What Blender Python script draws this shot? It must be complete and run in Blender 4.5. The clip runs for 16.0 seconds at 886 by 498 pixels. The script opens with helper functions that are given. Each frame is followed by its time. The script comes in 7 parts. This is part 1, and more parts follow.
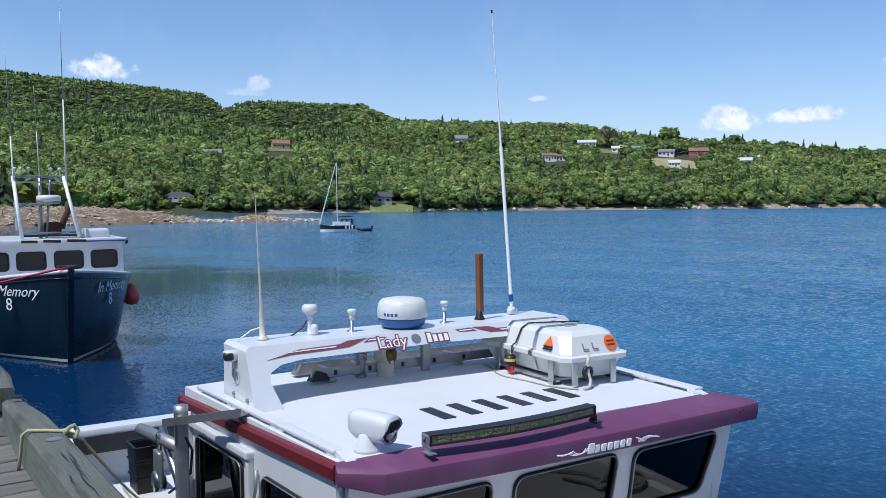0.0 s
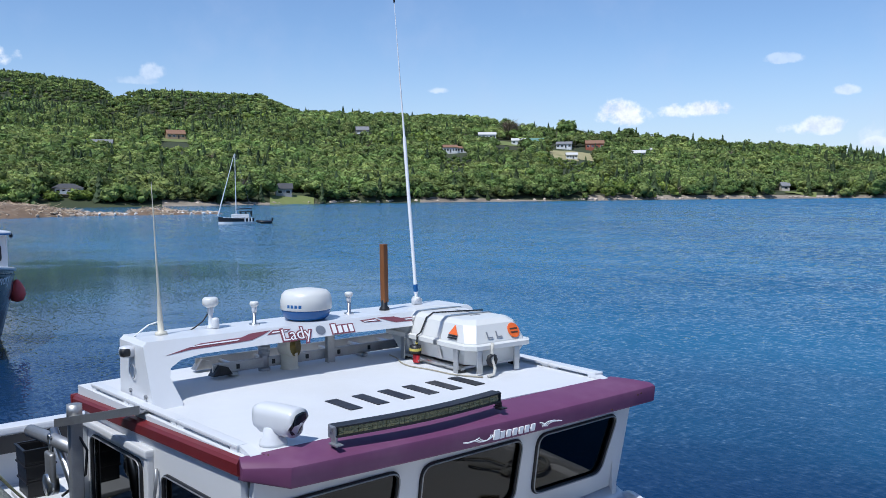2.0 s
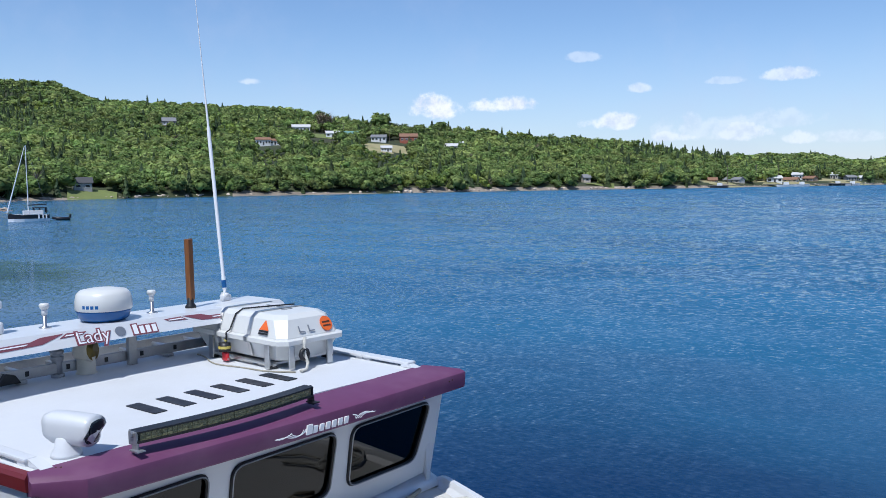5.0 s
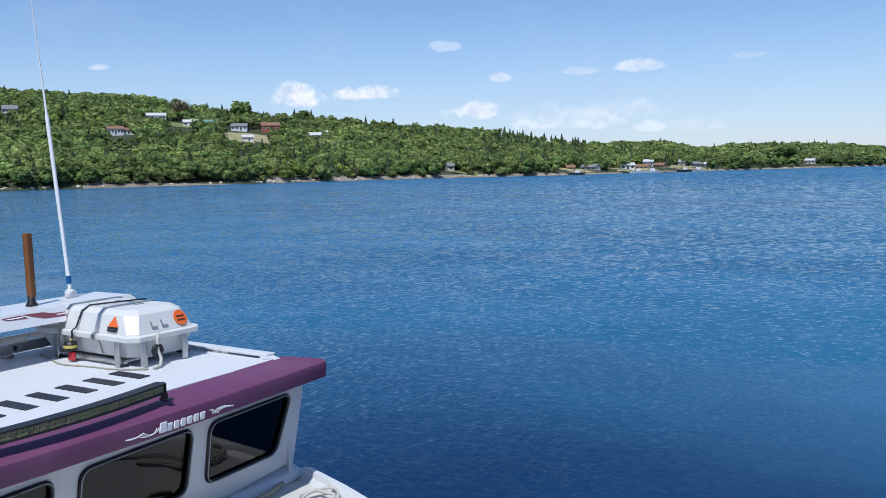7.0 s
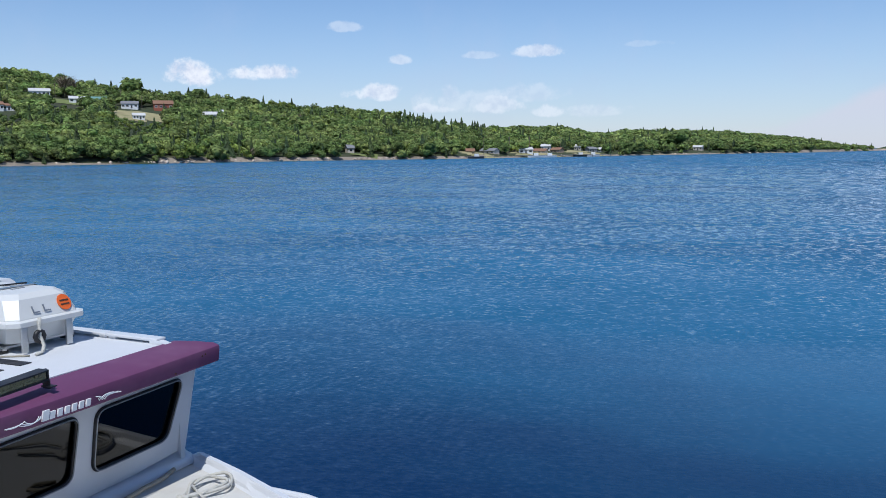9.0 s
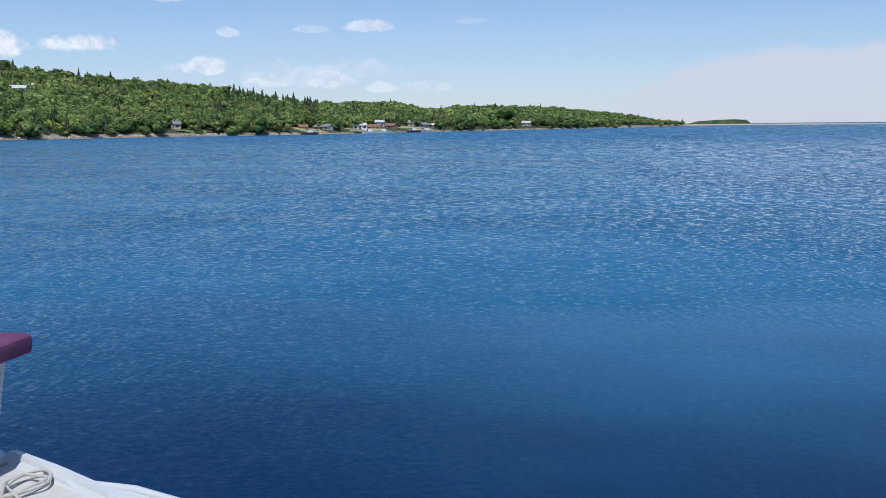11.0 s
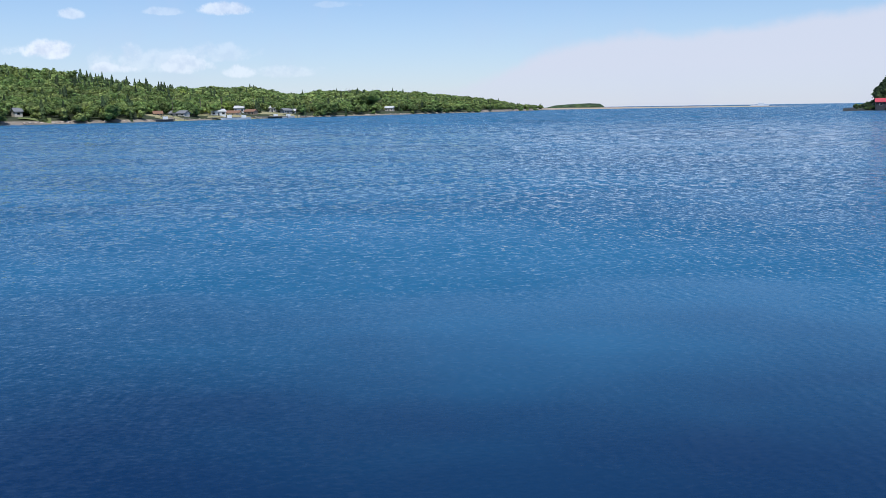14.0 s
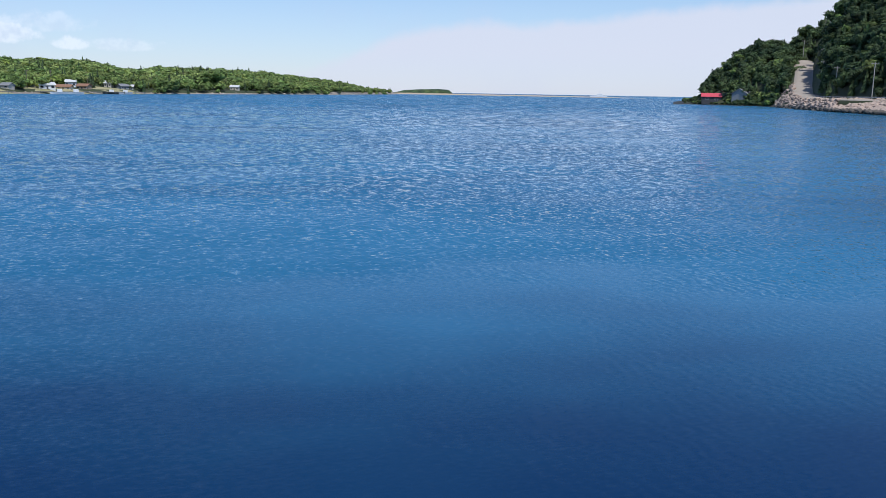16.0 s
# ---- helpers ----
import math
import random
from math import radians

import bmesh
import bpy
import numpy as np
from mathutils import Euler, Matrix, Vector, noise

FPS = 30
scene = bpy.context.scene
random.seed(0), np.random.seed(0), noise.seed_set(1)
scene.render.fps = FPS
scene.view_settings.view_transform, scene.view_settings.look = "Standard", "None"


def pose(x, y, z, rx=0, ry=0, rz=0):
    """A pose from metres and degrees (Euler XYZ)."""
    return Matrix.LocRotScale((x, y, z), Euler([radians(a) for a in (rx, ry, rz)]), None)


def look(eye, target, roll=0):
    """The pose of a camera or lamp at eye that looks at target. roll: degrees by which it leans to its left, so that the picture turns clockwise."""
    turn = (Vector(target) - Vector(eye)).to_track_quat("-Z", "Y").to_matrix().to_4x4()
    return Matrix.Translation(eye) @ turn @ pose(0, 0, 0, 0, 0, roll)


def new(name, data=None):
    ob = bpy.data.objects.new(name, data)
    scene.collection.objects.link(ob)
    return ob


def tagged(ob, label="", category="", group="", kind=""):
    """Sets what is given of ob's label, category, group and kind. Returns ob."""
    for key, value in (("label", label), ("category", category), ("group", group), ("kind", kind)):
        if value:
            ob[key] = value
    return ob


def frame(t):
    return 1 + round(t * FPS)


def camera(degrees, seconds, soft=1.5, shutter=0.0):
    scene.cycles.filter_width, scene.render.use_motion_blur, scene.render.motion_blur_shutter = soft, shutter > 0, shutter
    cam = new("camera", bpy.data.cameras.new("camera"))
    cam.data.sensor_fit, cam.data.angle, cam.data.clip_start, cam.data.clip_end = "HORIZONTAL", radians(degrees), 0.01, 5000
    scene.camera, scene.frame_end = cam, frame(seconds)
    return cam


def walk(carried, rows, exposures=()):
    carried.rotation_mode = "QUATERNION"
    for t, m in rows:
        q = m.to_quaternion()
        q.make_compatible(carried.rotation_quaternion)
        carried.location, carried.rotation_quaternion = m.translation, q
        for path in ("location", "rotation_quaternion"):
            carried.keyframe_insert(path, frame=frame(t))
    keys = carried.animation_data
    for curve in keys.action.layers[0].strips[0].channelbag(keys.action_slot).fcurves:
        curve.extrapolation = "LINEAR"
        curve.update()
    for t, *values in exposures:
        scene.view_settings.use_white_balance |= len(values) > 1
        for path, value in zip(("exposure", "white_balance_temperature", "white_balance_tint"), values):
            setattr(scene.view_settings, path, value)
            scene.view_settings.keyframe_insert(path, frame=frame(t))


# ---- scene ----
cam = camera(54.39, 16.0, soft=0.5)
# seconds, eye x, y, z, heading, pitch, lean to the left
ROWS = [
    (0, -0.0, 0.0, 4.5, 0.0, -3.27, -0.26),
    (0.5, -0.014, 0.008, 4.497, -1.71, -3.39, -0.61),
    (1, -0.018, 0.006, 4.492, -3.63, -3.58, -0.47),
    (1.5, -0.024, 0.009, 4.488, -4.64, -3.76, -0.42),
    (2, -0.019, 0.007, 4.486, -6.5, -3.85, -0.34),
    (2.5, -0.018, 0.015, 4.485, -8.21, -3.96, -0.46),
    (3, -0.02, 0.019, 4.483, -10.24, -4.07, -0.38),
    (3.5, -0.015, 0.01, 4.481, -12.44, -4.18, -0.36),
    (4, 0.006, 0.026, 4.478, -15.15, -4.25, -0.4),
    (6.5, 0.073, -0.002, 4.471, -24.4, -4.97, -1.13),
    (7, 0.093, -0.009, 4.465, -27.51, -5.29, -1.13),
    (7.5, 0.101, -0.011, 4.47, -29.08, -5.66, -0.89),
    (8, 0.112, -0.028, 4.467, -32.01, -6.07, -0.7),
    (8.5, 0.111, -0.025, 4.466, -32.37, -6.33, -0.47),
    (9, 0.107, -0.06, 4.464, -34.15, -6.52, -0.43),
    (9.5, 0.115, -0.086, 4.459, -37.32, -7.12, -0.23),
    (10, 0.138, -0.107, 4.454, -40.43, -7.66, -0.27),
    (12.5, 0.138, -0.107, 4.496, -49.11, -8.36, -0.95),
    (13, 0.138, -0.107, 4.498, -50.35, -8.51, -0.99),
    (13.5, 0.138, -0.107, 4.498, -52.16, -8.88, -0.8),
    (14, 0.138, -0.107, 4.499, -53.94, -9.26, -0.88),
    (14.5, 0.138, -0.107, 4.499, -57.23, -9.79, -0.58),
    (15, 0.138, -0.107, 4.499, -58.06, -10.0, -0.23),
    (15.5, 0.138, -0.107, 4.5, -60.98, -10.34, 0.08),
    (16, 0.138, -0.107, 4.5, -64.11, -10.32, 0.98),
]


def aim(x, y, z, heading, pitch, lean):
    h, p = radians(heading), radians(pitch)
    way = Vector((-math.sin(h) * math.cos(p), math.cos(h) * math.cos(p), math.sin(p)))
    return look((x, y, z), Vector((x, y, z)) + way * 10, lean)


walk(cam, [(r[0], aim(*r[1:])) for r in ROWS], exposures=[(0.0, 0.10, 5900, 8), (6.0, 0.05, 5900, 8), (10.0, -0.12, 5900, 8), (16.0, 0.04, 5900, 8)])

# ---- world, sun ----
SUN_AZ, SUN_EL = -138.0, 62.0


def toward(az, el):
    a, e = radians(az), radians(el)
    return Vector((math.sin(a) * math.cos(e), math.cos(a) * math.cos(e), math.sin(e)))


world = bpy.data.worlds.new("sky")
scene.world = world
world.use_nodes = True
wn, wl = world.node_tree.nodes, world.node_tree.links
wn.clear()


def wnode(kind, **props):
    n = wn.new(kind)
    for k, v in props.items():
        if k == "operation":
            n.operation = v
        elif k == "blend_type":
            n.blend_type = v
    return n


def wmath(op, a, b=None, c=None, clamp=False):
    n = wn.new("ShaderNodeMath")
    n.operation, n.use_clamp = op, clamp
    for i, v in enumerate((a, b, c)):
        if v is None:
            continue
        if isinstance(v, (int, float)):
            n.inputs[i].default_value = v
        else:
            wl.new(v, n.inputs[i])
    return n.outputs[0]


def wdot(vec, const):
    n = wn.new("ShaderNodeVectorMath")
    n.operation = "DOT_PRODUCT"
    wl.new(vec, n.inputs[0])
    n.inputs[1].default_value = const
    return n.outputs["Value"]


def wstep(value, lo, hi):
    n = wn.new("ShaderNodeMapRange")
    n.interpolation_type = "SMOOTHSTEP"
    wl.new(value, n.inputs["Value"])
    n.inputs["From Min"].default_value, n.inputs["From Max"].default_value = lo, hi
    return n.outputs["Result"]


sky = wn.new("ShaderNodeTexSky")
sky.sky_type, sky.sun_disc = "NISHITA", False
sky.sun_elevation, sky.sun_rotation = radians(SUN_EL), radians(SUN_AZ % 360)
sky.air_density, sky.dust_density, sky.ozone_density = 1.0, 0.15, 3.0
wc = wn.new("ShaderNodeTexCoord").outputs["Generated"]
wnoise = wn.new("ShaderNodeTexNoise")
wl.new(wc, wnoise.inputs["Vector"])
wnoise.inputs["Scale"].default_value, wnoise.inputs["Detail"].default_value, wnoise.inputs["Roughness"].default_value = 34.0, 6.0, 0.60
puff = wmath("SUBTRACT", wnoise.outputs["Fac"], 0.5)
# the same heaps seen a little higher up: their difference lights the tops and greys the bases
lift = wn.new("ShaderNodeMapping")
lift.inputs["Location"].default_value = (0.0, 0.0, 0.007)
wl.new(wc, lift.inputs["Vector"])
wnoise3 = wn.new("ShaderNodeTexNoise")
wl.new(lift.outputs[0], wnoise3.inputs["Vector"])
wnoise3.inputs["Scale"].default_value, wnoise3.inputs["Detail"].default_value, wnoise3.inputs["Roughness"].default_value = 34.0, 4.0, 0.55
relief = wmath("SUBTRACT", wnoise.outputs["Fac"], wnoise3.outputs["Fac"])
wnoise2 = wn.new("ShaderNodeTexNoise")
wl.new(wc, wnoise2.inputs["Vector"])
wnoise2.inputs["Scale"].default_value, wnoise2.inputs["Detail"].default_value = 9.0, 5.0
drift = wmath("SUBTRACT", wnoise2.outputs["Fac"], 0.5)

# fair-weather clouds: bearing, elevation, half width, half height, thickness
CLOUDS = [
    (-21.2, 8.0, 1.9, 0.95, 0.9), (-11.8, 7.35, 0.85, 0.75, 0.42), (-12.6, 6.9, 1.5, 0.35, 0.25), (6.1, 6.55, 0.85, 0.28, 0.45), (18.35, 4.75, 1.75, 1.05, 1.0), (22.8, 4.95, 2.3, 0.62, 0.9),
    (31.4, 5.8, 0.95, 0.4, 0.5), (29.7, 3.7, 1.9, 0.7, 0.75), (28.0, 7.9, 1.2, 0.4, 0.35), (36.6, 6.1, 1.3, 0.3, 0.28), (40.4, 6.25, 1.9, 0.5, 0.6),
    (33.6, 2.7, 1.5, 0.45, 0.55), (37.9, 2.9, 2.0, 0.75, 0.5), (41.4, 2.5, 1.5, 0.6, 0.5), (44.0, 2.4, 3.0, 0.5, 0.28),
    (36.0, 3.1, 4.2, 1.0, 0.30), (40.0, 3.5, 2.6, 0.8, 0.26), (47.5, 6.6, 1.6, 0.25, 0.16), (66.0, 8.2, 2.4, 0.3, 0.2),
]
total = None
for az, el, wide, high, thick in CLOUDS:
    d = toward(az, el)
    across, up = Vector((math.cos(radians(az)), -math.sin(radians(az)), 0)), Vector((0, 0, 1))
    up = (up - d * d.z).normalized()
    a, b = across / radians(wide), up / radians(high)
    x, y = wdot(wc, a), wmath("SUBTRACT", wdot(wc, b), d.dot(b))
    # flat below, heaped above
    y = wmath("MULTIPLY", y, wmath("ADD", 1.0, wmath("MULTIPLY", wmath("LESS_THAN", y, 0.0), 0.5)))
    front = wmath("GREATER_THAN", wdot(wc, d), 0.8)
    r2 = wmath("ADD", wmath("MULTIPLY", x, x), wmath("MULTIPLY", y, y))
    body = wmath("ADD", wmath("SUBTRACT", 1.1, r2), wmath("MULTIPLY", puff, 4.0))
    m = wmath("MULTIPLY", wmath("MULTIPLY", wstep(body, 0.0, 0.95), thick), front)
    total = m if total is None else wmath("MAXIMUM", total, m)

# the milky bank over the sea
sep = wn.new("ShaderNodeSeparateXYZ")
wl.new(wc, sep.inputs[0])
az_ = wmath("ARCTAN2", sep.outputs["X"], sep.outputs["Y"])
el_ = wmath("ARCSINE", sep.outputs["Z"])
rise = wmath("MULTIPLY", wmath("SUBTRACT", az_, radians(43.0)), 0.22)
rise = wmath("ADD", wmath("MINIMUM", rise, radians(4.5)), wmath("MULTIPLY", wmath("SUBTRACT", az_, radians(66.0)), 0.075))
edge = wmath("ADD", wmath("SUBTRACT", rise, el_), wmath("ADD", wmath("MULTIPLY", drift, 0.03), wmath("MULTIPLY", puff, 0.016)))
bank = wmath("MULTIPLY", wstep(edge, -0.002, 0.016), wstep(az_, radians(43.0), radians(56.0)))
bank = wmath("MULTIPLY", bank, wmath("SUBTRACT", 0.86, wmath("MULTIPLY", wstep(el_, 0.05, 0.0), 0.4)))
bank = wmath("MULTIPLY", bank, wstep(az_, radians(178.0), radians(130.0)))
veil = wmath("MULTIPLY", wstep(wmath("ADD", drift, wmath("MULTIPLY", puff, 0.5)), -0.05, 0.45), 0.16)
veil = wmath("ADD", veil, wmath("MULTIPLY", wstep(el_, 0.19, -0.02), 0.46))

tint = wn.new("ShaderNodeMix")
tint.data_type, tint.blend_type = "RGBA", "MULTIPLY"
tint.inputs["Factor"].default_value = 1.0
wl.new(sky.outputs[0], tint.inputs["A"])
tint.inputs["B"].default_value = (0.96, 0.985, 1.08, 1)
mix1 = wn.new("ShaderNodeMix")
mix1.data_type = "RGBA"
wl.new(tint.outputs["Result"], mix1.inputs["A"])
mix1.inputs["B"].default_value = (5.1, 5.5, 7.1, 1)
wl.new(veil, mix1.inputs["Factor"])
mixb = wn.new("ShaderNodeMix")
mixb.data_type = "RGBA"
wl.new(mix1.outputs["Result"], mixb.inputs["A"])
mixb.inputs["B"].default_value = (6.55, 6.5, 7.2, 1)
wl.new(bank, mixb.inputs["Factor"])
mix2 = wn.new("ShaderNodeMix")
mix2.data_type = "RGBA"
wl.new(mixb.outputs["Result"], mix2.inputs["A"])
heap = wn.new("ShaderNodeMix")
heap.data_type = "RGBA"
heap.inputs["A"].default_value, heap.inputs["B"].default_value = (6.6, 6.8, 7.8, 1), (9.0, 8.9, 9.1, 1)
wl.new(wstep(relief, -0.16, 0.10), heap.inputs["Factor"])
wl.new(heap.outputs["Result"], mix2.inputs["B"])
wl.new(total, mix2.inputs["Factor"])
bg = wn.new("ShaderNodeBackground")
bg.inputs["Strength"].default_value = 0.11
wl.new(mix2.outputs["Result"], bg.inputs["Color"])
wo = wn.new("ShaderNodeOutputWorld")
wl.new(bg.outputs[0], wo.inputs["Surface"])

sun = new("sun", bpy.data.lights.new("sun", "SUN"))
sun.data.energy, sun.data.angle, sun.data.color = 3.9, radians(0.6), (1.0, 0.95, 0.87)
sun.matrix_world = look((0, 0, 0), -toward(SUN_AZ, SUN_EL))


# ---- materials ----
def material(name, color, rough=0.5, metal=0.0, vary=0.12, scale=6.0, bump=0.0, bump_scale=60.0, dirt=None, dirt_amount=0.0, dirt_scale=1.5,
             island=0.0, per_object=0.0, stretch=(1, 1, 1), coat=0.0, spec=0.5):
    m = bpy.data.materials.new(name)
    m.use_nodes = True
    n, l = m.node_tree.nodes, m.node_tree.links
    p = n["Principled BSDF"]
    tc = n.new("ShaderNodeTexCoord")
    mp = n.new("ShaderNodeMapping")
    mp.inputs["Scale"].default_value = stretch
    l.new(tc.outputs["Object"], mp.inputs["Vector"])

    def noisy(s, detail=5.0):
        t = n.new("ShaderNodeTexNoise")
        t.inputs["Scale"].default_value, t.inputs["Detail"].default_value = s, detail
        l.new(mp.outputs[0], t.inputs["Vector"])
        return t.outputs["Fac"]

    def calc(op, a, b):
        t = n.new("ShaderNodeMath")
        t.operation = op
        for i, v in enumerate((a, b)):
            if isinstance(v, (int, float)):
                t.inputs[i].default_value = v
            else:
                l.new(v, t.inputs[i])
        return t.outputs[0]

    base = n.new("ShaderNodeHueSaturation")
    base.inputs["Color"].default_value = (*color, 1)
    val = calc("ADD", 1.0 - vary, calc("MULTIPLY", noisy(scale), vary * 2))
    if vary:
        val = calc("MULTIPLY", val, calc("ADD", 1.0 - vary * 0.5, calc("MULTIPLY", noisy(scale * 9, 3.0), vary)))
    if island:
        g = n.new("ShaderNodeNewGeometry")
        val = calc("MULTIPLY", val, calc("ADD", 1.0 - island, calc("MULTIPLY", g.outputs["Random Per Island"], island * 2)))
    if per_object:
        g = n.new("ShaderNodeObjectInfo")
        val = calc("MULTIPLY", val, calc("ADD", 1.0 - per_object, calc("MULTIPLY", g.outputs["Random"], per_object * 2)))
    l.new(val, base.inputs["Value"])
    out = base.outputs[0]
    if dirt:
        mx = n.new("ShaderNodeMix")
        mx.data_type = "RGBA"
        l.new(out, mx.inputs["A"])
        mx.inputs["B"].default_value = (*dirt, 1)
        rg = n.new("ShaderNodeMapRange")
        rg.interpolation_type = "SMOOTHSTEP"
        l.new(noisy(dirt_scale, 8.0), rg.inputs["Value"])
        rg.inputs["From Min"].default_value, rg.inputs["From Max"].default_value = 0.48, 0.72
        rg.inputs["To Max"].default_value = dirt_amount
        l.new(rg.outputs[0], mx.inputs["Factor"])
        out = mx.outputs["Result"]
    l.new(out, p.inputs["Base Color"])
    p.inputs["Metallic"].default_value = metal
    p.inputs["Specular IOR Level"].default_value = spec
    if vary:
        l.new(calc("ADD", rough * 0.8, calc("MULTIPLY", noisy(scale * 2.3), rough * 0.4)), p.inputs["Roughness"])
    else:
        p.inputs["Roughness"].default_value = rough
    if coat:
        p.inputs["Coat Weight"].default_value, p.inputs["Coat Roughness"].default_value = coat, 0.12
    if bump:
        b = n.new("ShaderNodeBump")
        b.inputs["Strength"].default_value, b.inputs["Distance"].default_value = bump, 0.02
        l.new(noisy(bump_scale), b.inputs["Height"])
        l.new(b.outputs[0], p.inputs["Normal"])
    return m


WHITE = material("white_gelcoat", (0.64, 0.65, 0.67), 0.38, vary=0.03, scale=2.0, dirt=(0.55, 0.53, 0.48), dirt_amount=0.18, dirt_scale=1.3, coat=0.25)
DECKWHITE = material("white_deck", (0.62, 0.63, 0.65), 0.6, vary=0.04, scale=1.6, dirt=(0.50, 0.49, 0.46), dirt_amount=0.22, dirt_scale=1.1, bump=0.15, bump_scale=260)
FOREDECK = material("grey_nonskid", (0.60, 0.585, 0.55), 0.75, vary=0.08, scale=2.5, dirt=(0.50, 0.46, 0.38), dirt_amount=0.4, dirt_scale=2.0, bump=0.3, bump_scale=220)
VISOR = material("faded_purple_gelcoat", (0.135, 0.040, 0.105), 0.6, vary=0.14, scale=2.2, dirt=(0.20, 0.09, 0.16), dirt_amount=0.5, dirt_scale=2.4, coat=0.04)
RED = material("dark_red_gelcoat", (0.145, 0.011, 0.013), 0.5, vary=0.10, scale=3.0, dirt=(0.12, 0.03, 0.03), dirt_amount=0.4, dirt_scale=3.0, coat=0.2)
BLACK = material("black_rubber", (0.012, 0.012, 0.014), 0.45, vary=0.15, scale=12)
DECAL = material("black_vinyl", (0.015, 0.016, 0.022), 0.4, vary=0.1, scale=8)
STRIPE = material("plum_vinyl", (0.20, 0.062, 0.080), 0.45, vary=0.08, scale=8)
LETTER = material("white_vinyl", (0.82, 0.82, 0.84), 0.4, vary=0.03, scale=8)
STEEL = material("brushed_stainless", (0.56, 0.57, 0.58), 0.32, 1.0, vary=0.12, scale=10, stretch=(1, 1, 4))
ALU = material("weathered_aluminium", (0.42, 0.42, 0.42), 0.5, 0.9, vary=0.16, scale=9, dirt=(0.22, 0.21, 0.20), dirt_amount=0.4, dirt_scale=5)
GALV = material("galvanised_steel", (0.33, 0.34, 0.36), 0.5, 0.7, vary=0.18, scale=14)
RADBLUE = material("blue_plastic", (0.012, 0.10, 0.30), 0.35, vary=0.05, scale=6)
RADWHITE = material("off_white_plastic", (0.64, 0.64, 0.62), 0.35, vary=0.03, scale=4)
CREAM = material("aged_cream_plastic", (0.62, 0.58, 0.48), 0.5, vary=0.08, scale=6)
OCHRE = material("ochre_plastic", (0.30, 0.21, 0.05), 0.6, vary=0.15, scale=10)
WOODPOST = material("varnished_wood", (0.20, 0.075, 0.022), 0.5, vary=0.25, scale=6, stretch=(6, 6, 0.7), bump=0.2, bump_scale=30)
ORANGE = material("orange_vinyl", (0.80, 0.14, 0.02), 0.45, vary=0.05, scale=8)
REDPLASTIC = material("red_plastic", (0.55, 0.02, 0.03), 0.4, vary=0.1, scale=8)
YELLOW = material("yellow_plastic", (0.55, 0.45, 0.10), 0.5, vary=0.1, scale=10)
ROPEWHITE = material("white_rope", (0.62, 0.60, 0.54), 0.85, vary=0.2, scale=30, bump=0.6, bump_scale=300)
ROPEGREY = material("worn_grey_rope", (0.42, 0.38, 0.30), 0.9, vary=0.25, scale=25, bump=0.7, bump_scale=260)
ROPEYELLOW = material("yellow_green_rope", (0.60, 0.57, 0.30), 0.85, vary=0.25, scale=40, bump=0.7, bump_scale=300)
TIMBER = material("weathered_timber", (0.155, 0.165, 0.140), 0.9, vary=0.45, scale=3.4, stretch=(9, 1, 9), bump=1.0, bump_scale=22, dirt=(0.055, 0.070, 0.055), dirt_amount=0.85, dirt_scale=1.6)
PLANK = material("grey_deck_plank", (0.165, 0.16, 0.145), 0.92, vary=0.45, scale=2.0, stretch=(1, 9, 9), bump=0.8, bump_scale=24, per_object=0.18, dirt=(0.11, 0.105, 0.09), dirt_amount=0.6, dirt_scale=1.2)
LENS = material("led_lens", (0.24, 0.23, 0.12), 0.22, 0.3, vary=0.35, scale=40, bump=0.6, bump_scale=120)
GREEN_HULL = material("dark_teal_hull", (0.003, 0.015, 0.025), 0.28, vary=0.12, scale=1.2, dirt=(0.008, 0.030, 0.034), dirt_amount=0.4, dirt_scale=0.8, coat=0.15)
BOTTOM = material("black_antifouling", (0.010, 0.010, 0.012), 0.6, vary=0.2, scale=2)
RUST = material("rusty_iron", (0.075, 0.030, 0.018), 0.8, vary=0.3, scale=8, bump=0.4)
PINK = material("faded_red_buoy", (0.75, 0.10, 0.09), 0.5, vary=0.1, scale=5)
ROCK = material("pale_rock", (0.46, 0.38, 0.31), 0.9, vary=0.3, scale=1.2, island=0.3, bump=0.6, bump_scale=3.0)
SPIT = material("brown_root_tangle", (0.17, 0.115, 0.075), 0.95, vary=0.4, scale=0.5, bump=0.6, bump_scale=1.0, dirt=(0.34, 0.28, 0.21), dirt_amount=0.7, dirt_scale=0.4)
DARKROCK = material("wet_dark_rock", (0.10, 0.085, 0.07), 0.8, vary=0.3, scale=1.0, island=0.3, bump=0.6, bump_scale=3.0)
WEED = material("black_rockweed", (0.030, 0.028, 0.020), 0.7, vary=0.35, scale=0.4, bump=0.5, bump_scale=1.5)
DRIFT = material("bleached_driftwood", (0.42, 0.32, 0.22), 0.9, vary=0.25, scale=1.0, island=0.35)


def glass_material(name, tint, through_amount):
    m = bpy.data.materials.new(name)
    m.use_nodes = True
    n, l = m.node_tree.nodes, m.node_tree.links
    n.clear()
    o, mx = n.new("ShaderNodeOutputMaterial"), n.new("ShaderNodeMixShader")
    g, t = n.new("ShaderNodeBsdfGlossy"), n.new("ShaderNodeBsdfTransparent")
    fr = n.new("ShaderNodeFresnel")
    fr.inputs["IOR"].default_value = 1.5
    g.inputs["Roughness"].default_value = 0.02
    t.inputs["Color"].default_value = (*(c * through_amount for c in tint), 1)
    l.new(fr.outputs[0], mx.inputs[0])
    l.new(t.outputs[0], mx.inputs[1])
    l.new(g.outputs[0], mx.inputs[2])
    l.new(mx.outputs[0], o.inputs[0])
    return m


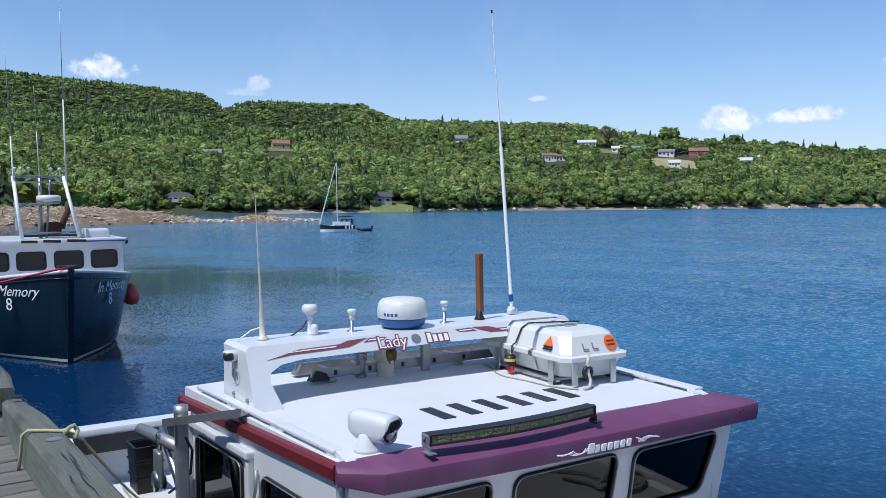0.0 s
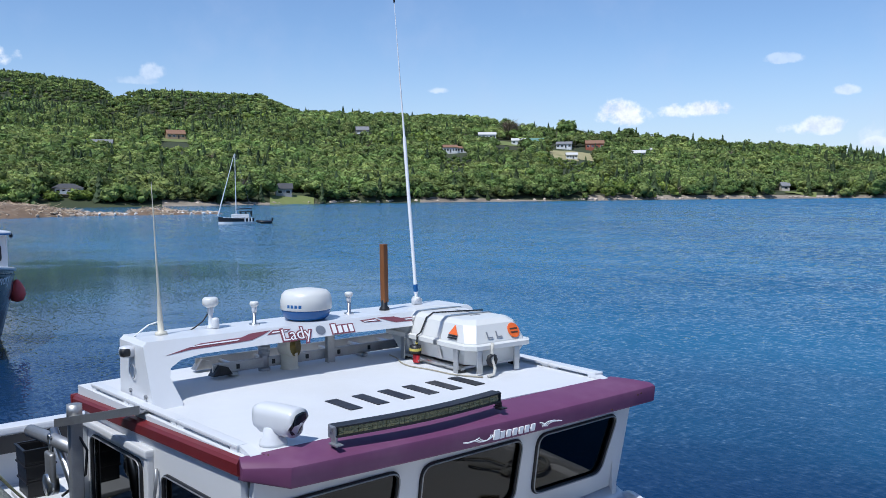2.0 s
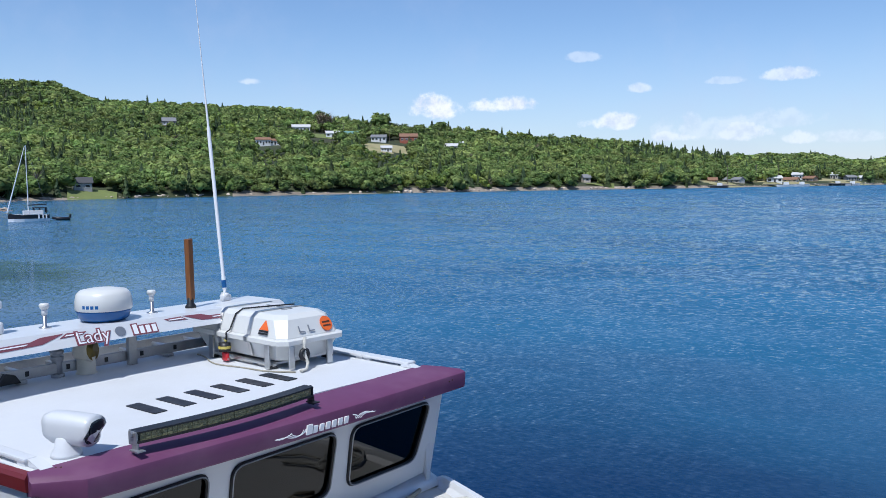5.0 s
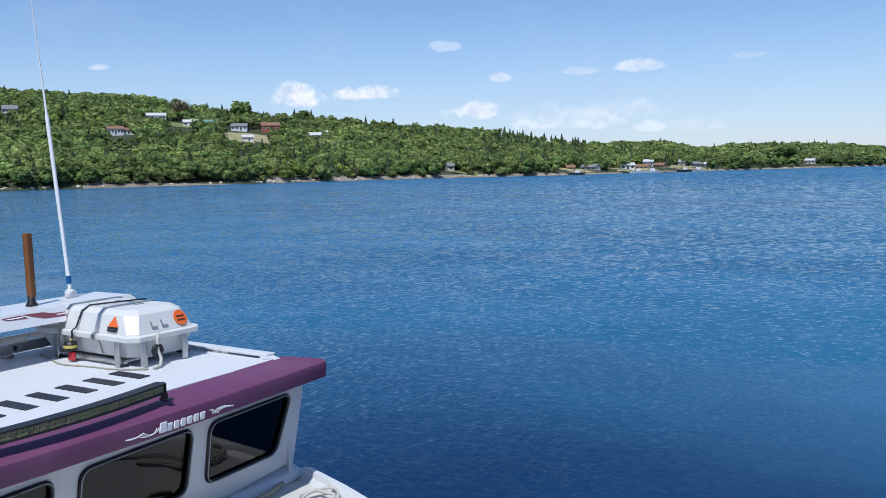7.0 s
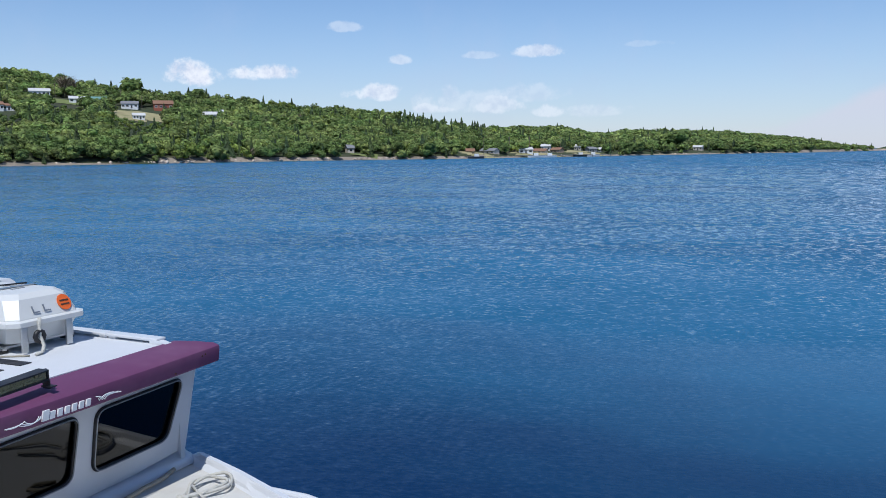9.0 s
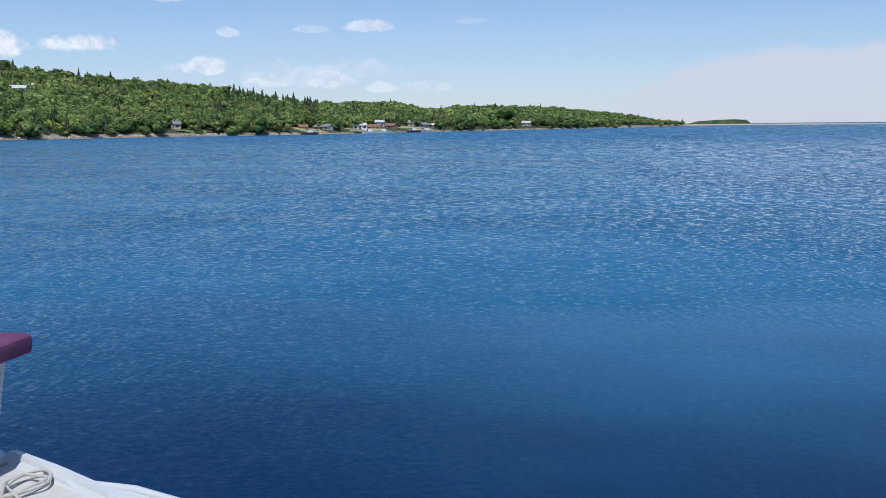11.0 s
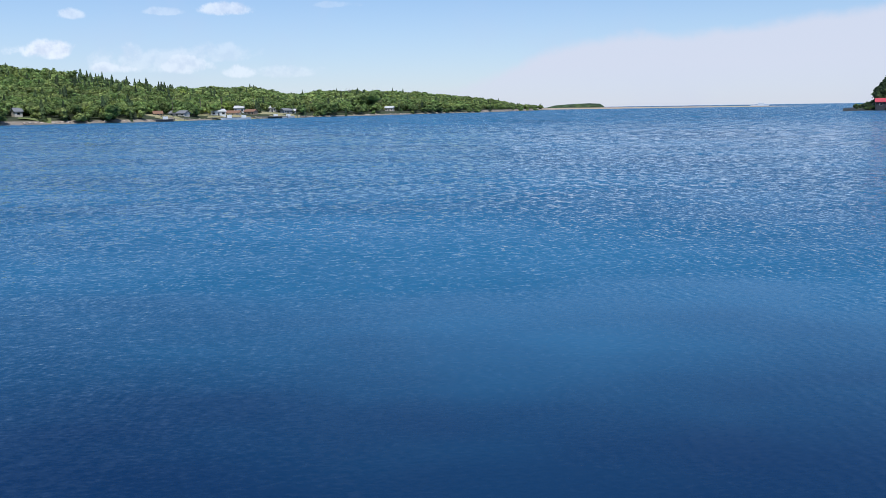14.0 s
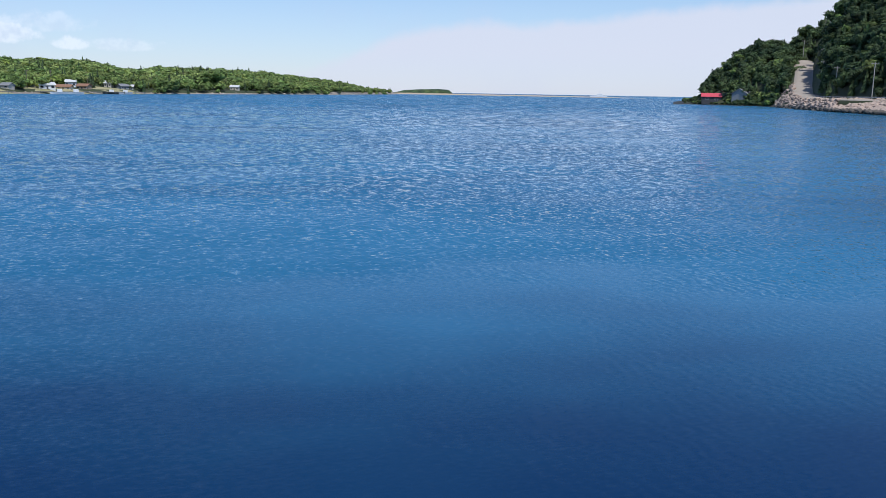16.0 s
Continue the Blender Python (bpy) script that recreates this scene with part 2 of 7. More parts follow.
GLASS = glass_material("tinted_window_glass", (0.75, 0.8, 0.85), 0.13)
FARGLASS = material("dark_window_glass", (0.02, 0.025, 0.03), 0.08, vary=0.0)


CHOP, CALM, STEEP = 0.95, 0.10, 0.115


def water_material():
    m = bpy.data.materials.new("sea_water")
    m.use_nodes = True
    n, l = m.node_tree.nodes, m.node_tree.links
    p = n["Principled BSDF"]
    p.inputs["IOR"].default_value = 1.33
    tc = n.new("ShaderNodeTexCoord")

    def noisy(scale, detail, stretch=(1, 1, 1), turn=0.0, rough=0.5):
        mp = n.new("ShaderNodeMapping")
        mp.vector_type = "TEXTURE"
        mp.inputs["Scale"].default_value, mp.inputs["Rotation"].default_value = (1 / stretch[0], 1 / stretch[1], 1), (0, 0, radians(turn))
        l.new(tc.outputs["Object"], mp.inputs["Vector"])
        t = n.new("ShaderNodeTexNoise")
        t.inputs["Scale"].default_value, t.inputs["Detail"].default_value, t.inputs["Roughness"].default_value = scale, detail, rough
        l.new(mp.outputs[0], t.inputs["Vector"])
        return t.outputs["Fac"]

    def calc(op, a, b):
        t = n.new("ShaderNodeMath")
        t.operation = op
        for i, v in enumerate((a, b)):
            if isinstance(v, (int, float)):
                t.inputs[i].default_value = v
            else:
                l.new(v, t.inputs[i])
        return t.outputs[0]

    def span(v, lo, hi, a, b):
        r = n.new("ShaderNodeMapRange")
        r.interpolation_type = "SMOOTHSTEP"
        l.new(v, r.inputs["Value"])
        for k, x in (("From Min", lo), ("From Max", hi), ("To Min", a), ("To Max", b)):
            r.inputs[k].default_value = x
        return r.outputs[0]

    def tilt(scale, detail, stretch, turn, rough=0.5):
        mp = n.new("ShaderNodeMapping")
        mp.vector_type = "TEXTURE"
        mp.inputs["Scale"].default_value, mp.inputs["Rotation"].default_value = (1 / stretch[0], 1 / stretch[1], 1), (0, 0, radians(turn))
        l.new(tc.outputs["Object"], mp.inputs["Vector"])
        t = n.new("ShaderNodeTexNoise")
        t.inputs["Scale"].default_value, t.inputs["Detail"].default_value, t.inputs["Roughness"].default_value = scale, detail, rough
        l.new(mp.outputs[0], t.inputs["Vector"])
        s = n.new("ShaderNodeVectorMath")
        s.operation = "SUBTRACT"
        l.new(t.outputs["Color"], s.inputs[0])
        s.inputs[1].default_value = (0.5, 0.5, 0.5)
        return s.outputs[0]

    def vec(op, a, b):
        t = n.new("ShaderNodeVectorMath")
        t.operation = op
        l.new(a, t.inputs[0])
        if op == "SCALE":
            if isinstance(b, (int, float)):
                t.inputs["Scale"].default_value = b
            else:
                l.new(b, t.inputs["Scale"])
        elif isinstance(b, tuple):
            t.inputs[1].default_value = b
        elif b is not None:
            l.new(b, t.inputs[1])
        return t.outputs[0]

    # calm lee along the wharf and a slick in the cove, wind-ruffled stretches farther out
    sep = n.new("ShaderNodeSeparateXYZ")
    l.new(tc.outputs["Object"], sep.inputs[0])
    gust = noisy(0.03, 4.0, (1, 1.8, 1), -50)
    patch = noisy(0.11, 3.0, (1, 1.6, 1), -55)
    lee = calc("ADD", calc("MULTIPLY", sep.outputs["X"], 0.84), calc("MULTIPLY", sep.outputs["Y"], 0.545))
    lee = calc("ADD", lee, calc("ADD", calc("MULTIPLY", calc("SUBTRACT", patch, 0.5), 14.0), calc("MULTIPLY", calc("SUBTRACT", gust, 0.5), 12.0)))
    # smooth close under the head of the wharf, faintly rippled beside the boat
    open_ = calc("SUBTRACT", sep.outputs["Y"], calc("MULTIPLY", sep.outputs["X"], 0.6))
    wind = span(lee, 19.0, 24.0, 0.0, 1.0)
    near = span(open_, 0.0, 9.0, CALM, 0.5)
    ruffle = calc("ADD", wind, calc("MULTIPLY", calc("SUBTRACT", 1.0, wind), near))
    ruffle = calc("MULTIPLY", ruffle, span(patch, 0.32, 0.62, 0.6, 1.0))
    sx, sy = calc("MULTIPLY", calc("ADD", sep.outputs["X"], 13.0), 1 / 15.0), calc("MULTIPLY", calc("SUBTRACT", sep.outputs["Y"], 43.0), 1 / 17.0)
    slick = calc("ADD", calc("ADD", calc("MULTIPLY", sx, sx), calc("MULTIPLY", sy, sy)), calc("MULTIPLY", calc("SUBTRACT", noisy(0.16, 5.0, (1, 3.5, 1), 10), 0.5), 2.6))
    ruffle = calc("MULTIPLY", ruffle, span(slick, 0.45, 1.5, 0.10, 1.0))
    # wavelets drawn out along the wind, longer ones where they have had room to grow
    slope = vec("ADD", vec("SCALE", tilt(3.4, 2.0, (1.0, 1.5, 1), -48), span(lee, 14.0, 45.0, CHOP * 0.4, CHOP * 0.8)), vec("SCALE", tilt(1.7, 1.0, (1.0, 0.6, 1), -44), span(lee, 18.0, 55.0, CHOP * 0.05, CHOP * 0.55)))
    slope = vec("ADD", slope, vec("SCALE", tilt(0.75, 1.0, (1.0, 0.35, 1), -40), span(lee, 45.0, 150.0, 0.0, CHOP * 0.6)))
    slope = vec("ADD", slope, vec("SCALE", tilt(0.28, 1.0, (1.0, 0.30, 1), -40), span(lee, 130.0, 330.0, 0.0, CHOP * 0.4)))
    # the steeper faces of the wind sea look back towards the wharf, most of all out in the channel
    steep = n.new("ShaderNodeCombineXYZ")
    bias = span(lee, 90.0, 330.0, STEEP * 0.95, STEEP * 2.1)
    l.new(calc("MULTIPLY", bias, -0.72), steep.inputs["X"])
    l.new(calc("MULTIPLY", bias, -0.69), steep.inputs["Y"])
    slope = vec("ADD", slope, steep.outputs[0])
    slope = vec("SCALE", slope, ruffle)
    # trains of short ripples that run through the lee as well
    def train(scale, turn, size):
        mp = n.new("ShaderNodeMapping")
        mp.inputs["Rotation"].default_value = (0, 0, radians(turn))
        l.new(tc.outputs["Object"], mp.inputs["Vector"])
        t = n.new("ShaderNodeTexWave")
        t.wave_type, t.bands_direction, t.wave_profile = "BANDS", "X", "SIN"
        for k, x in (("Scale", scale), ("Distortion", 10.0), ("Detail", 2.0), ("Detail Scale", 0.9), ("Detail Roughness", 0.55)):
            t.inputs[k].default_value = x
        l.new(mp.outputs[0], t.inputs["Vector"])
        push = calc("MULTIPLY", calc("SUBTRACT", t.outputs["Fac"], 0.5), size)
        way = n.new("ShaderNodeCombineXYZ")
        l.new(calc("MULTIPLY", push, math.cos(radians(turn))), way.inputs["X"])
        l.new(calc("MULTIPLY", push, -math.sin(radians(turn))), way.inputs["Y"])
        return way.outputs[0]

    spots = calc("MULTIPLY", span(noisy(0.30, 3.0, (1, 1.4, 1), -50), 0.38, 0.66, 0.15, 1.0), calc("POWER", ruffle, 0.75))
    spots = calc("MULTIPLY", spots, span(lee, 25.0, 75.0, 1.0, 0.0))
    slope = vec("ADD", slope, vec("SCALE", vec("ADD", train(1.15, 40, 0.22), train(1.9, 62, 0.15)), spots))
    # cat's-paws
    slope = vec("ADD", slope, vec("SCALE", tilt(8.0, 2.0, (1.0, 2.0, 1), -48, 0.6), calc("MULTIPLY", calc("POWER", ruffle, 0.6), CHOP * 0.62)))
    slope = vec("MULTIPLY", slope, (1.0, 1.0, 0.0))
    up = vec("NORMALIZE", vec("ADD", slope, (0.0, 0.0, 1.0)), None)
    l.new(up, p.inputs["Normal"])
    # body colour lightens out from the wharf and carries some reflected sky
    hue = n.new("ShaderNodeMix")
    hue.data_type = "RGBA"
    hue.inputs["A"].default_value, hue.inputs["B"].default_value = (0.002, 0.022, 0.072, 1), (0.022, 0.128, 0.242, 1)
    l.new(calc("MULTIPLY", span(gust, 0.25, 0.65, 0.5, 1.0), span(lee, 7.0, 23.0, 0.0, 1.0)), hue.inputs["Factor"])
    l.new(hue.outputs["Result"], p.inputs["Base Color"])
    p.inputs["Roughness"].default_value = 0.075
    return m


WATER = water_material()


def foliage(name, color, spread=0.35, yellow=(0.10, 0.13, 0.02)):
    m = bpy.data.materials.new(name)
    m.use_nodes = True
    n, l = m.node_tree.nodes, m.node_tree.links
    p = n["Principled BSDF"]
    p.inputs["Roughness"].default_value = 0.65
    p.inputs["Specular IOR Level"].default_value = 0.25
    tc, g = n.new("ShaderNodeTexCoord"), n.new("ShaderNodeNewGeometry")
    t1, t2 = n.new("ShaderNodeTexNoise"), n.new("ShaderNodeTexNoise")
    t1.inputs["Scale"].default_value, t1.inputs["Detail"].default_value = 0.075, 2.0
    t2.inputs["Scale"].default_value, t2.inputs["Detail"].default_value = 0.014, 3.0
    for t in (t1, t2):
        l.new(tc.outputs["Object"], t.inputs["Vector"])
    mx = n.new("ShaderNodeMix")
    mx.data_type = "RGBA"
    mx.inputs["A"].default_value, mx.inputs["B"].default_value = (*color, 1), (*yellow, 1)
    rg = n.new("ShaderNodeMapRange")
    l.new(t1.outputs["Fac"], rg.inputs["Value"])
    rg.inputs["From Min"].default_value, rg.inputs["From Max"].default_value = 0.42, 0.68
    l.new(rg.outputs[0], mx.inputs["Factor"])
    hs = n.new("ShaderNodeHueSaturation")
    l.new(mx.outputs["Result"], hs.inputs["Color"])
    a = n.new("ShaderNodeMath")
    a.operation = "MULTIPLY_ADD"
    l.new(g.outputs["Random Per Island"], a.inputs[0])
    a.inputs[1].default_value, a.inputs[2].default_value = spread * 2, 1 - spread
    b = n.new("ShaderNodeMath")
    b.operation = "MULTIPLY_ADD"
    l.new(t2.outputs["Fac"], b.inputs[0])
    b.inputs[1].default_value, b.inputs[2].default_value = 1.2, 0.4
    # whole crowns differ in tone
    t3 = n.new("ShaderNodeTexNoise")
    t3.inputs["Scale"].default_value, t3.inputs["Detail"].default_value = 0.17, 1.0
    l.new(tc.outputs["Object"], t3.inputs["Vector"])
    e = n.new("ShaderNodeMapRange")
    l.new(t3.outputs["Fac"], e.inputs["Value"])
    for k_, x_ in (("From Min", 0.3), ("From Max", 0.7), ("To Min", 0.55), ("To Max", 1.45)):
        e.inputs[k_].default_value = x_
    d = n.new("ShaderNodeMath")
    d.operation = "MULTIPLY"
    l.new(a.outputs[0], d.inputs[0])
    l.new(e.outputs[0], d.inputs[1])
    c = n.new("ShaderNodeMath")
    c.operation = "MULTIPLY"
    l.new(d.outputs[0], c.inputs[0])
    l.new(b.outputs[0], c.inputs[1])
    l.new(c.outputs[0], hs.inputs["Value"])
    l.new(hs.outputs[0], p.inputs["Base Color"])
    tr, ms = n.new("ShaderNodeBsdfTranslucent"), n.new("ShaderNodeMixShader")
    l.new(hs.outputs[0], tr.inputs["Color"])
    ms.inputs[0].default_value = 0.35
    l.new(p.outputs[0], ms.inputs[1])
    l.new(tr.outputs[0], ms.inputs[2])
    l.new(ms.outputs[0], n["Material Output"].inputs["Surface"])
    return m


LEAF = foliage("broad_leaves", (0.146, 0.216, 0.062), 0.42, (0.29, 0.335, 0.105))
# needles of the spruces, and the cloud-shade colour of the headland woods
SPRUCE = foliage("spruce_and_shaded_leaves", (0.062, 0.098, 0.044), 0.34, (0.105, 0.145, 0.05))
BRIGHT = foliage("sunny_yellow_green_leaves", (0.20, 0.27, 0.055), 0.35, (0.26, 0.31, 0.07))
DEADWOOD = material("bare_grey_twigs", (0.22, 0.17, 0.12), 0.9, vary=0.2, scale=1, island=0.3)
POLE = material("bleached_pole_wood", (0.38, 0.36, 0.33), 0.9, vary=0.2, scale=1)
BARK = material("grey_bark", (0.16, 0.13, 0.10), 0.9, vary=0.3, scale=2)
GROUND = material("forest_floor", (0.04, 0.052, 0.02), 0.95, vary=0.35, scale=0.02, dirt=(0.06, 0.055, 0.03), dirt_amount=0.7, dirt_scale=0.05)
SHORE = material("stony_shore", (0.27, 0.225, 0.18), 0.95, vary=0.35, scale=0.3, bump=0.5, bump_scale=1.0, dirt=(0.12, 0.10, 0.08), dirt_amount=0.7, dirt_scale=0.08)
DRYGRASS = material("dry_yellow_grass", (0.33, 0.29, 0.15), 0.95, vary=0.3, scale=0.15, dirt=(0.16, 0.18, 0.06), dirt_amount=0.6, dirt_scale=0.1)
LAWN = material("mown_grass", (0.16, 0.19, 0.06), 0.95, vary=0.3, scale=0.2)
GRAVEL = material("pale_gravel_road", (0.34, 0.285, 0.235), 0.95, vary=0.15, scale=0.3)


# ---- mesh helpers ----
def link_mesh(name, bm, mat, smooth=False):
    me = bpy.data.meshes.new(name)
    bmesh.ops.recalc_face_normals(bm, faces=bm.faces)
    bm.to_mesh(me)
    bm.free()
    for m in (mat if isinstance(mat, (list, tuple)) else [mat]):
        me.materials.append(m)
    if smooth:
        me.polygons.foreach_set("use_smooth", [True] * len(me.polygons))
    return me


def part(name, bm, mat, parent, label="", smooth=False, loc=(0, 0, 0)):
    """One mesh object under a thing or a part."""
    ob = new(name, bm if isinstance(bm, bpy.types.Mesh) else link_mesh(name, bm, mat, smooth))
    ob.parent = parent
    ob.location = loc
    return tagged(ob, label)


def thing(name, m, label, category, group="", kind=""):
    ob = new(name)
    ob.empty_display_size = 0.2
    ob.matrix_world = m
    return tagged(ob, label, category, group, kind)


def solo(name, bm, mat, label, category, group="", kind="", smooth=False, m=None):
    ob = new(name, link_mesh(name, bm, mat, smooth))
    if m:
        ob.matrix_world = m
    return tagged(ob, label, category, group, kind)


def add_box(bm, c, s, bevel=0.0, turn=(0, 0, 0), seg=2):
    g = bmesh.ops.create_cube(bm, size=1.0, matrix=pose(*c, *turn) @ Matrix.Diagonal((*s, 1)))
    if bevel:
        es = list({e for v in g["verts"] for e in v.link_edges})
        bmesh.ops.bevel(bm, geom=es, offset=bevel, segments=seg, affect="EDGES", profile=0.6)
    return bm


def box(c, s, bevel=0.0, turn=(0, 0, 0), seg=2):
    return add_box(bmesh.new(), c, s, bevel, turn, seg)


def add_rod(bm, a, b, r0, r1=None, seg=12, cap=True):
    a, b = Vector(a), Vector(b)
    r1 = r0 if r1 is None else r1
    q = (b - a).to_track_quat("Z", "Y").to_matrix().to_4x4()
    bmesh.ops.create_cone(bm, cap_ends=cap, segments=seg, radius1=r0, radius2=r1, depth=(b - a).length, matrix=Matrix.Translation((a + b) / 2) @ q)
    return bm


def rod(a, b, r0, r1=None, seg=12):
    return add_rod(bmesh.new(), a, b, r0, r1, seg)


def add_tube(bm, pts, r, seg=8, closed=False):
    pts = [Vector(p) for p in pts]
    rings, n, last = [], len(pts), None
    for i, p in enumerate(pts):
        a, b = pts[i - 1] if (i or closed) else p, pts[(i + 1) % n] if (i < n - 1 or closed) else p
        d = (b - a).normalized()
        x = (Vector((0, 0, 1)) if abs(d.z) < 0.9 else Vector((1, 0, 0))) if last is None else last
        x = (x - d * x.dot(d)).normalized()
        last, y = x, d.cross(x)
        rings.append([bm.verts.new(p + (x * math.cos(k * math.tau / seg) + y * math.sin(k * math.tau / seg)) * r) for k in range(seg)])
    for i in range(n if closed else n - 1):
        p, q = rings[i], rings[(i + 1) % n]
        for k in range(seg):
            bm.faces.new((p[k], p[(k + 1) % seg], q[(k + 1) % seg], q[k]))
    if not closed:
        bm.faces.new(rings[0][::-1])
        bm.faces.new(rings[-1])
    return bm


def tube(pts, r, seg=8, closed=False):
    return add_tube(bmesh.new(), pts, r, seg, closed)


def loft(rings, closed=True, caps=True):
    """A skin over rings of points of the same count."""
    bm = bmesh.new()
    vs = [[bm.verts.new(p) for p in r] for r in rings]
    n = len(vs[0])
    for a, b in zip(vs, vs[1:]):
        for k in range(n if closed else n - 1):
            try:
                bm.faces.new((a[k], a[(k + 1) % n], b[(k + 1) % n], b[k]))
            except ValueError:
                pass
    if caps and closed:
        bm.faces.new(vs[0][::-1])
        bm.faces.new(vs[-1])
    return bm


def spin(profile, seg=24, at=(0, 0, 0)):
    """A body of revolution round z from (radius, height) pairs."""
    return loft([[(at[0] + r * math.cos(k * math.tau / seg), at[1] + r * math.sin(k * math.tau / seg), at[2] + z) for k in range(seg)] for r, z in profile])


def slab(outline, axis, lo, hi, bevel=0.0):
    """An outline of pairs pushed along an axis from lo to hi; the pairs fill the other two axes in order."""
    def at(p, h):
        q = list(p)
        q.insert(axis, h)
        return q
    bm = loft([[at(p, lo) for p in outline], [at(p, hi) for p in outline]])
    if bevel:
        bmesh.ops.bevel(bm, geom=list(bm.edges), offset=bevel, segments=2, affect="EDGES", profile=0.6)
    return bm


def rounded(corners, r, seg=5):
    """Corners of a plane polygon, rounded off."""
    out, n = [], len(corners)
    for i in range(n):
        p, a, b = Vector(corners[i]), Vector(corners[i - 1]), Vector(corners[(i + 1) % n])
        u, v = (a - p).normalized(), (b - p).normalized()
        s, e = p + u * r, p + v * r
        for k in range(seg + 1):
            t = k / seg
            out.append(s * (1 - t) ** 2 + p * 2 * t * (1 - t) + e * t * t)
    return out


# ---- land and water ----
def along(table, x):
    return float(np.interp(x, [r[0] for r in table], [r[1] for r in table]))


# by bearing: shore range, ridge range, ridge height over the eye in degrees
SHORE_R = [(-60, 240), (-27, 285), (-14, 292), (0, 330), (15, 368), (27, 430), (35, 462), (43, 560), (50, 680), (57, 890), (60, 1150), (61, 1300)]
RIDGE_R = [(-60, 1300), (-27, 1400), (-13.8, 1250), (-12, 1150), (-3, 900), (4, 800), (15, 660), (27, 700), (36, 720), (38, 850), (43, 900), (50, 1050), (60, 1330), (61, 1400)]
RIDGE_E = [(-60, 6.9), (-27, 7.5), (-19, 6.95), (-15.4, 6.55), (-14.7, 6.0), (-14.0, 5.6), (-13.2, 5.9), (-12, 6.2), (-7, 6.0), (-5.2, 5.9), (-3.4, 5.05), (4, 4.75), (8, 4.5), (12, 3.8), (15, 3.4), (18.6, 3.15), (22, 2.85), (27, 2.45), (32, 1.95),
           (36, 1.25), (38, 1.05), (42, 1.05), (44.4, 0.62), (47, 0.9), (53, 0.7), (57.5, 0.3), (59.2, -0.1), (61, -0.15)]
EYE_Z = 4.5


def ground_z(az, r):
    s0, r1 = along(SHORE_R, az), along(RIDGE_R, az)
    top = max(r1 * math.tan(radians(along(RIDGE_E, az))) + EYE_Z, 1.5)
    s = (r - s0) / (r1 - s0)
    if s < 0:
        return max(-2.0, (r - s0) * 0.12)
    x, y = r * math.sin(radians(az)), r * math.cos(radians(az))
    up = min(r - s0, 6) / 6 * min(2.2, top)
    z = up + max(top - 2.2, 0) * (min(s, 1) ** 1.1)
    z += noise.noise((x * 0.008, y * 0.008, 0)) * 9 * min(s * 3, 1) * max(0, 1 - s * 0.6) * min(top / 40, 1)
    # a hollow behind the nearer ridge
    z -= 26 * math.exp(-((s - 0.68) / 0.13) ** 2) * min(max((-3 - az) / 7, 0), 1)
    if s > 1:
        z -= (r - r1) * 0.12
    return z


HEAD_R = [(78.2, 455), (79, 500), (80.5, 512), (82, 495), (84, 470), (85.4, 440), (86.5, 385), (88, 325), (91, 278), (100, 215), (120, 150), (150, 90), (180, 60), (240, 55), (280, 90), (300, 160)]
HEAD_T = [(78.2, -0.4), (79.0, 0.25), (79.8, 1), (80.4, 4), (81, 13), (82, 22), (83.5, 32), (84.6, 31), (85.4, 26), (86, 22), (86.9, 22), (87.3, 36), (88, 46), (90, 52), (95, 52), (130, 40), (200, 30), (280, 30), (300, 20)]


def head_z(az, r):
    s0, top = along(HEAD_R, az), along(HEAD_T, az)
    d = r - s0
    if d < 0:
        return max(-2.0, d * 0.15)
    x, y = r * math.sin(radians(az)), r * math.cos(radians(az))
    bank = min(max((az - 85.2) / 0.8, 0), 1)
    low = min(1.0, d / (10 + 30 * bank)) * (min(1.2, top) * (1 - bank) + 3.9 * bank)
    start, length = 6 + 40 * bank, 75 + 30 * bank
    rough = noise.noise((x * 0.02, y * 0.02, 3)) * 2 * min(d / 40, 1) * min(top / 10, 1)
    back = min(max(r - 556, 0) * 0.7, 19) * bank * (az < 87.3) - 1.4 * (85.6 < az < 87.3 and d > 44 and r < 556)
    return back + low + max(top - low, 0) * min(max(d - start, 0) / length, 1) ** 0.85 + rough * min(max(d - start, 0) / 20, 1)


def fan(height, azs, near, span_, steps):
    rows = []
    for az in azs:
        s0, row = near(az), []
        for k in range(steps + 1):
            t = k / steps
            r = s0 - 10 + (span_(az) + 10) * t ** 1.5
            row.append((r * math.sin(radians(az)), r * math.cos(radians(az)), height(az, r)))
        rows.append(row)
    return rows


def sheet(rows):
    bm = loft(rows, closed=False, caps=False)
    return bm


AZ_MAIN = [-60 + k * 0.5 for k in range(243)]
land = sheet(fan(ground_z, AZ_MAIN, lambda a: along(SHORE_R, a), lambda a: (along(RIDGE_R, a) - along(SHORE_R, a)) * 1.25, 34))
for f in land.faces:
    f.material_index = 1 if max(v.co.z for v in f.verts) < 2.4 else 0
solo("ground", land, [GROUND, SHORE], "wooded hillside ground with a narrow stony shore", "ground", kind="structure", smooth=True)
AZ_HEAD = [78.2 + k * 0.6 for k in range(60)] + [115 + k * 4 for k in range(47)]
head = sheet(fan(head_z, AZ_HEAD, lambda a: along(HEAD_R, a), lambda a: 240.0, 34))
for f in head.faces:
    f.material_index = 1 if max(v.co.z for v in f.verts) < 1.1 else 0
solo("ground_headland", head, [GROUND, WEED], "steep wooded headland with a stony foot", "headland", kind="structure", smooth=True)

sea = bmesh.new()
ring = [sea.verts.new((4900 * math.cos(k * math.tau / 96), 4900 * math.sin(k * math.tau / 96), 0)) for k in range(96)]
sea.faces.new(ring)
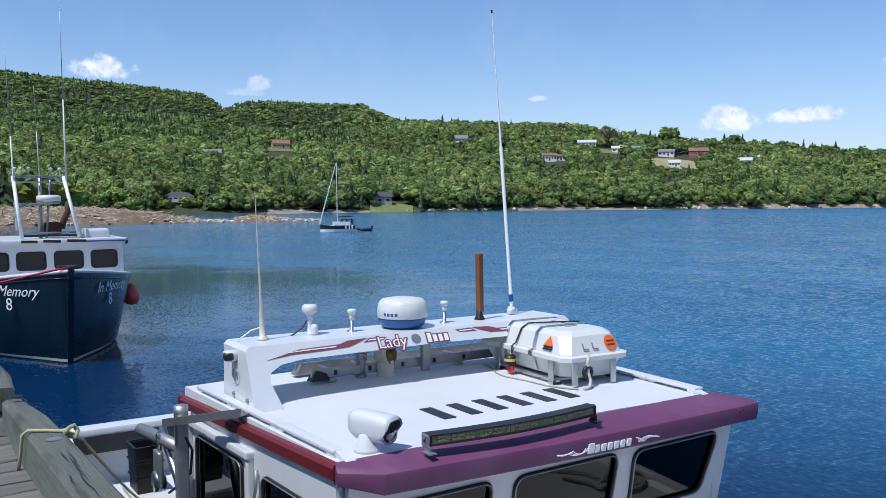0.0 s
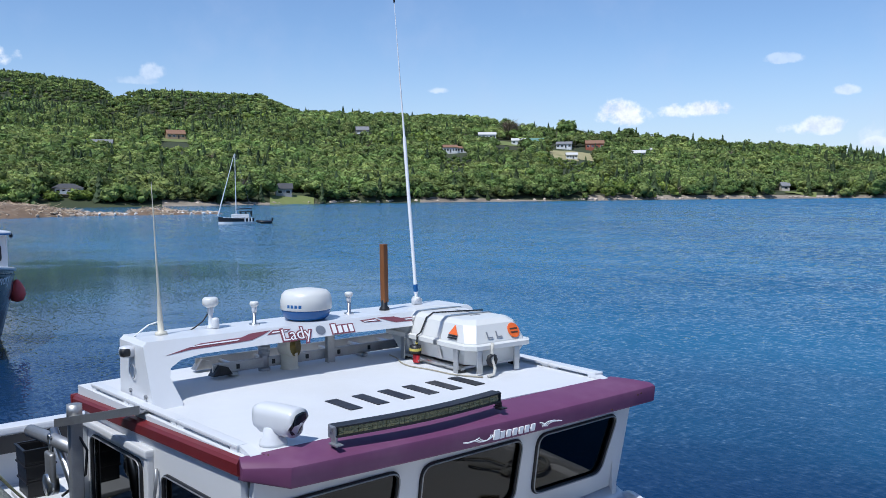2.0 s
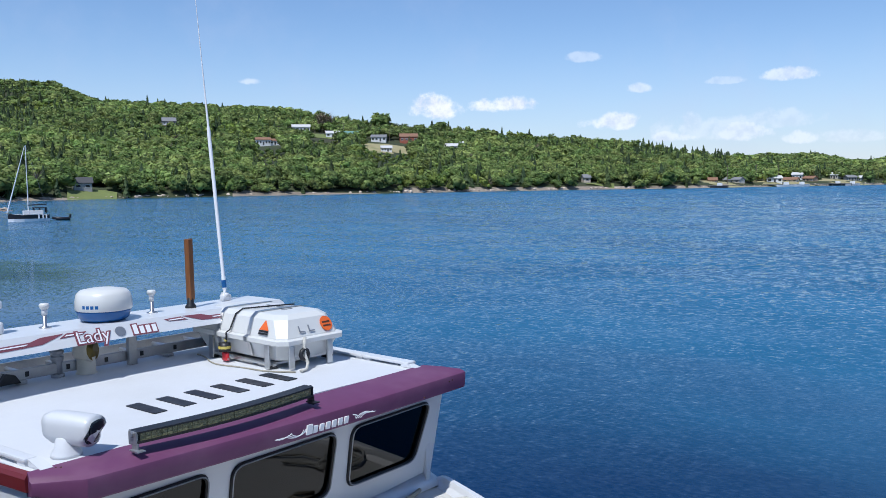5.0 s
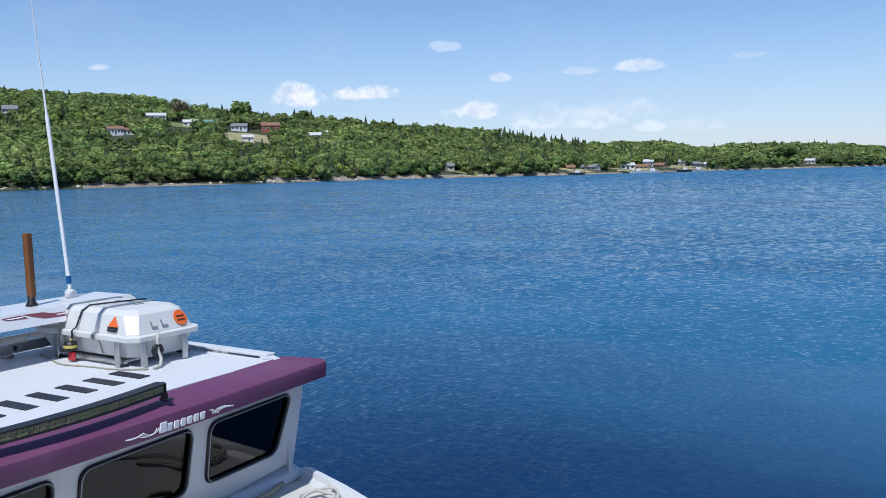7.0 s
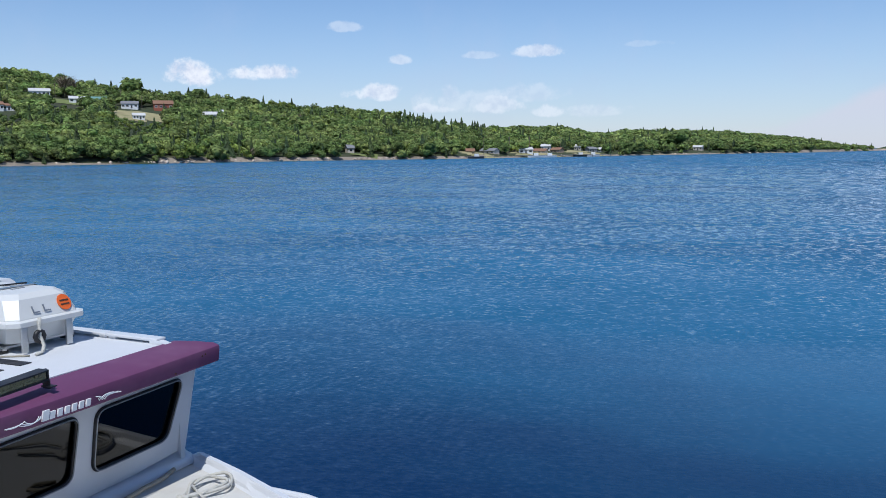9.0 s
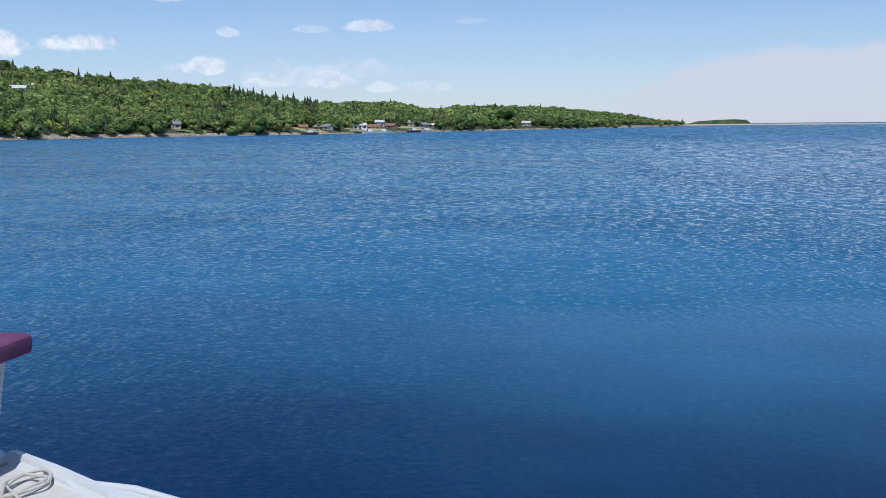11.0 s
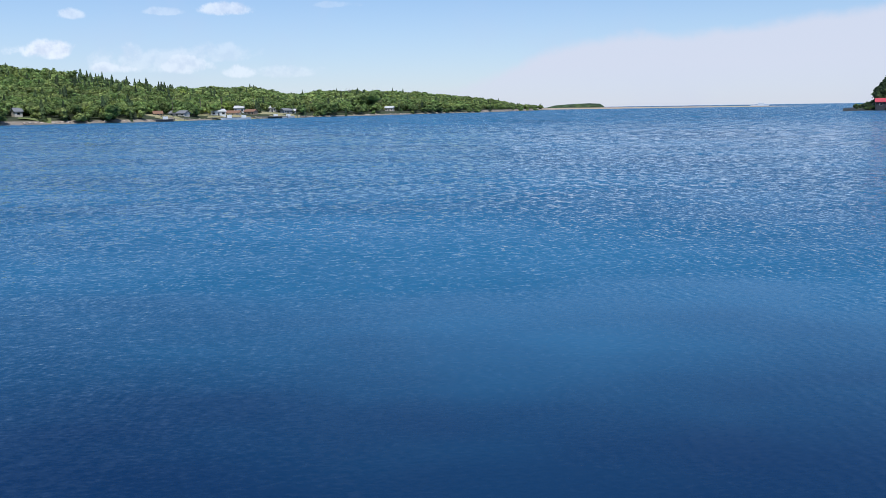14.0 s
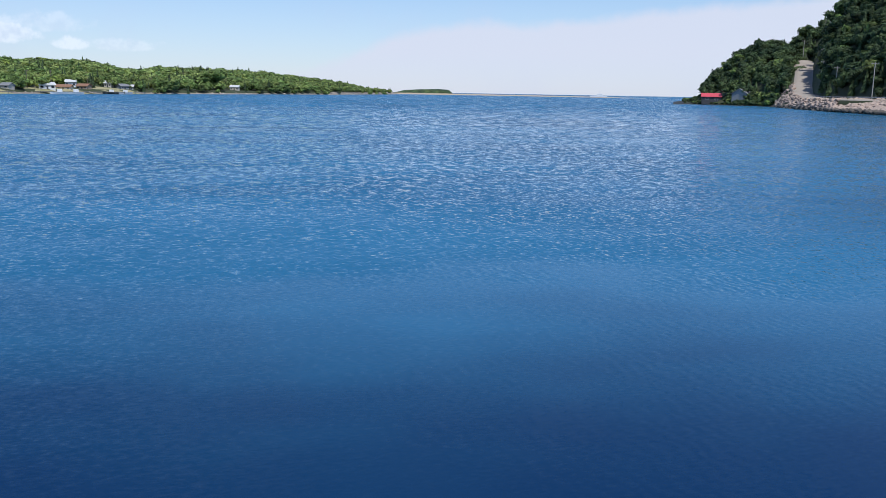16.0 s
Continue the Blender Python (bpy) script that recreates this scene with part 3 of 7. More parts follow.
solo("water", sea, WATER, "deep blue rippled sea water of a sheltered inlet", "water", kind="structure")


def polar(az, r, z=0.0):
    return Vector((r * math.sin(radians(az)), r * math.cos(radians(az)), z))


def low_bar(name, path, label, mat, category):
    """A low bank along (bearing, range, half width, height)."""
    rings = []
    for az, r, w, h in path:
        row = []
        for k in range(9):
            t = k / 4 - 1
            c = polar(az, r + t * w)
            row.append((c.x, c.y, -0.4 + (h + 0.4) * (1 - t * t) ** 0.7 * (1 + 0.25 * noise.noise((c.x * 0.12, c.y * 0.12, 5)))))
        rings.append(row)
    return solo(name, sheet(rings), mat, label, category, kind="structure", smooth=True)


low_bar("ground_near_spit", [(-40, 195, 26, 3.6), (-30, 194, 24, 3.4), (-27, 193, 23, 3.3), (-25, 193, 22, 3.2), (-22, 192, 21, 3.1), (-20, 191, 18, 2.6), (-18, 190, 11, 1.7), (-16.5, 189, 7, 0.9), (-15.4, 188, 5, 0.5), (-14, 187, 4, 0.4),
        (-12.5, 187, 5, 1.2), (-11.5, 187, 5, 1.0), (-10, 187, 4, 0.55), (-8.6, 186, 3, 0.4), (-7.8, 186, 2, 0.05)], "brown rocky spit heaped with driftwood", SPIT, "spit")
low_bar("ground_sand_bar", [(59.5, 1400, 30, 2.0), (62, 1450, 26, 2.4), (66, 1450, 20, 1.8), (70, 1430, 18, 1.6), (74, 1380, 14, 1.0), (77, 1340, 10, 0.2)], "thin pale sand bar before the open sea", DRIFT, "sand bar")
low_bar("ground_cape", [(60.6, 1620, 30, 1.5), (61.4, 1630, 40, 6.5), (62.6, 1640, 60, 9.5), (63.6, 1640, 60, 10), (64.3, 1630, 50, 8.5), (64.55, 1620, 30, 3)], "small dark wooded cape far out", SPRUCE, "cape")


# ---- woods: many small leaf clumps joined into stuff ----
def ico(sub):
    bm = bmesh.new()
    bmesh.ops.create_icosphere(bm, subdivisions=sub, radius=1.0)
    bm.verts.ensure_lookup_table()
    v = np.array([x.co for x in bm.verts])
    f = np.array([[x.index for x in fc.verts] for fc in bm.faces])
    bm.free()
    return v, f


ICO1 = ico(1)
rng = np.random.default_rng(7)


def broad_crown(lumps=5, sprays=120, lo=0.05, hi=0.11):
    """Unit-height crown: small cores clothed in many loose sprays of leaves; triangles only."""
    vs, fs, n = [], [], 0
    cs = []
    v, f = ICO1
    for i in range(lumps):
        a, rr = rng.uniform(0, 6.28), rng.uniform(0.10, 0.27) if i else 0.0
        c = np.array([math.cos(a) * rr, math.sin(a) * rr, rng.uniform(0.36, 0.76) if i else 0.58])
        s = rng.uniform(0.14, 0.24) if i else 0.30
        cs.append((c, s))
        vs.append(v * (1 + rng.uniform(-0.2, 0.2, (len(v), 1))) * s * 0.82 + c)
        fs.append(f + n)
        n += len(v)
    odds = np.array([q[1] ** 2 for q in cs])
    picks = rng.choice(len(cs), sprays, p=odds / odds.sum())
    for i in range(sprays):
        c, s = cs[picks[i]]
        d = rng.normal(size=3)
        d[2] = abs(d[2]) * 1.0 - 0.25
        d /= np.linalg.norm(d)
        p = c + d * s * rng.uniform(0.8, 1.16)
        t = np.cross(d, rng.normal(size=3))
        t /= np.linalg.norm(t)
        b = np.cross(d, t) + d * rng.uniform(-0.9, 0.9)
        w = rng.uniform(lo, hi)
        vs.append(np.array([p - t * w - b * w * 0.6, p + t * w - b * w * 0.5, p + b * w]))
        fs.append(np.array([[n, n + 1, n + 2]]))
        n += 3
    return np.concatenate(vs), np.concatenate(fs)


def spruce_crown(layers=6, seg=7):
    vs, fs, n = [], [], 0
    for i in range(layers):
        t = i / layers
        z0, z1, r = 0.08 + 0.9 * t, 0.08 + 0.9 * t + 0.30 * (1 - t * 0.5), 0.23 * (1 - t) ** 0.85 + 0.015
        turn = rng.uniform(0, 6.28)
        for k in range(seg):
            a, da = turn + k * 6.283 / seg + rng.uniform(-0.2, 0.2), 3.1416 / seg * 1.25
            rr = r * rng.uniform(0.7, 1.2)
            vs.append(np.array([[math.cos(a - da) * rr * 0.8, math.sin(a - da) * rr * 0.8, z0 + 0.04], [math.cos(a) * rr, math.sin(a) * rr, z0 - 0.05], [math.cos(a + da) * rr * 0.8, math.sin(a + da) * rr * 0.8, z0 + 0.03], [0, 0, min(z1, 1.0)]]))
            fs.append(np.array([[n, n + 1, n + 3], [n + 1, n + 2, n + 3]]))
            n += 4
    return np.concatenate(vs), np.concatenate(fs)


def bare_crown(twigs=46):
    vs, fs, n = [], [], 0
    for i in range(twigs):
        a, z = rng.uniform(0, 6.28), rng.uniform(0.25, 0.8)
        e = np.array([math.cos(a) * rng.uniform(0.1, 0.36), math.sin(a) * rng.uniform(0.1, 0.36), z + rng.uniform(0.05, 0.22)])
        s = np.array([0, 0, z - 0.15])
        w = 0.012
        vs.append(np.array([s + [w, 0, 0], s - [w, w, 0], e]))
        fs.append(np.array([[n, n + 1, n + 2]]))
        n += 3
    vs.append(np.array([[0.02, 0, 0], [-0.02, 0.01, 0], [0, 0, 0.8]]))
    fs.append(np.array([[n, n + 1, n + 2]]))
    return np.concatenate(vs), np.concatenate(fs)


BROAD = [broad_crown(4, 84, 0.05, 0.11) for _ in range(9)]
DENSE = [broad_crown(7, 230, 0.035, 0.08) for _ in range(7)]
FINE = [broad_crown(6, 170, 0.04, 0.085) for _ in range(7)]
FAR = [broad_crown(3, 40, 0.07, 0.15) for _ in range(9)]
SPRUCES = [spruce_crown() for _ in range(5)]
BARES = [bare_crown() for _ in range(3)]


def mesh_of(name, blocks, mat):
    """One mesh of crowns: blocks of (crown, place, height, width, turn)."""
    vs, fs, n = [], [], 0
    for (v, f), p, h, w, a in blocks:
        c, s = math.cos(a), math.sin(a)
        q = v * np.array([h * w, h * w, h])
        vs.append(np.stack([q[:, 0] * c - q[:, 1] * s + p[0], q[:, 0] * s + q[:, 1] * c + p[1], q[:, 2] + p[2]], 1))
        fs.append(f + n)
        n += len(v)
    v, f = np.concatenate(vs).astype(np.float32), np.concatenate(fs).astype(np.int32)
    me = bpy.data.meshes.new(name)
    me.vertices.add(len(v))
    me.vertices.foreach_set("co", v.ravel())
    me.loops.add(f.size)
    me.loops.foreach_set("vertex_index", f.ravel())
    me.polygons.add(len(f))
    me.polygons.foreach_set("loop_start", np.arange(0, f.size, 3, dtype=np.int32))
    me.update(calc_edges=True)
    me.materials.append(mat)
    return me


# open ground round the houses on the hillside: bearing, range, half width in degrees, depth
CLEARINGS = [(-17.0, 305, 1.3, 22), (-10.6, 582, 1.0, 95), (-15.2, 484, 0.9, 22), (1.23, 637, 0.75, 26), (7.3, 530, 0.9, 52), (9.45, 603, 0.8, 24), (10.9, 605, 0.9, 50), (11.5, 591, 0.6, 18), (12.67, 598, 0.6, 16), (14.5, 589, 1.0, 66),
             (14.98, 536, 0.7, 45), (15.6, 575, 0.9, 50), (16.45, 598, 0.8, 26), (19.2, 576, 0.6, 22), (28.08, 453, 0.7, 20), (-3.95, 328, 0.9, 14), (-3.3, 332, 0.9, 20), (36.0, 482, 0.8, 30), (37.3, 495, 1.4, 40), (39.6, 520, 1.2, 50), (41.2, 560, 1.6, 60),
             (43.6, 590, 1.3, 50), (50.6, 720, 0.7, 40), (48.2, 690, 0.6, 20), (81.0, 516, 0.72, 16)]


def is_low(az, r):
    """Young growth below the larger yards."""
    return any(abs(az - a) < w + 0.2 and d >= 45 and d <= q - r < d + 85 for a, q, w, d in CLEARINGS)


def is_clear(az, r):
    return any(abs(az - a) < w and -d < r - q < 8 for a, q, w, d in CLEARINGS)


def plant_main():
    leaf, dark, bare, bright = [], [], [], []
    az = -29.5
    while az < 60.8:
        s0, r1 = along(SHORE_R, az), along(RIDGE_R, az)
        r = s0 + rng.uniform(1.5, 4.5)
        while r < r1 * 1.015:
            a = az + rng.uniform(-0.4, 0.4) * 400 / r
            z = ground_z(a, r)
            x, y = r * math.sin(radians(a)), r * math.cos(radians(a))
            patch_ = noise.noise((x * 0.012, y * 0.012, 1))
            s = (r - s0) / (r1 - s0)
            h = rng.uniform(5.2, 9.4) * (1 + 0.3 * max(0, r - 500) / 700) * (1 - 0.35 * max(0, min(1, (a - 50) / 8))) * (0.72 if r > 850 and a < 0 else 1.0)
            if r - s0 < 18:
                h *= rng.uniform(0.6, 1.15)
            if is_low(a, r):
                h *= 0.42
            if not is_clear(a, r) and a < 60.5:
                conifer = 0.08 + 0.22 * max(0, patch_) + (0.22 if a < -6 and s > 0.25 else 0) + (0.12 if a < -4 and s > 0.62 else 0) + (0.35 if 31 < a < 37 and s > 0.5 else 0)
                p = (x, y, z - h * 0.12)
                k = rng.random()
                if k < conifer:
                    dark.append((SPRUCES[rng.integers(5)], p, h * rng.uniform(1.0, 1.35), rng.uniform(0.75, 1.1), rng.uniform(0, 6.28)))
                elif k > 0.993:
                    bare.append((BARES[rng.integers(3)], p, h * 1.15, 1.1, rng.uniform(0, 6.28)))
                elif patch_ > 0.38 and k > 0.55:
                    bright.append((BROAD[rng.integers(9)], p, h * 0.9, rng.uniform(1.0, 1.4), rng.uniform(0, 6.28)))
                else:
                    wide = rng.uniform(0.95, 1.45) * (1.5 if r > 750 else 1.0)
                    leaf.append((FINE[rng.integers(7)] if r - s0 < 70 else BROAD[rng.integers(9)] if r < 720 else FAR[rng.integers(9)], p, h, wide, rng.uniform(0, 6.28)))
            r += rng.uniform(4.0, 7.2) * (1 + min(0.55, max(0, r - 450) / 700))
        az += 0.48 if az > -3 else 0.36
    return leaf, dark, bare, bright


leaf, dark, bare, bright = plant_main()
for name, blocks, mat, label in (("far_woods", leaf, LEAF, "dense green broadleaf woods over the hillside"), ("far_spruces", dark, SPRUCE, "dark green spruces among the hillside woods"),
                                 ("far_bare_trees", bare, DEADWOOD, "grey bare trees scattered in the woods"), ("far_light_woods", bright, BRIGHT, "yellow-green sunlit young trees on the hillside")):
    tagged(new(name, mesh_of(name, blocks, mat)), label, "woods", kind="stuff")


def plant_head():
    leaf, dark = [], []
    az = 79.6
    while az < 104:
        s0 = along(HEAD_R, az)
        r = s0 + rng.uniform(4, 8)
        while r < (max(s0 + 120, 640) if 84.8 < az < 87.4 else s0 + 165):
            a = az + rng.uniform(-0.3, 0.3)
            d = r - s0
            z = head_z(a, r)
            x, y = r * math.sin(radians(a)), r * math.cos(radians(a))
            on_road = is_clear(a, r)
            h = rng.uniform(4.5, 9) * (0.5 if d < 14 else 1.0) * (0.38 if a < 80.5 else 1.0)
            on_road = on_road or (a > 86.15 and d < (44 if a < 87.3 else 48)) or (85.9 < a < 87.15 and r < 550) or d < 5
            if not on_road:
                # spruce colour on 95% of crowns, leafy ones too, stands in for cloud shade
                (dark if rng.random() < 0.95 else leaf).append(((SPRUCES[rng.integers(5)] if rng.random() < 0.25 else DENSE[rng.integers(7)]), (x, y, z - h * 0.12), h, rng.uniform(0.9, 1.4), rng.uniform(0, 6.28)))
            r += rng.uniform(3.6, 6.2)
        az += 0.38
    # low shrubs down to the stony foot, most darkened the same way
    for k in range(330):
        a = rng.uniform(79.9, 85.95)
        d = rng.uniform(3.0, 15.0)
        r = along(HEAD_R, a) + d
        h = rng.uniform(1.6, 3.4) * (0.6 if a < 82.0 else 1.0)
        if not (80.6 < a < 81.9 and d > 5):
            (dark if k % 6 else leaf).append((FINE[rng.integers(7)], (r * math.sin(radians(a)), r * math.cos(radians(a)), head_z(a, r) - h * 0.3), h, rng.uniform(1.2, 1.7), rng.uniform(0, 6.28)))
    return leaf, dark


leaf, dark = plant_head()
tagged(new("headland_woods", mesh_of("headland_woods", leaf, LEAF)), "dark green trees covering the steep headland", "woods", kind="stuff")
tagged(new("headland_shade_woods", mesh_of("headland_shade_woods", dark, SPRUCE)), "spruces and leafy trees of the headland, in spruce colour for cloud shade", "woods", kind="stuff")



# ---- the white fishing boat beside the wharf ----
BOAT = pose(0.75, 5.9, 0, 0, 0, 33.0)
boat = thing("fishing_boat", BOAT, "white fishing boat with dark red trim and purple visor", "boat")


def holed_panel(cell, hole, r, thick, seg=5):
    """A flat panel (four corners) with one rounded opening (four corners), thick by a vector."""
    bm = bmesh.new()
    thick = Vector(thick)
    inner = rounded([Vector(p) for p in hole], r, seg)
    sides = []
    for off in (Vector((0, 0, 0)), thick):
        o = [bm.verts.new(Vector(p) + off) for p in cell]
        i = [bm.verts.new(p + off) for p in inner]
        n = seg + 1
        for c in range(4):
            for k in range(seg):
                bm.faces.new((o[c], i[c * n + k], i[c * n + k + 1]))
            bm.faces.new((o[c], i[c * n + seg], i[((c + 1) % 4) * n], o[(c + 1) % 4]))
        sides.append((o, i))
    for a, b in ((sides[0][0], sides[1][0]), (sides[0][1], sides[1][1])):
        for k in range(len(a)):
            bm.faces.new((a[k], a[(k + 1) % len(a)], b[(k + 1) % len(a)], b[k]))
    return bm


def window_on(parent, hole, r, out, name="window", gasket=0.015):
    """A tinted pane with a rubber gasket in an opening; out: the outward normal."""
    out = Vector(out).normalized()
    loop = rounded([Vector(p) for p in hole], r)
    w = part(name, tube([p + out * 0.006 for p in loop], gasket, 6, True), BLACK, parent, "black rubber window gasket", True)
    mid = sum((Vector(p) for p in hole), Vector()) / 4
    bm = bmesh.new()
    a = [bm.verts.new(p - out * 0.012) for p in loop]
    b = [bm.verts.new(p - out * 0.018) for p in loop]
    bm.faces.new(a)
    bm.faces.new(b[::-1])
    for k in range(len(a)):
        bm.faces.new((a[k], a[(k + 1) % len(a)], b[(k + 1) % len(a)], b[k]))
    pane = part("pane", bm, GLASS, w, "tinted dark window glass")
    pane.visible_shadow = False
    groove = part("bead", tube([mid + (p - mid) * 1.0 + out * 0.024 for p in loop], 0.005, 5, True), GALV, w)
    return w


# hull: sections by place along the boat, half beam, sheer height
def hull_ring(v, half, sheer, keel, flare=0.80):
    pts = [(-half, v, sheer), (-half * 0.985, v, sheer * 0.8), (-half * flare, v, 0.15), (-half * flare * 0.55, v, -0.45), (0, v, keel)]
    return pts + [(-x, y, z) for x, y, z in pts[-2::-1]]


HULL = [(8.05, 1.95, 1.28, -0.6), (6.0, 2.08, 1.24, -0.7), (3.0, 2.2, 1.26, -0.8), (1.0, 2.3, 1.40, -0.85), (0.0, 2.33, 1.5, -0.85), (-0.9, 2.14, 1.57, -0.85), (-1.8, 1.72, 1.65, -0.8), (-2.7, 1.12, 1.74, -0.7), (-3.4, 0.52, 1.82, -0.4), (-3.8, 0.05, 1.87, 0.3)]
hull = bmesh.new()
vs = [[hull.verts.new(p) for p in hull_ring(*s)] for s in HULL]
for a, b in zip(vs, vs[1:]):
    for k in range(8):
        hull.faces.new((a[k], a[k + 1], b[k + 1], b[k]))
hull.faces.new(vs[0])
for f in hull.faces:
    f.material_index = 0
part("hull", hull, WHITE, boat, "white fibreglass hull", True)
rail = []
for v, half, sheer, keel in HULL:
    rail.append((-half, v, sheer + 0.02))
full = rail + [(-x, y, z) for x, y, z in rail[-2::-1]]
part("rubbing_strake", tube(full, 0.035, 8), WHITE, boat, "white rounded gunwale moulding", True)
# side decks and washboards
for side in (-1, 1):
    rows = [[(side * half, v, sheer + 0.012), (side * (half - min(0.16 if v > 2 else 0.42, half * 0.6)), v, sheer + 0.035)] for v, half, sheer, keel in HULL]
    bm = loft(rows, closed=False)
    part("side_deck", bm, DECKWHITE, boat)
part("coaming", box((0, 7.93, 1.35), (3.86, 0.30, 0.10), 0.03), WHITE, boat, "white wide stern coaming")
part("coaming", box((0, 7.78, 1.18), (3.8, 0.03, 0.24), 0.01), BLACK, boat, "dark inner face below the coaming")
part("cockpit_floor", box((0, 5.3, 0.55), (4.0, 5.4, 0.04)), DECKWHITE, boat, "pale grey cockpit floor")
for side in (-1, 1):
    part("cockpit_side", box((side * 1.92, 5.3, 0.9), (0.03, 5.2, 0.75), 0.01), DECKWHITE, boat)

# raised foredeck
FORE = [(0.1, 1.90, 1.88), (-0.6, 1.60, 1.89), (-1.3, 1.24, 1.91), (-2.0, 0.84, 1.93), (-2.7, 0.40, 1.95), (-3.0, 0.12, 1.96)]
rows = []
for v, w, z in FORE:
    rows.append([(-w, v, z), (-w * 0.5, v, z + 0.035), (0, v, z + 0.05), (w * 0.5, v, z + 0.035), (w, v, z)])
part("foredeck", loft(rows, closed=False), FOREDECK, boat, "worn grey non-skid foredeck", True)
for side in (-1, 1):
    part("trunk_side", loft([[(side * w, v, z), (side * (w + 0.10), v - 0.03, z - 0.42)] for v, w, z in FORE], closed=False), WHITE, boat, "white sloping trunk side", True)
    # toe rail, moulded in one run with shallow slots
    rings = []
    n = 36
    for k in range(n + 1):
        t = k / n * (len(FORE) - 1.4)
        a, b = FORE[int(t)], FORE[min(int(t) + 1, len(FORE) - 1)]
        f = t - int(t)
        c = Vector((side * (a[1] + (b[1] - a[1]) * f), a[0] + (b[0] - a[0]) * f, a[2] + (b[2] - a[2]) * f))
        h = 0.085 * min(1.0, k / 2 + 0.25) * min(1.0, (n - k) / 3 + 0.2)
        slot = 0.018 if k % 9 in (2, 3, 4, 5, 6) else 0.0
        out = Vector((side, 0, 0))
        up = Vector((0, 0, 1))
        rings.append([c + out * 0.045 - up * 0.02, c + out * 0.040 + up * h, c - out * 0.005 + up * h, c - out * (0.022 - slot * 0.4) + up * (h * 0.82), c - out * (0.045 - slot) + up * h * 0.5, c - out * 0.055 + up * h * 0.22, c - out * 0.085 - up * 0.01])
    part("toe_rail", loft(rings), WHITE, boat, "white moulded toe rail")

# wheelhouse: raked front with three windows
def front_at(u, z):
    return Vector((u, 0.06 - (z - 2.0) * 0.15, z))


FRONT = [(-1.60, -0.47, -1.44, -0.57), (-0.47, 0.66, -0.35, 0.56), (0.66, 1.75, 0.76, 1.54)]
for i, (c0, c1, h0, h1) in enumerate(FRONT):
    tip = 0.02 * i
    cell = [front_at(c0, 1.84), front_at(c1 + (0.04 if i == 2 else 0), 1.84), front_at(c1 + (0.11 if i == 2 else 0), 2.84), front_at(c0, 2.84)]
    hole = [front_at(h0, 2.17), front_at(h1, 2.17 + 0.0), front_at(h1 + (0.14 if i == 2 else 0.03), 2.65), front_at(h0 + (0.0 if i else -0.02), 2.64)]
    part("front_wall", holed_panel(cell, hole, 0.09, (0, 0.05, 0.008)), WHITE, boat, "white wheelhouse front")
    window_on(boat, hole, 0.09, (0, -1, -0.15), "front_window")
# foot fillet between front and foredeck
part("front_fillet", loft([[(-1.62, 0.08, 1.85), (-1.62, 0.055, 1.99), (-1.62, 0.02, 1.935), (-1.62, -0.05, 1.89)], [(1.2, 0.08, 1.85), (1.2, 0.055, 1.99), (1.2, 0.02, 1.95), (1.2, -0.05, 1.915)], [(1.78, 0.08, 1.85), (1.77, 0.055, 2.02), (1.80, 0.02, 1.95), (1.84, -0.04, 1.90)], [(1.92, 0.12, 1.84), (1.90, 0.11, 1.91), (1.94, 0.08, 1.90), (1.97, 0.05, 1.88)]]), WHITE, boat, "white moulded foot of the wheelhouse", True)


def side_u(v):
    return -1.645 - 0.045 * v


def side_at(v, z):
    return Vector((side_u(v), v, z))


for mirror in (1, -1):
    def sp(v, z):
        p = side_at(v, z)
        return Vector((p.x * mirror * (1.0 if mirror == 1 else 1.065), p.y, p.z))
    for v0, v1, h0, h1, lo, hi in ((0.02, 1.22, 0.22, 1.06, 2.06, 2.60), (1.22, 2.52, 1.42, 2.36, 1.62, 2.60)):
        cell = [sp(v0, 1.3), sp(v1, 1.3), sp(v1, 2.84), sp(v0, 2.84)]
        hole = [sp(h0, lo), sp(h1, lo), sp(h1, hi), sp(h0, hi)]
        part("side_wall", holed_panel(cell, hole, 0.08, (0.05 * mirror, 0, 0)), WHITE, boat, "white wheelhouse side")
        window_on(boat, hole, 0.08, (-mirror, 0, 0), "side_window")
    if mirror == 1:
        # sliding door frame proud of the side
        f0, f1 = sp(1.26, 0), sp(2.5, 0)
        for a, b in ((sp(1.26, 1.4), sp(1.26, 2.71)), (sp(2.5, 1.4), sp(2.5, 2.71))):
            part("door_frame", box(((a.x + b.x) / 2 - 0.02, a.y, 2.05), (0.05, 0.07, 1.32), 0.012), WHITE, boat)
        c = (sp(1.26, 2.7) + sp(2.5, 2.7)) / 2
        part("door_frame", box((c.x - 0.025, c.y, 2.70), (0.07, 1.32, 0.06), 0.015, (0, 0, 2.6)), WHITE, boat, "white door track moulding")
part("rear_wall", box((0, 2.52, 2.07), (3.5, 0.05, 1.5)), WHITE, boat)
part("cabin_floor", box((0, 1.25, 1.28), (3.3, 2.5, 0.04)), DECKWHITE, boat)
# inside: dashboard, wheel and seat, dim behind the glass
part("dashboard", box((0, 0.32, 2.02), (3.1, 0.48, 0.16), 0.03), BLACK, boat, "dark dashboard behind the windows")
part("steering_wheel", tube([(0.15 + 0.2 * math.cos(k * 0.3927), 0.62, 2.22 + 0.2 * math.sin(k * 0.3927)) for k in range(16)], 0.014, 6, True), BLACK, boat, "dark steering wheel", True)
part("helm_seat", box((0.2, 1.3, 2.0), (0.5, 0.12, 0.7), 0.05), BLACK, boat, "dark helm seat back", True)

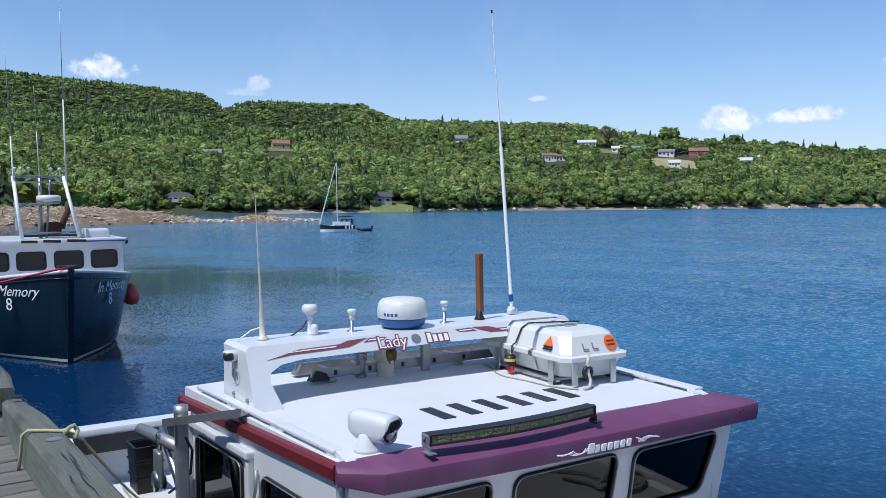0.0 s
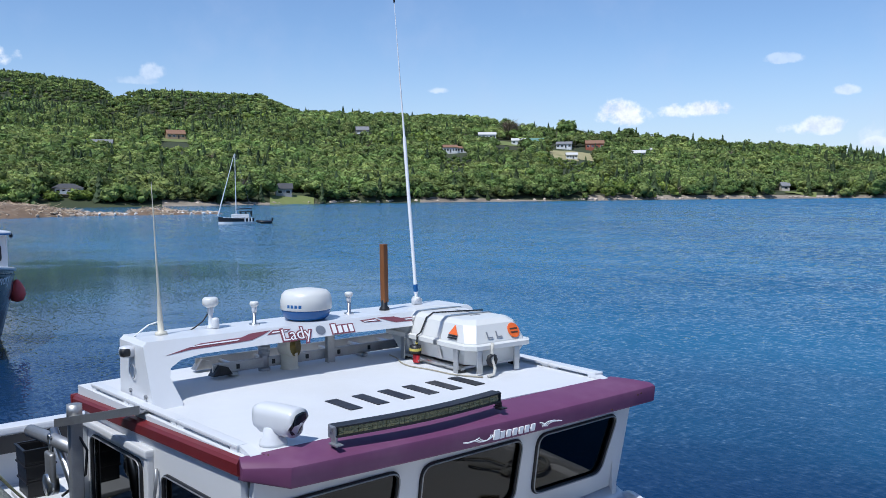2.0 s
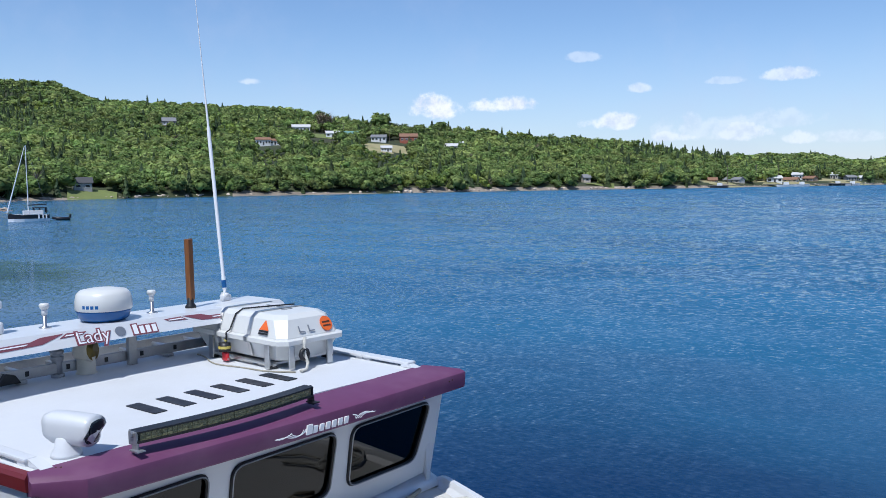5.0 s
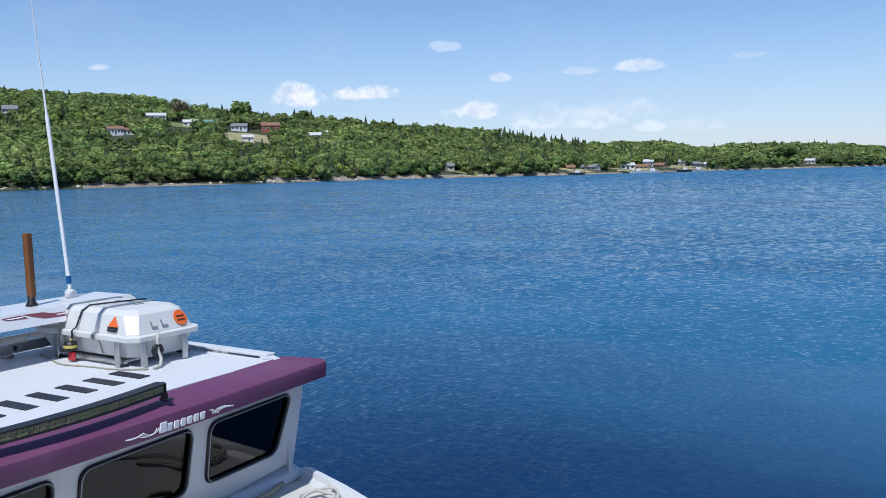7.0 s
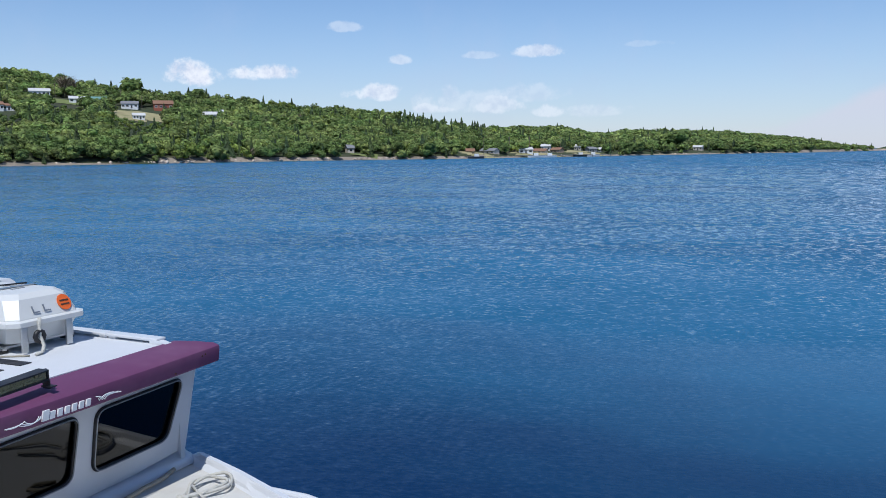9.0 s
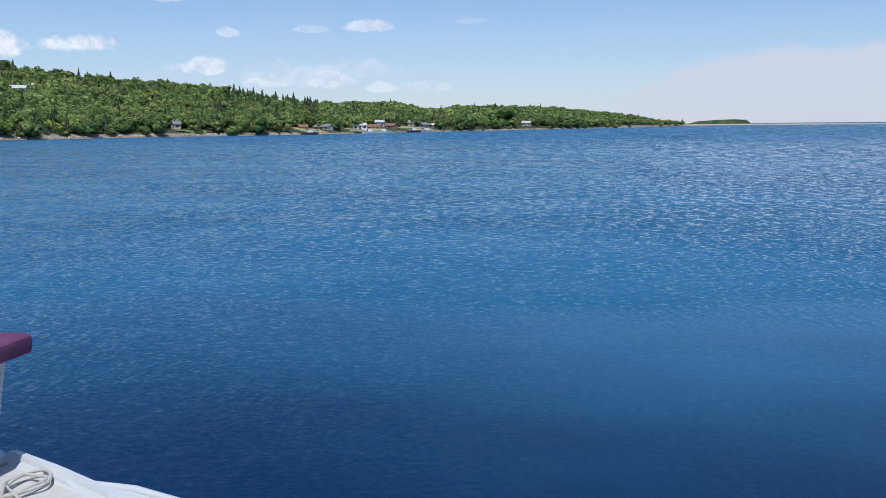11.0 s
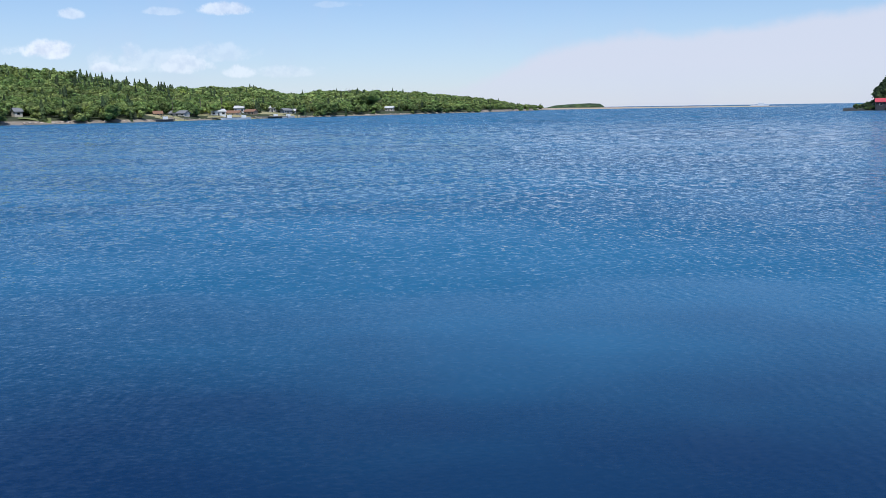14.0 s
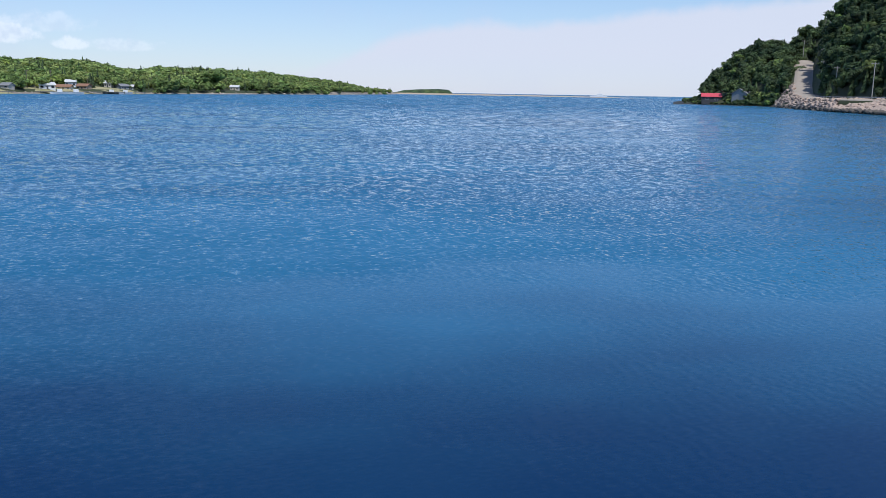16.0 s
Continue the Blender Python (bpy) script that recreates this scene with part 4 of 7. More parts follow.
# latch chain on the side
part("latch_hook", tube([side_at(1.14, 2.62) + Vector((-0.02, 0, 0)), side_at(1.13, 2.5) + Vector((-0.03, 0, 0)), side_at(1.16, 2.42) + Vector((-0.03, 0, 0)), side_at(1.14, 2.3) + Vector((-0.02, 0, 0))], 0.012, 6), GALV, boat, "steel hook and chain latch", True)

# roof
rows = []
for v in (0.0, 0.3, 0.8, 1.4, 2.0, 2.64):
    w = 1.63 + 0.052 * v
    row = [(w * t, v, 2.945 + 0.022 * (1 - t * t)) for t in (-1, -0.75, -0.4, 0, 0.4, 0.75, 1)]
    rows.append(row + [(x, y, 2.80) for x, y, z in row[::-1]])
part("roof", loft(rows), DECKWHITE, boat, "white slightly crowned wheelhouse roof", False)
for mirror in (1, -1):
    rings = []
    for v in (-0.0, 0.4, 0.9, 1.5, 2.1, 2.66):
        w = (1.632 + 0.052 * v) * mirror
        o = 0.045 * mirror
        hi = 2.950 - 0.072 * v / 2.5
        lo = hi - 0.108 + 0.012 * v / 2.5
        rings.append([(-w, v, hi), (-w - o * 0.7, v, hi - 0.008), (-w - o, v, hi - 0.03), (-w - o * 0.9, v, lo + 0.005), (-w + o * 0.5, v, lo)])
    part("roof_trim", loft(rings), RED, boat, "dark red roof edge moulding", False)
part("roof_trim", box((0, 2.66, 2.825), (3.64, 0.06, 0.10), 0.02), RED, boat, "dark red rear roof edge")

def visor_face(u):
    t = (u + 1.60) / 3.445
    return -0.19 - 0.085 * t - 0.05 * math.sin(t * math.pi) - 0.020


# visor
VL, VR = -1.66, 1.66
rings = []
for t in [0, 0.045] + [k / 12 for k in range(1, 13)]:
    u0, u1 = VL + (VR - VL) * t, -1.60 + (1.845 + 1.60) * t
    nose = -0.19 - 0.085 * t - 0.05 * math.sin(t * math.pi)
    drop = 0.0
    if t == 0:
        nose, u1, drop = -0.03, -1.665, 0.05
    rings.append([(u0, 0.004, 2.957), (u1 * 0.5 + u0 * 0.5, nose * 0.5, 2.945), (u1 * 0.96 + u0 * 0.04, nose * 0.88, 2.926), (u1, nose, 2.914), (u1, nose - 0.016, 2.904), (u1, nose - 0.021, 2.888), (u1, nose - 0.017, 2.83 + drop * 0.4), (u1 * 0.999, nose - 0.012, 2.787 + drop), (u1 * 0.997, nose - 0.004, 2.776 + drop), (u1 * 0.995, nose + 0.02, 2.774 + drop), (u0, 0.02, 2.79 + drop * 0.6)])
visor = part("visor", loft(rings), VISOR, boat, "faded purple overhanging visor above the windows", True)
visor.data.set_sharp_from_angle(angle=radians(24))
for u, z, d in ((-1.52, 2.93, -0.06), (-1.50, 2.93, -0.075), (1.62, 2.865, 0.0), (1.66, 2.872, 0.0), (1.30, 2.80, 0.0)):
    v = visor_face(u) if d == 0.0 else d
    part("screw", rod((u, v - 0.004, z), (u, v + 0.03, z + (0.02 if d else 0)), 0.007, seg=8), RUST, boat)
# plain slanted bars and flourishes where a name stands on the visor
for k in range(7):
    u = 0.055 + k * 0.058
    hi = 2.864 if k == 0 else 2.846
    part("name_bar", loft([[(q + 0.004, visor_face(q) - 0.007, 2.798), (q + 0.012, visor_face(q) - 0.010, hi), (q + 0.012, visor_face(q) + 0.004, hi), (q + 0.004, visor_face(q) + 0.004, 2.798)] for q in (u, u + (0.048 if k == 0 else 0.036))]), LETTER, boat, "white lettering bar on the visor")
for c, s in ((-0.06, -1), (0.58, 1)):
    for q in range(3):
        pts = []
        for k in range(15):
            a = k / 14
            u = c + s * (a * 0.22 - 0.09) + 0.022 * math.sin(a * 9 + q)
            pts.append((u, visor_face(u) - 0.010, 2.822 + 0.022 * math.cos(a * 9 + q * 0.8) * (1 - a) + 0.004 * q))
        part("flourish", tube(pts, 0.0032, 4), LETTER, boat, "thin white painted flourish")

# handrails moulded along the roof edges
for mirror in (1, -1):
    spans = ((0.12, 0.92), (0.92, 1.7), (1.7, 2.42)) if mirror == 1 else ((0.06, 0.62), (0.62, 1.18), (1.18, 1.75), (1.75, 2.42))
    for v0, v1 in spans:
        bm = bmesh.new()
        for a, b, z0, z1 in ((v0, v0 + 0.10, 2.925, 2.99), (v1 - 0.10, v1, 2.925, 2.99), (v0, v1, 2.966, 2.993)):
            w = -(1.575 + 0.052 * (a + b) / 2) * mirror
            add_box(bm, (w, (a + b) / 2, (z0 + z1) / 2), ((0.075 if mirror == 1 else 0.10) if b - a > 0.2 else 0.066, b - a - (0 if b - a > 0.2 else 0.012), z1 - z0 - (0 if b - a > 0.2 else 0.006)), 0.010, (0, 0, 3.0 * mirror))
        part("roof_handrail", bm, WHITE, boat, "white moulded roof handrail with slots")
    w = -(1.56 + 0.052 * 0.05) * mirror
    part("handrail_foot", loft([[(w - 0.035, 0.14, 2.95), (w - 0.035, 0.14, 2.992), (w + 0.035, 0.14, 2.992), (w + 0.035, 0.14, 2.95)], [(w - 0.035, -0.02, 2.95), (w - 0.035, -0.02, 2.956), (w + 0.035, -0.02, 2.956), (w + 0.035, -0.02, 2.95)]]), WHITE, boat)

# radar arch
ARCH_U = 1.62


TOPZ, UNDER = 3.395, 3.262


def front_v(z):
    return 1.40 + (z - 2.945) * 0.60


def back_v(z):
    return 2.08 + (z - 2.945) * 0.14


outline = [(-ARCH_U, 2.935), (-ARCH_U + 0.025, TOPZ - 0.03), (-ARCH_U + 0.06, TOPZ), (ARCH_U - 0.06, TOPZ), (ARCH_U - 0.025, TOPZ - 0.03), (ARCH_U, 2.935), (ARCH_U - 0.21, 2.94), (ARCH_U - 0.22, 2.97), (ARCH_U - 0.17, 3.14), (ARCH_U - 0.19, 3.205), (ARCH_U - 0.28, 3.25), (ARCH_U - 0.45, UNDER + 0.01),
           (0, UNDER + 0.02), (-ARCH_U + 0.45, UNDER + 0.01), (-ARCH_U + 0.28, 3.25), (-ARCH_U + 0.19, 3.205), (-ARCH_U + 0.17, 3.14), (-ARCH_U + 0.22, 2.97), (-ARCH_U + 0.21, 2.94)]
arch_bm = loft([[(u, front_v(z), z) for u, z in outline], [(u, back_v(z), z) for u, z in outline]])
bmesh.ops.bevel(arch_bm, geom=[e for e in arch_bm.edges if len(e.link_faces) == 2 and abs(e.calc_face_angle(0)) > 0.5], offset=0.02, segments=3, affect="EDGES", profile=0.5)
arch = part("radar_arch", arch_bm, WHITE, boat, "white moulded radar arch across the roof")
for v in (1.55, 1.85):
    part("bolt", rod((-ARCH_U - 0.012, v, 3.02), (-ARCH_U + 0.02, v, 3.02), 0.016, seg=10), GALV, arch)
lamp = part("side_lamp", box((-ARCH_U - 0.02, 1.86, 3.31), (0.10, 0.11, 0.085), 0.03), WHITE, arch, "white side lamp housing", True)
part("lens", box((-ARCH_U - 0.045, 1.83, 3.31), (0.07, 0.075, 0.06), 0.02), BLACK, arch, "black lamp lens", True)
seal = [(-ARCH_U - 0.004, 1.80 + 0.055 * math.cos(k * 0.3927), 3.17 + 0.055 * math.sin(k * 0.3927)) for k in range(16)]
part("round_badge", tube(seal, 0.004, 4, True), GALV, arch, "faint grey round badge outline")


def on_arch(u, z, out=0.004):
    return Vector((u, front_v(z) - out, z))


def decal(pts, mat, name, label, out=0.004, depth=0.003):
    bm = bmesh.new()
    a = [bm.verts.new(on_arch(u, z, out)) for u, z in pts]
    b = [bm.verts.new(on_arch(u, z, out - depth)) for u, z in pts]
    bm.faces.new(a)
    bm.faces.new(b[::-1])
    for k in range(len(a)):
        bm.faces.new((a[k], a[(k + 1) % len(a)], b[(k + 1) % len(b)], b[k]))
    return part(name, bm, mat, arch, label)


for s, c0 in ((1, -1.44), (-1, 1.36)):
    def f(d):
        return c0 + s * d
    decal([(f(0), 3.292), (f(0.28), 3.345), (f(0.62), 3.352), (f(0.70), 3.372), (f(0.88), 3.378), (f(0.80), 3.352), (f(0.70), 3.324), (f(0.45), 3.316), (f(0.2), 3.312)], STRIPE, "arch_stripe", "plum swoosh stripe on the arch")
    decal([(f(0.16), 3.328), (f(0.30), 3.338), (f(0.60), 3.342), (f(0.58), 3.334), (f(0.3), 3.331)], LETTER, "stripe_line", "thin white line in the stripe", 0.008)
    decal([(f(0.90), 3.376), (f(1.06), 3.372), (f(1.02), 3.352), (f(0.84), 3.346)], STRIPE, "arch_stripe", "plum stripe end on the arch")
    decal([(f(0.90), 3.366), (f(1.03), 3.364), (f(1.02), 3.358), (f(0.88), 3.357)], LETTER, "stripe_line", "thin white line in the stripe", 0.008)


def lettering(text, size, mat, parent, m, name, label, depth=0.002, shear=0.0, fat=0.0):
    cu = bpy.data.curves.new(name, "FONT")
    cu.body, cu.size, cu.extrude, cu.align_x, cu.align_y, cu.shear, cu.offset = text, size, depth, "CENTER", "CENTER", shear, fat
    cu.resolution_u = 3
    tmp = bpy.data.objects.new(name, cu)
    me = bpy.data.meshes.new_from_object(tmp)
    bpy.data.objects.remove(tmp)
    bpy.data.curves.remove(cu)
    me.materials.clear()
    me.materials.append(mat)
    me.transform(m)
    return part(name, me, mat, parent, label)


lean = math.degrees(math.atan(0.60))
face = on_arch(-0.345, 3.325, 0.006)
lettering("Lady", 0.150, STRIPE, arch, pose(*face, 90 - lean), "lettering", "plum and white word Lady on the arch", fat=0.010)
face = on_arch(-0.345, 3.327, 0.011)
lettering("Lady", 0.147, LETTER, arch, pose(*face, 90 - lean), "lettering", "white lettering outline on the arch", fat=-0.001)
for k in range(4):
    u, hi = 0.0 + 0.056 * k, 3.368 if k == 0 else 3.352
    decal([(u - 0.012, 3.287), (u + 0.050, 3.288), (u + 0.050, hi + 0.008), (u - 0.012, hi + 0.008)], STRIPE, "name_bar", "plum lettering bar on the arch", 0.005 + 0.0004 * k)
    decal([(u, 3.297), (u + 0.038, 3.298), (u + 0.038, hi), (u, hi)], LETTER, "name_bar", "white lettering bar on the arch", 0.009)
decal([(-0.11 + 0.046 * math.cos(k * 0.5236), 3.335 + 0.036 * math.sin(k * 0.5236)) for k in range(12)], GALV, "round_badge", "small grey round picture on the arch", 0.006)

# radome
RADAR = (-0.085, 1.90, TOPZ + 0.006)
radome = part("radome", spin([(0.14, 0), (0.16, 0.0), (0.19, 0.02), (0.209, 0.075), (0.211, 0.085), (0.10, 0.086)], 32, RADAR), RADBLUE, boat, "radar with blue base and off-white dome", True)
part("dome", spin([(0.213, 0.086), (0.220, 0.096), (0.219, 0.16), (0.208, 0.212), (0.178, 0.243), (0.09, 0.258), (0.0, 0.262)], 32, RADAR), RADWHITE, radome, "off-white rounded dome", True)
mk = []
for k in range(4):
    a = radians(-166 + k * 9.5)
    a0, a1 = a, a + radians(6.5)
    mk.append([a0, a1])
for a0, a1 in mk:
    rr = 0.2185
    part("mark", loft([[(RADAR[0] + rr * math.cos(a) * q, RADAR[1] + rr * math.sin(a) * q, RADAR[2] + z) for q, z in ((1.0, 0.112), (1.006, 0.112), (1.006, 0.138), (1.0, 0.138))] for a in (a0, (a0 + a1) / 2, a1)]), RADBLUE, radome, "blue block of a maker's mark")

# masthead instruments
gps = part("antenna_mast", spin([(0.035, 0), (0.035, 0.012), (0.022, 0.02), (0.018, 0.10), (0.024, 0.13), (0.024, 0.17), (0.018, 0.18)], 14, (-0.925, 1.97, TOPZ)), WHITE, boat, "white mushroom antenna on a stub mast", True)
part("cap", spin([(0.03, 0.17), (0.06, 0.19), (0.064, 0.205), (0.064, 0.235), (0.05, 0.25), (0.0, 0.252)], 18, (-0.925, 1.97, TOPZ)), RADWHITE, gps, "", True)
part("bracket", box((-0.90, 1.95, TOPZ + 0.045), (0.05, 0.09, 0.09), 0.02), WHITE, gps, "", True)
part("cable", tube([(-0.95, 1.97, TOPZ + 0.12), (-0.99, 1.98, TOPZ + 0.06), (-1.05, 2.0, TOPZ + 0.015), (-1.09, 2.02, TOPZ - 0.01)], 0.006, 6), BLACK, gps, "black cable", True)
for u, hh in ((-0.56, 0.19), (0.37, 0.195)):
    g = part("antenna_mast", spin([(0.045, 0), (0.045, 0.008), (0.016, 0.012), (0.016, hh - 0.08)], 14, (u, 1.93, TOPZ)), STEEL, boat, "small white antenna on a steel post", True)
    part("collar", spin([(0.02, hh - 0.09), (0.022, hh - 0.07), (0.022, hh - 0.045), (0.018, hh - 0.03)], 14, (u, 1.93, TOPZ)), WHITE, g, "", True)
    part("cap", spin([(0.02, hh - 0.05), (0.036, hh - 0.028), (0.038, hh - 0.012), (0.03, hh), (0, hh + 0.002)], 16, (u, 1.93, TOPZ)), RADWHITE, g, "", True)
# whips
whip = part("whip_antenna", spin([(0.05, 0), (0.045, 0.02), (0.025, 0.03), (0.022, 0.12), (0.010, 0.30), (0.007, 0.6), (0.002, 1.17), (0, 1.18)], 10), CREAM, boat, "cream whip antenna", True)
whip.matrix_local = pose(-1.345, 1.94, TOPZ, -0.5, -2.0, 0)
part("cable", tube([(-1.36, 1.95, TOPZ + 0.10), (-1.43, 1.97, TOPZ + 0.08), (-1.50, 1.98, TOPZ + 0.03), (-1.54, 1.98, TOPZ)], 0.006, 6), LETTER, boat, "white antenna cable", True)
tall = part("whip_antenna", spin([(0.014, 0.05), (0.016, 0.10), (0.020, 0.12), (0.020, 0.22), (0.0165, 0.24), (0.0165, 1.6), (0.010, 1.62), (0.006, 2.1), (0.0022, 2.86), (0, 2.87)], 10), LETTER, boat, "tall white whip antenna", True)
tall.matrix_local = pose(1.215, 2.03, TOPZ, -1.8, -3.4, 0)
part("sleeve", spin([(0.0215, 0.125), (0.0215, 0.195)], 10), RADBLUE, tall, "dark blue sleeve")
part("tip", spin([(0, 2.862), (0.009, 2.87), (0.009, 2.895), (0, 2.90)], 8), BLACK, tall)
bm = box((1.215, 2.03, TOPZ + 0.03), (0.09, 0.07, 0.06), 0.015)
add_rod(bm, (1.16, 2.0, TOPZ + 0.0), (1.21, 2.03, TOPZ + 0.10), 0.013)
add_rod(bm, (1.21, 1.99, TOPZ + 0.055), (1.21, 2.07, TOPZ + 0.055), 0.022)
part("ratchet_mount", bm, WHITE, boat, "white folding antenna mount", True)
wood = part("wooden_post", box((0.745, 1.91, TOPZ + 0.34), (0.055, 0.055, 0.54), 0.008, (0, -0.8, 10)), WOODPOST, boat, "brown varnished wooden post")
part("socket", spin([(0.05, 0), (0.045, 0.02), (0.03, 0.04), (0.028, 0.09), (0.02, 0.095)], 12, (0.745, 1.91, TOPZ)), BLACK, wood, "black socket", True).matrix_parent_inverse = Matrix()

# stacks and vent beneath the arch
bm = tube([(-0.40, 2.08, 2.95), (-0.40, 2.08, 3.12), (-0.41, 2.10, 3.19), (-0.45, 2.16, 3.23), (-0.52, 2.24, 3.24), (-0.66, 2.36, 3.24)], 0.042, 12)
part("vent_pipe", bm, GALV, boat, "grey bent vent pipe", True)
for z in (2.96, 3.10, 3.15):
    part("pipe_ring", spin([(0.05, 0), (0.052, 0.005), (0.052, 0.025), (0.05, 0.03)], 14, (-0.40, 2.08, z)), GALV, boat, "", True)
cowl_at = (-0.19, 2.02, 2.95)
cowl = part("cowl_vent", spin([(0.085, 0), (0.085, 0.02), (0.075, 0.025), (0.075, 0.15)], 18, cowl_at), CREAM, boat, "cream cowl vent with ochre mouth", True)
mouth = Vector((0.45, -0.85, 0.10)).normalized()
rings, q = [], mouth.to_track_quat("Z", "Y").to_matrix()
centre = Vector(cowl_at) + Vector((0, 0, 0.20))
for r, d in ((0.03, -0.09), (0.07, -0.075), (0.09, -0.03), (0.095, 0.03), (0.098, 0.06)):
    rings.append([centre + q @ Vector((r * math.cos(k * math.tau / 18), r * math.sin(k * math.tau / 18), d)) for k in range(18)])
part("hood", loft(rings), CREAM, cowl, "", True)
rings = [[centre + q @ Vector((r * math.cos(k * math.tau / 18), r * math.sin(k * math.tau / 18), d)) for k in range(18)] for r, d in ((0.086, 0.064), (0.05, 0.062), (0.01, 0.061))]
part("mouth", loft(rings), OCHRE, cowl, "ochre inside of the cowl", True)
part("arch_support", box((0.22, 2.02, 3.11), (0.075, 0.05, 0.33), 0.006), ALU, boat, "dark grey arch support post")

# searchlight
s = part("searchlight", spin([(0.088, 0), (0.085, 0.02), (0.066, 0.05), (0.058, 0.11), (0.03, 0.13)], 20, (-1.37, 0.13, 2.95)), WHITE, boat, "white searchlight on a pedestal", True)
aimq = pose(-1.345, 0.14, 3.102, -4, 0, 27) @ Matrix.Diagonal((0.68, 0.70, 0.82, 1))
rings = []
for d, w, h, dz in ((0.20, 0.03, 0.03, 0.03), (0.185, 0.09, 0.085, 0.025), (0.12, 0.115, 0.11, 0.015), (0.0, 0.115, 0.115, 0.0), (-0.15, 0.125, 0.105, -0.02), (-0.20, 0.128, 0.10, -0.03)):
    row = []
    for k in range(20):
        a = k * math.tau / 20
        ca, sa = math.cos(a), math.sin(a)
        k2 = (abs(ca) ** 3.2 + abs(sa) ** 3.2) ** (-1 / 3.2)
        row.append(aimq @ Vector((w * ca * k2, d - 0.06 * (sa * k2 > 0) * (d < -0.1), dz + h * sa * k2)))
    rings.append(row)
part("lamp_head", loft(rings), WHITE, s, "white rounded lamp housing", True)
rings = [[aimq @ Vector((w * math.cos(k * math.tau / 20) * (abs(math.cos(k * math.tau / 20)) ** 4 + abs(math.sin(k * math.tau / 20)) ** 4) ** -0.25, d - 0.055 * (math.sin(k * math.tau / 20) > 0), -0.03 + h * math.sin(k * math.tau / 20) * (abs(math.cos(k * math.tau / 20)) ** 4 + abs(math.sin(k * math.tau / 20)) ** 4) ** -0.25)) for k in range(20)] for w, h, d in ((0.108, 0.080, -0.204), (0.09, 0.066, -0.206), (0.02, 0.015, -0.206))]
part("lamp_glass", loft(rings), FARGLASS, s, "dark lamp glass")

# light bar on the visor
def bar_at(t):
    return Vector((-1.11 + 1.33 * t, -0.150 - 0.055 * math.sin(t * math.pi) - 0.03 * t, 3.012 + 0.01 * t))


def bar_loft(d0, d1, z0, z1, n=12, lo=0.0, hi=1.0):
    rings = []
    z0, z1 = 0.028 + (z0 - 0.026) * 0.72, 0.028 + (z1 - 0.026) * 0.72
    for k in range(n + 1):
        p = bar_at(lo + (hi - lo) * k / n)
        rings.append([p + Vector((0, d0, z0)), p + Vector((0, d1, z0)), p + Vector((0, d1, z1)), p + Vector((0, d0, z1))])
    return loft(rings)


bar = part("light_bar", bar_loft(-0.01, 0.055, -0.016, 0.066), BLACK, boat, "long black LED light bar across the visor")
for z0, z1 in ((-0.022, -0.006), (0.060, 0.074)):
    part("bezel", bar_loft(-0.028, 0.065, z0, z1), BLACK, bar)
for k in range(40):
    for row in (0, 1):
        t0 = 0.015 + k * 0.97 / 40
        part("led_cell", bar_loft(-0.022 if k % 3 else -0.020, -0.005, -0.003 + row * 0.031, 0.026 + row * 0.031, 1, t0, t0 + 0.0225), LENS, bar)
for t in (0.0, 1.0):
    p = bar_at(t)
    bm = box(p + Vector((0, 0.02, 0.022)), (0.016, 0.08, 0.08), 0.006)
    add_box(bm, p + Vector((0, -0.02, -0.045)), (0.05, 0.09, 0.008), 0.002)
    add_box(bm, p + Vector((0, 0.0, -0.035)), (0.012, 0.06, 0.06), 0.003)
    add_rod(bm, p + Vector((-0.02, 0.02, 0.045)), p + Vector((0.02, 0.02, 0.045)), 0.018, seg=10)
    part("end_bracket", bm, GALV if t == 0 else BLACK, bar)

# registration on the roof, as plain bars
for k in range(6):
    u = -0.545 + 0.232 * k
    part("number_bar", box((u, 0.62, 2.9685 + 0.001 * (k in (2, 3))), (0.10, 0.34, 0.006), 0.0, (0, 0, 0)), DECAL, boat, "black number bar on the roof")

# outrigger davit at the side, with hauler gear
davit = part("davit_post", box((-1.98, 2.02, 2.22), (0.09, 0.09, 1.25), 0.01), GALV, boat, "dark steel davit post")
part("davit_head", spin([(0.052, 0), (0.055, 0.0), (0.055, 0.10), (0.0, 0.10)], 16, (-1.98, 2.02, 2.84)), ALU, davit, "grey capped pipe head", True)
a, b = Vector((-2.08, 2.02, 2.80)), Vector((-1.70, 1.36, 2.962))
wide, up = Vector((0.87, 0.5, 0)) * 0.06, Vector((0, 0, 0.06))
bm = loft([[p - wide, p - wide + up, p - wide * 0.85 + up, p - wide * 0.85 + up * 0.18, p + wide + up * 0.18, p + wide] for p in (a, b)])
part("davit_arm", bm, ALU, davit, "bare aluminium angle arm")
part("davit_brace", tube([(-1.98, 2.05, 2.60), (-2.02, 2.5, 2.585), (-2.06, 2.95, 2.56)], 0.05, 12), GALV, davit, "grey pipe brace", True)
part("davit_brace", tube([(-2.0, 2.5, 2.66), (-1.96, 2.2, 2.30), (-1.95, 2.05, 1.95)], 0.034, 10), STEEL, davit, "shiny steel strut", True)
part("hose", tube([(-1.98, 2.0, 2.75), (-1.92, 1.95, 2.6), (-1.93, 1.97, 2.42), (-1.98, 2.1, 2.3), (-2.02, 2.25, 2.2)], 0.011, 6), BLACK, davit, "black hydraulic hose", True)
hauler = part("snatch_block", box((-2.06, 2.40, 2.36), (0.05, 0.16, 0.30), 0.02), ALU, davit, "worn steel snatch block", True)
part("sheave", rod((-2.10, 2.40, 2.26), (-2.02, 2.40, 2.26), 0.085, seg=18), STEEL, davit, "round steel hauler wheel", True)
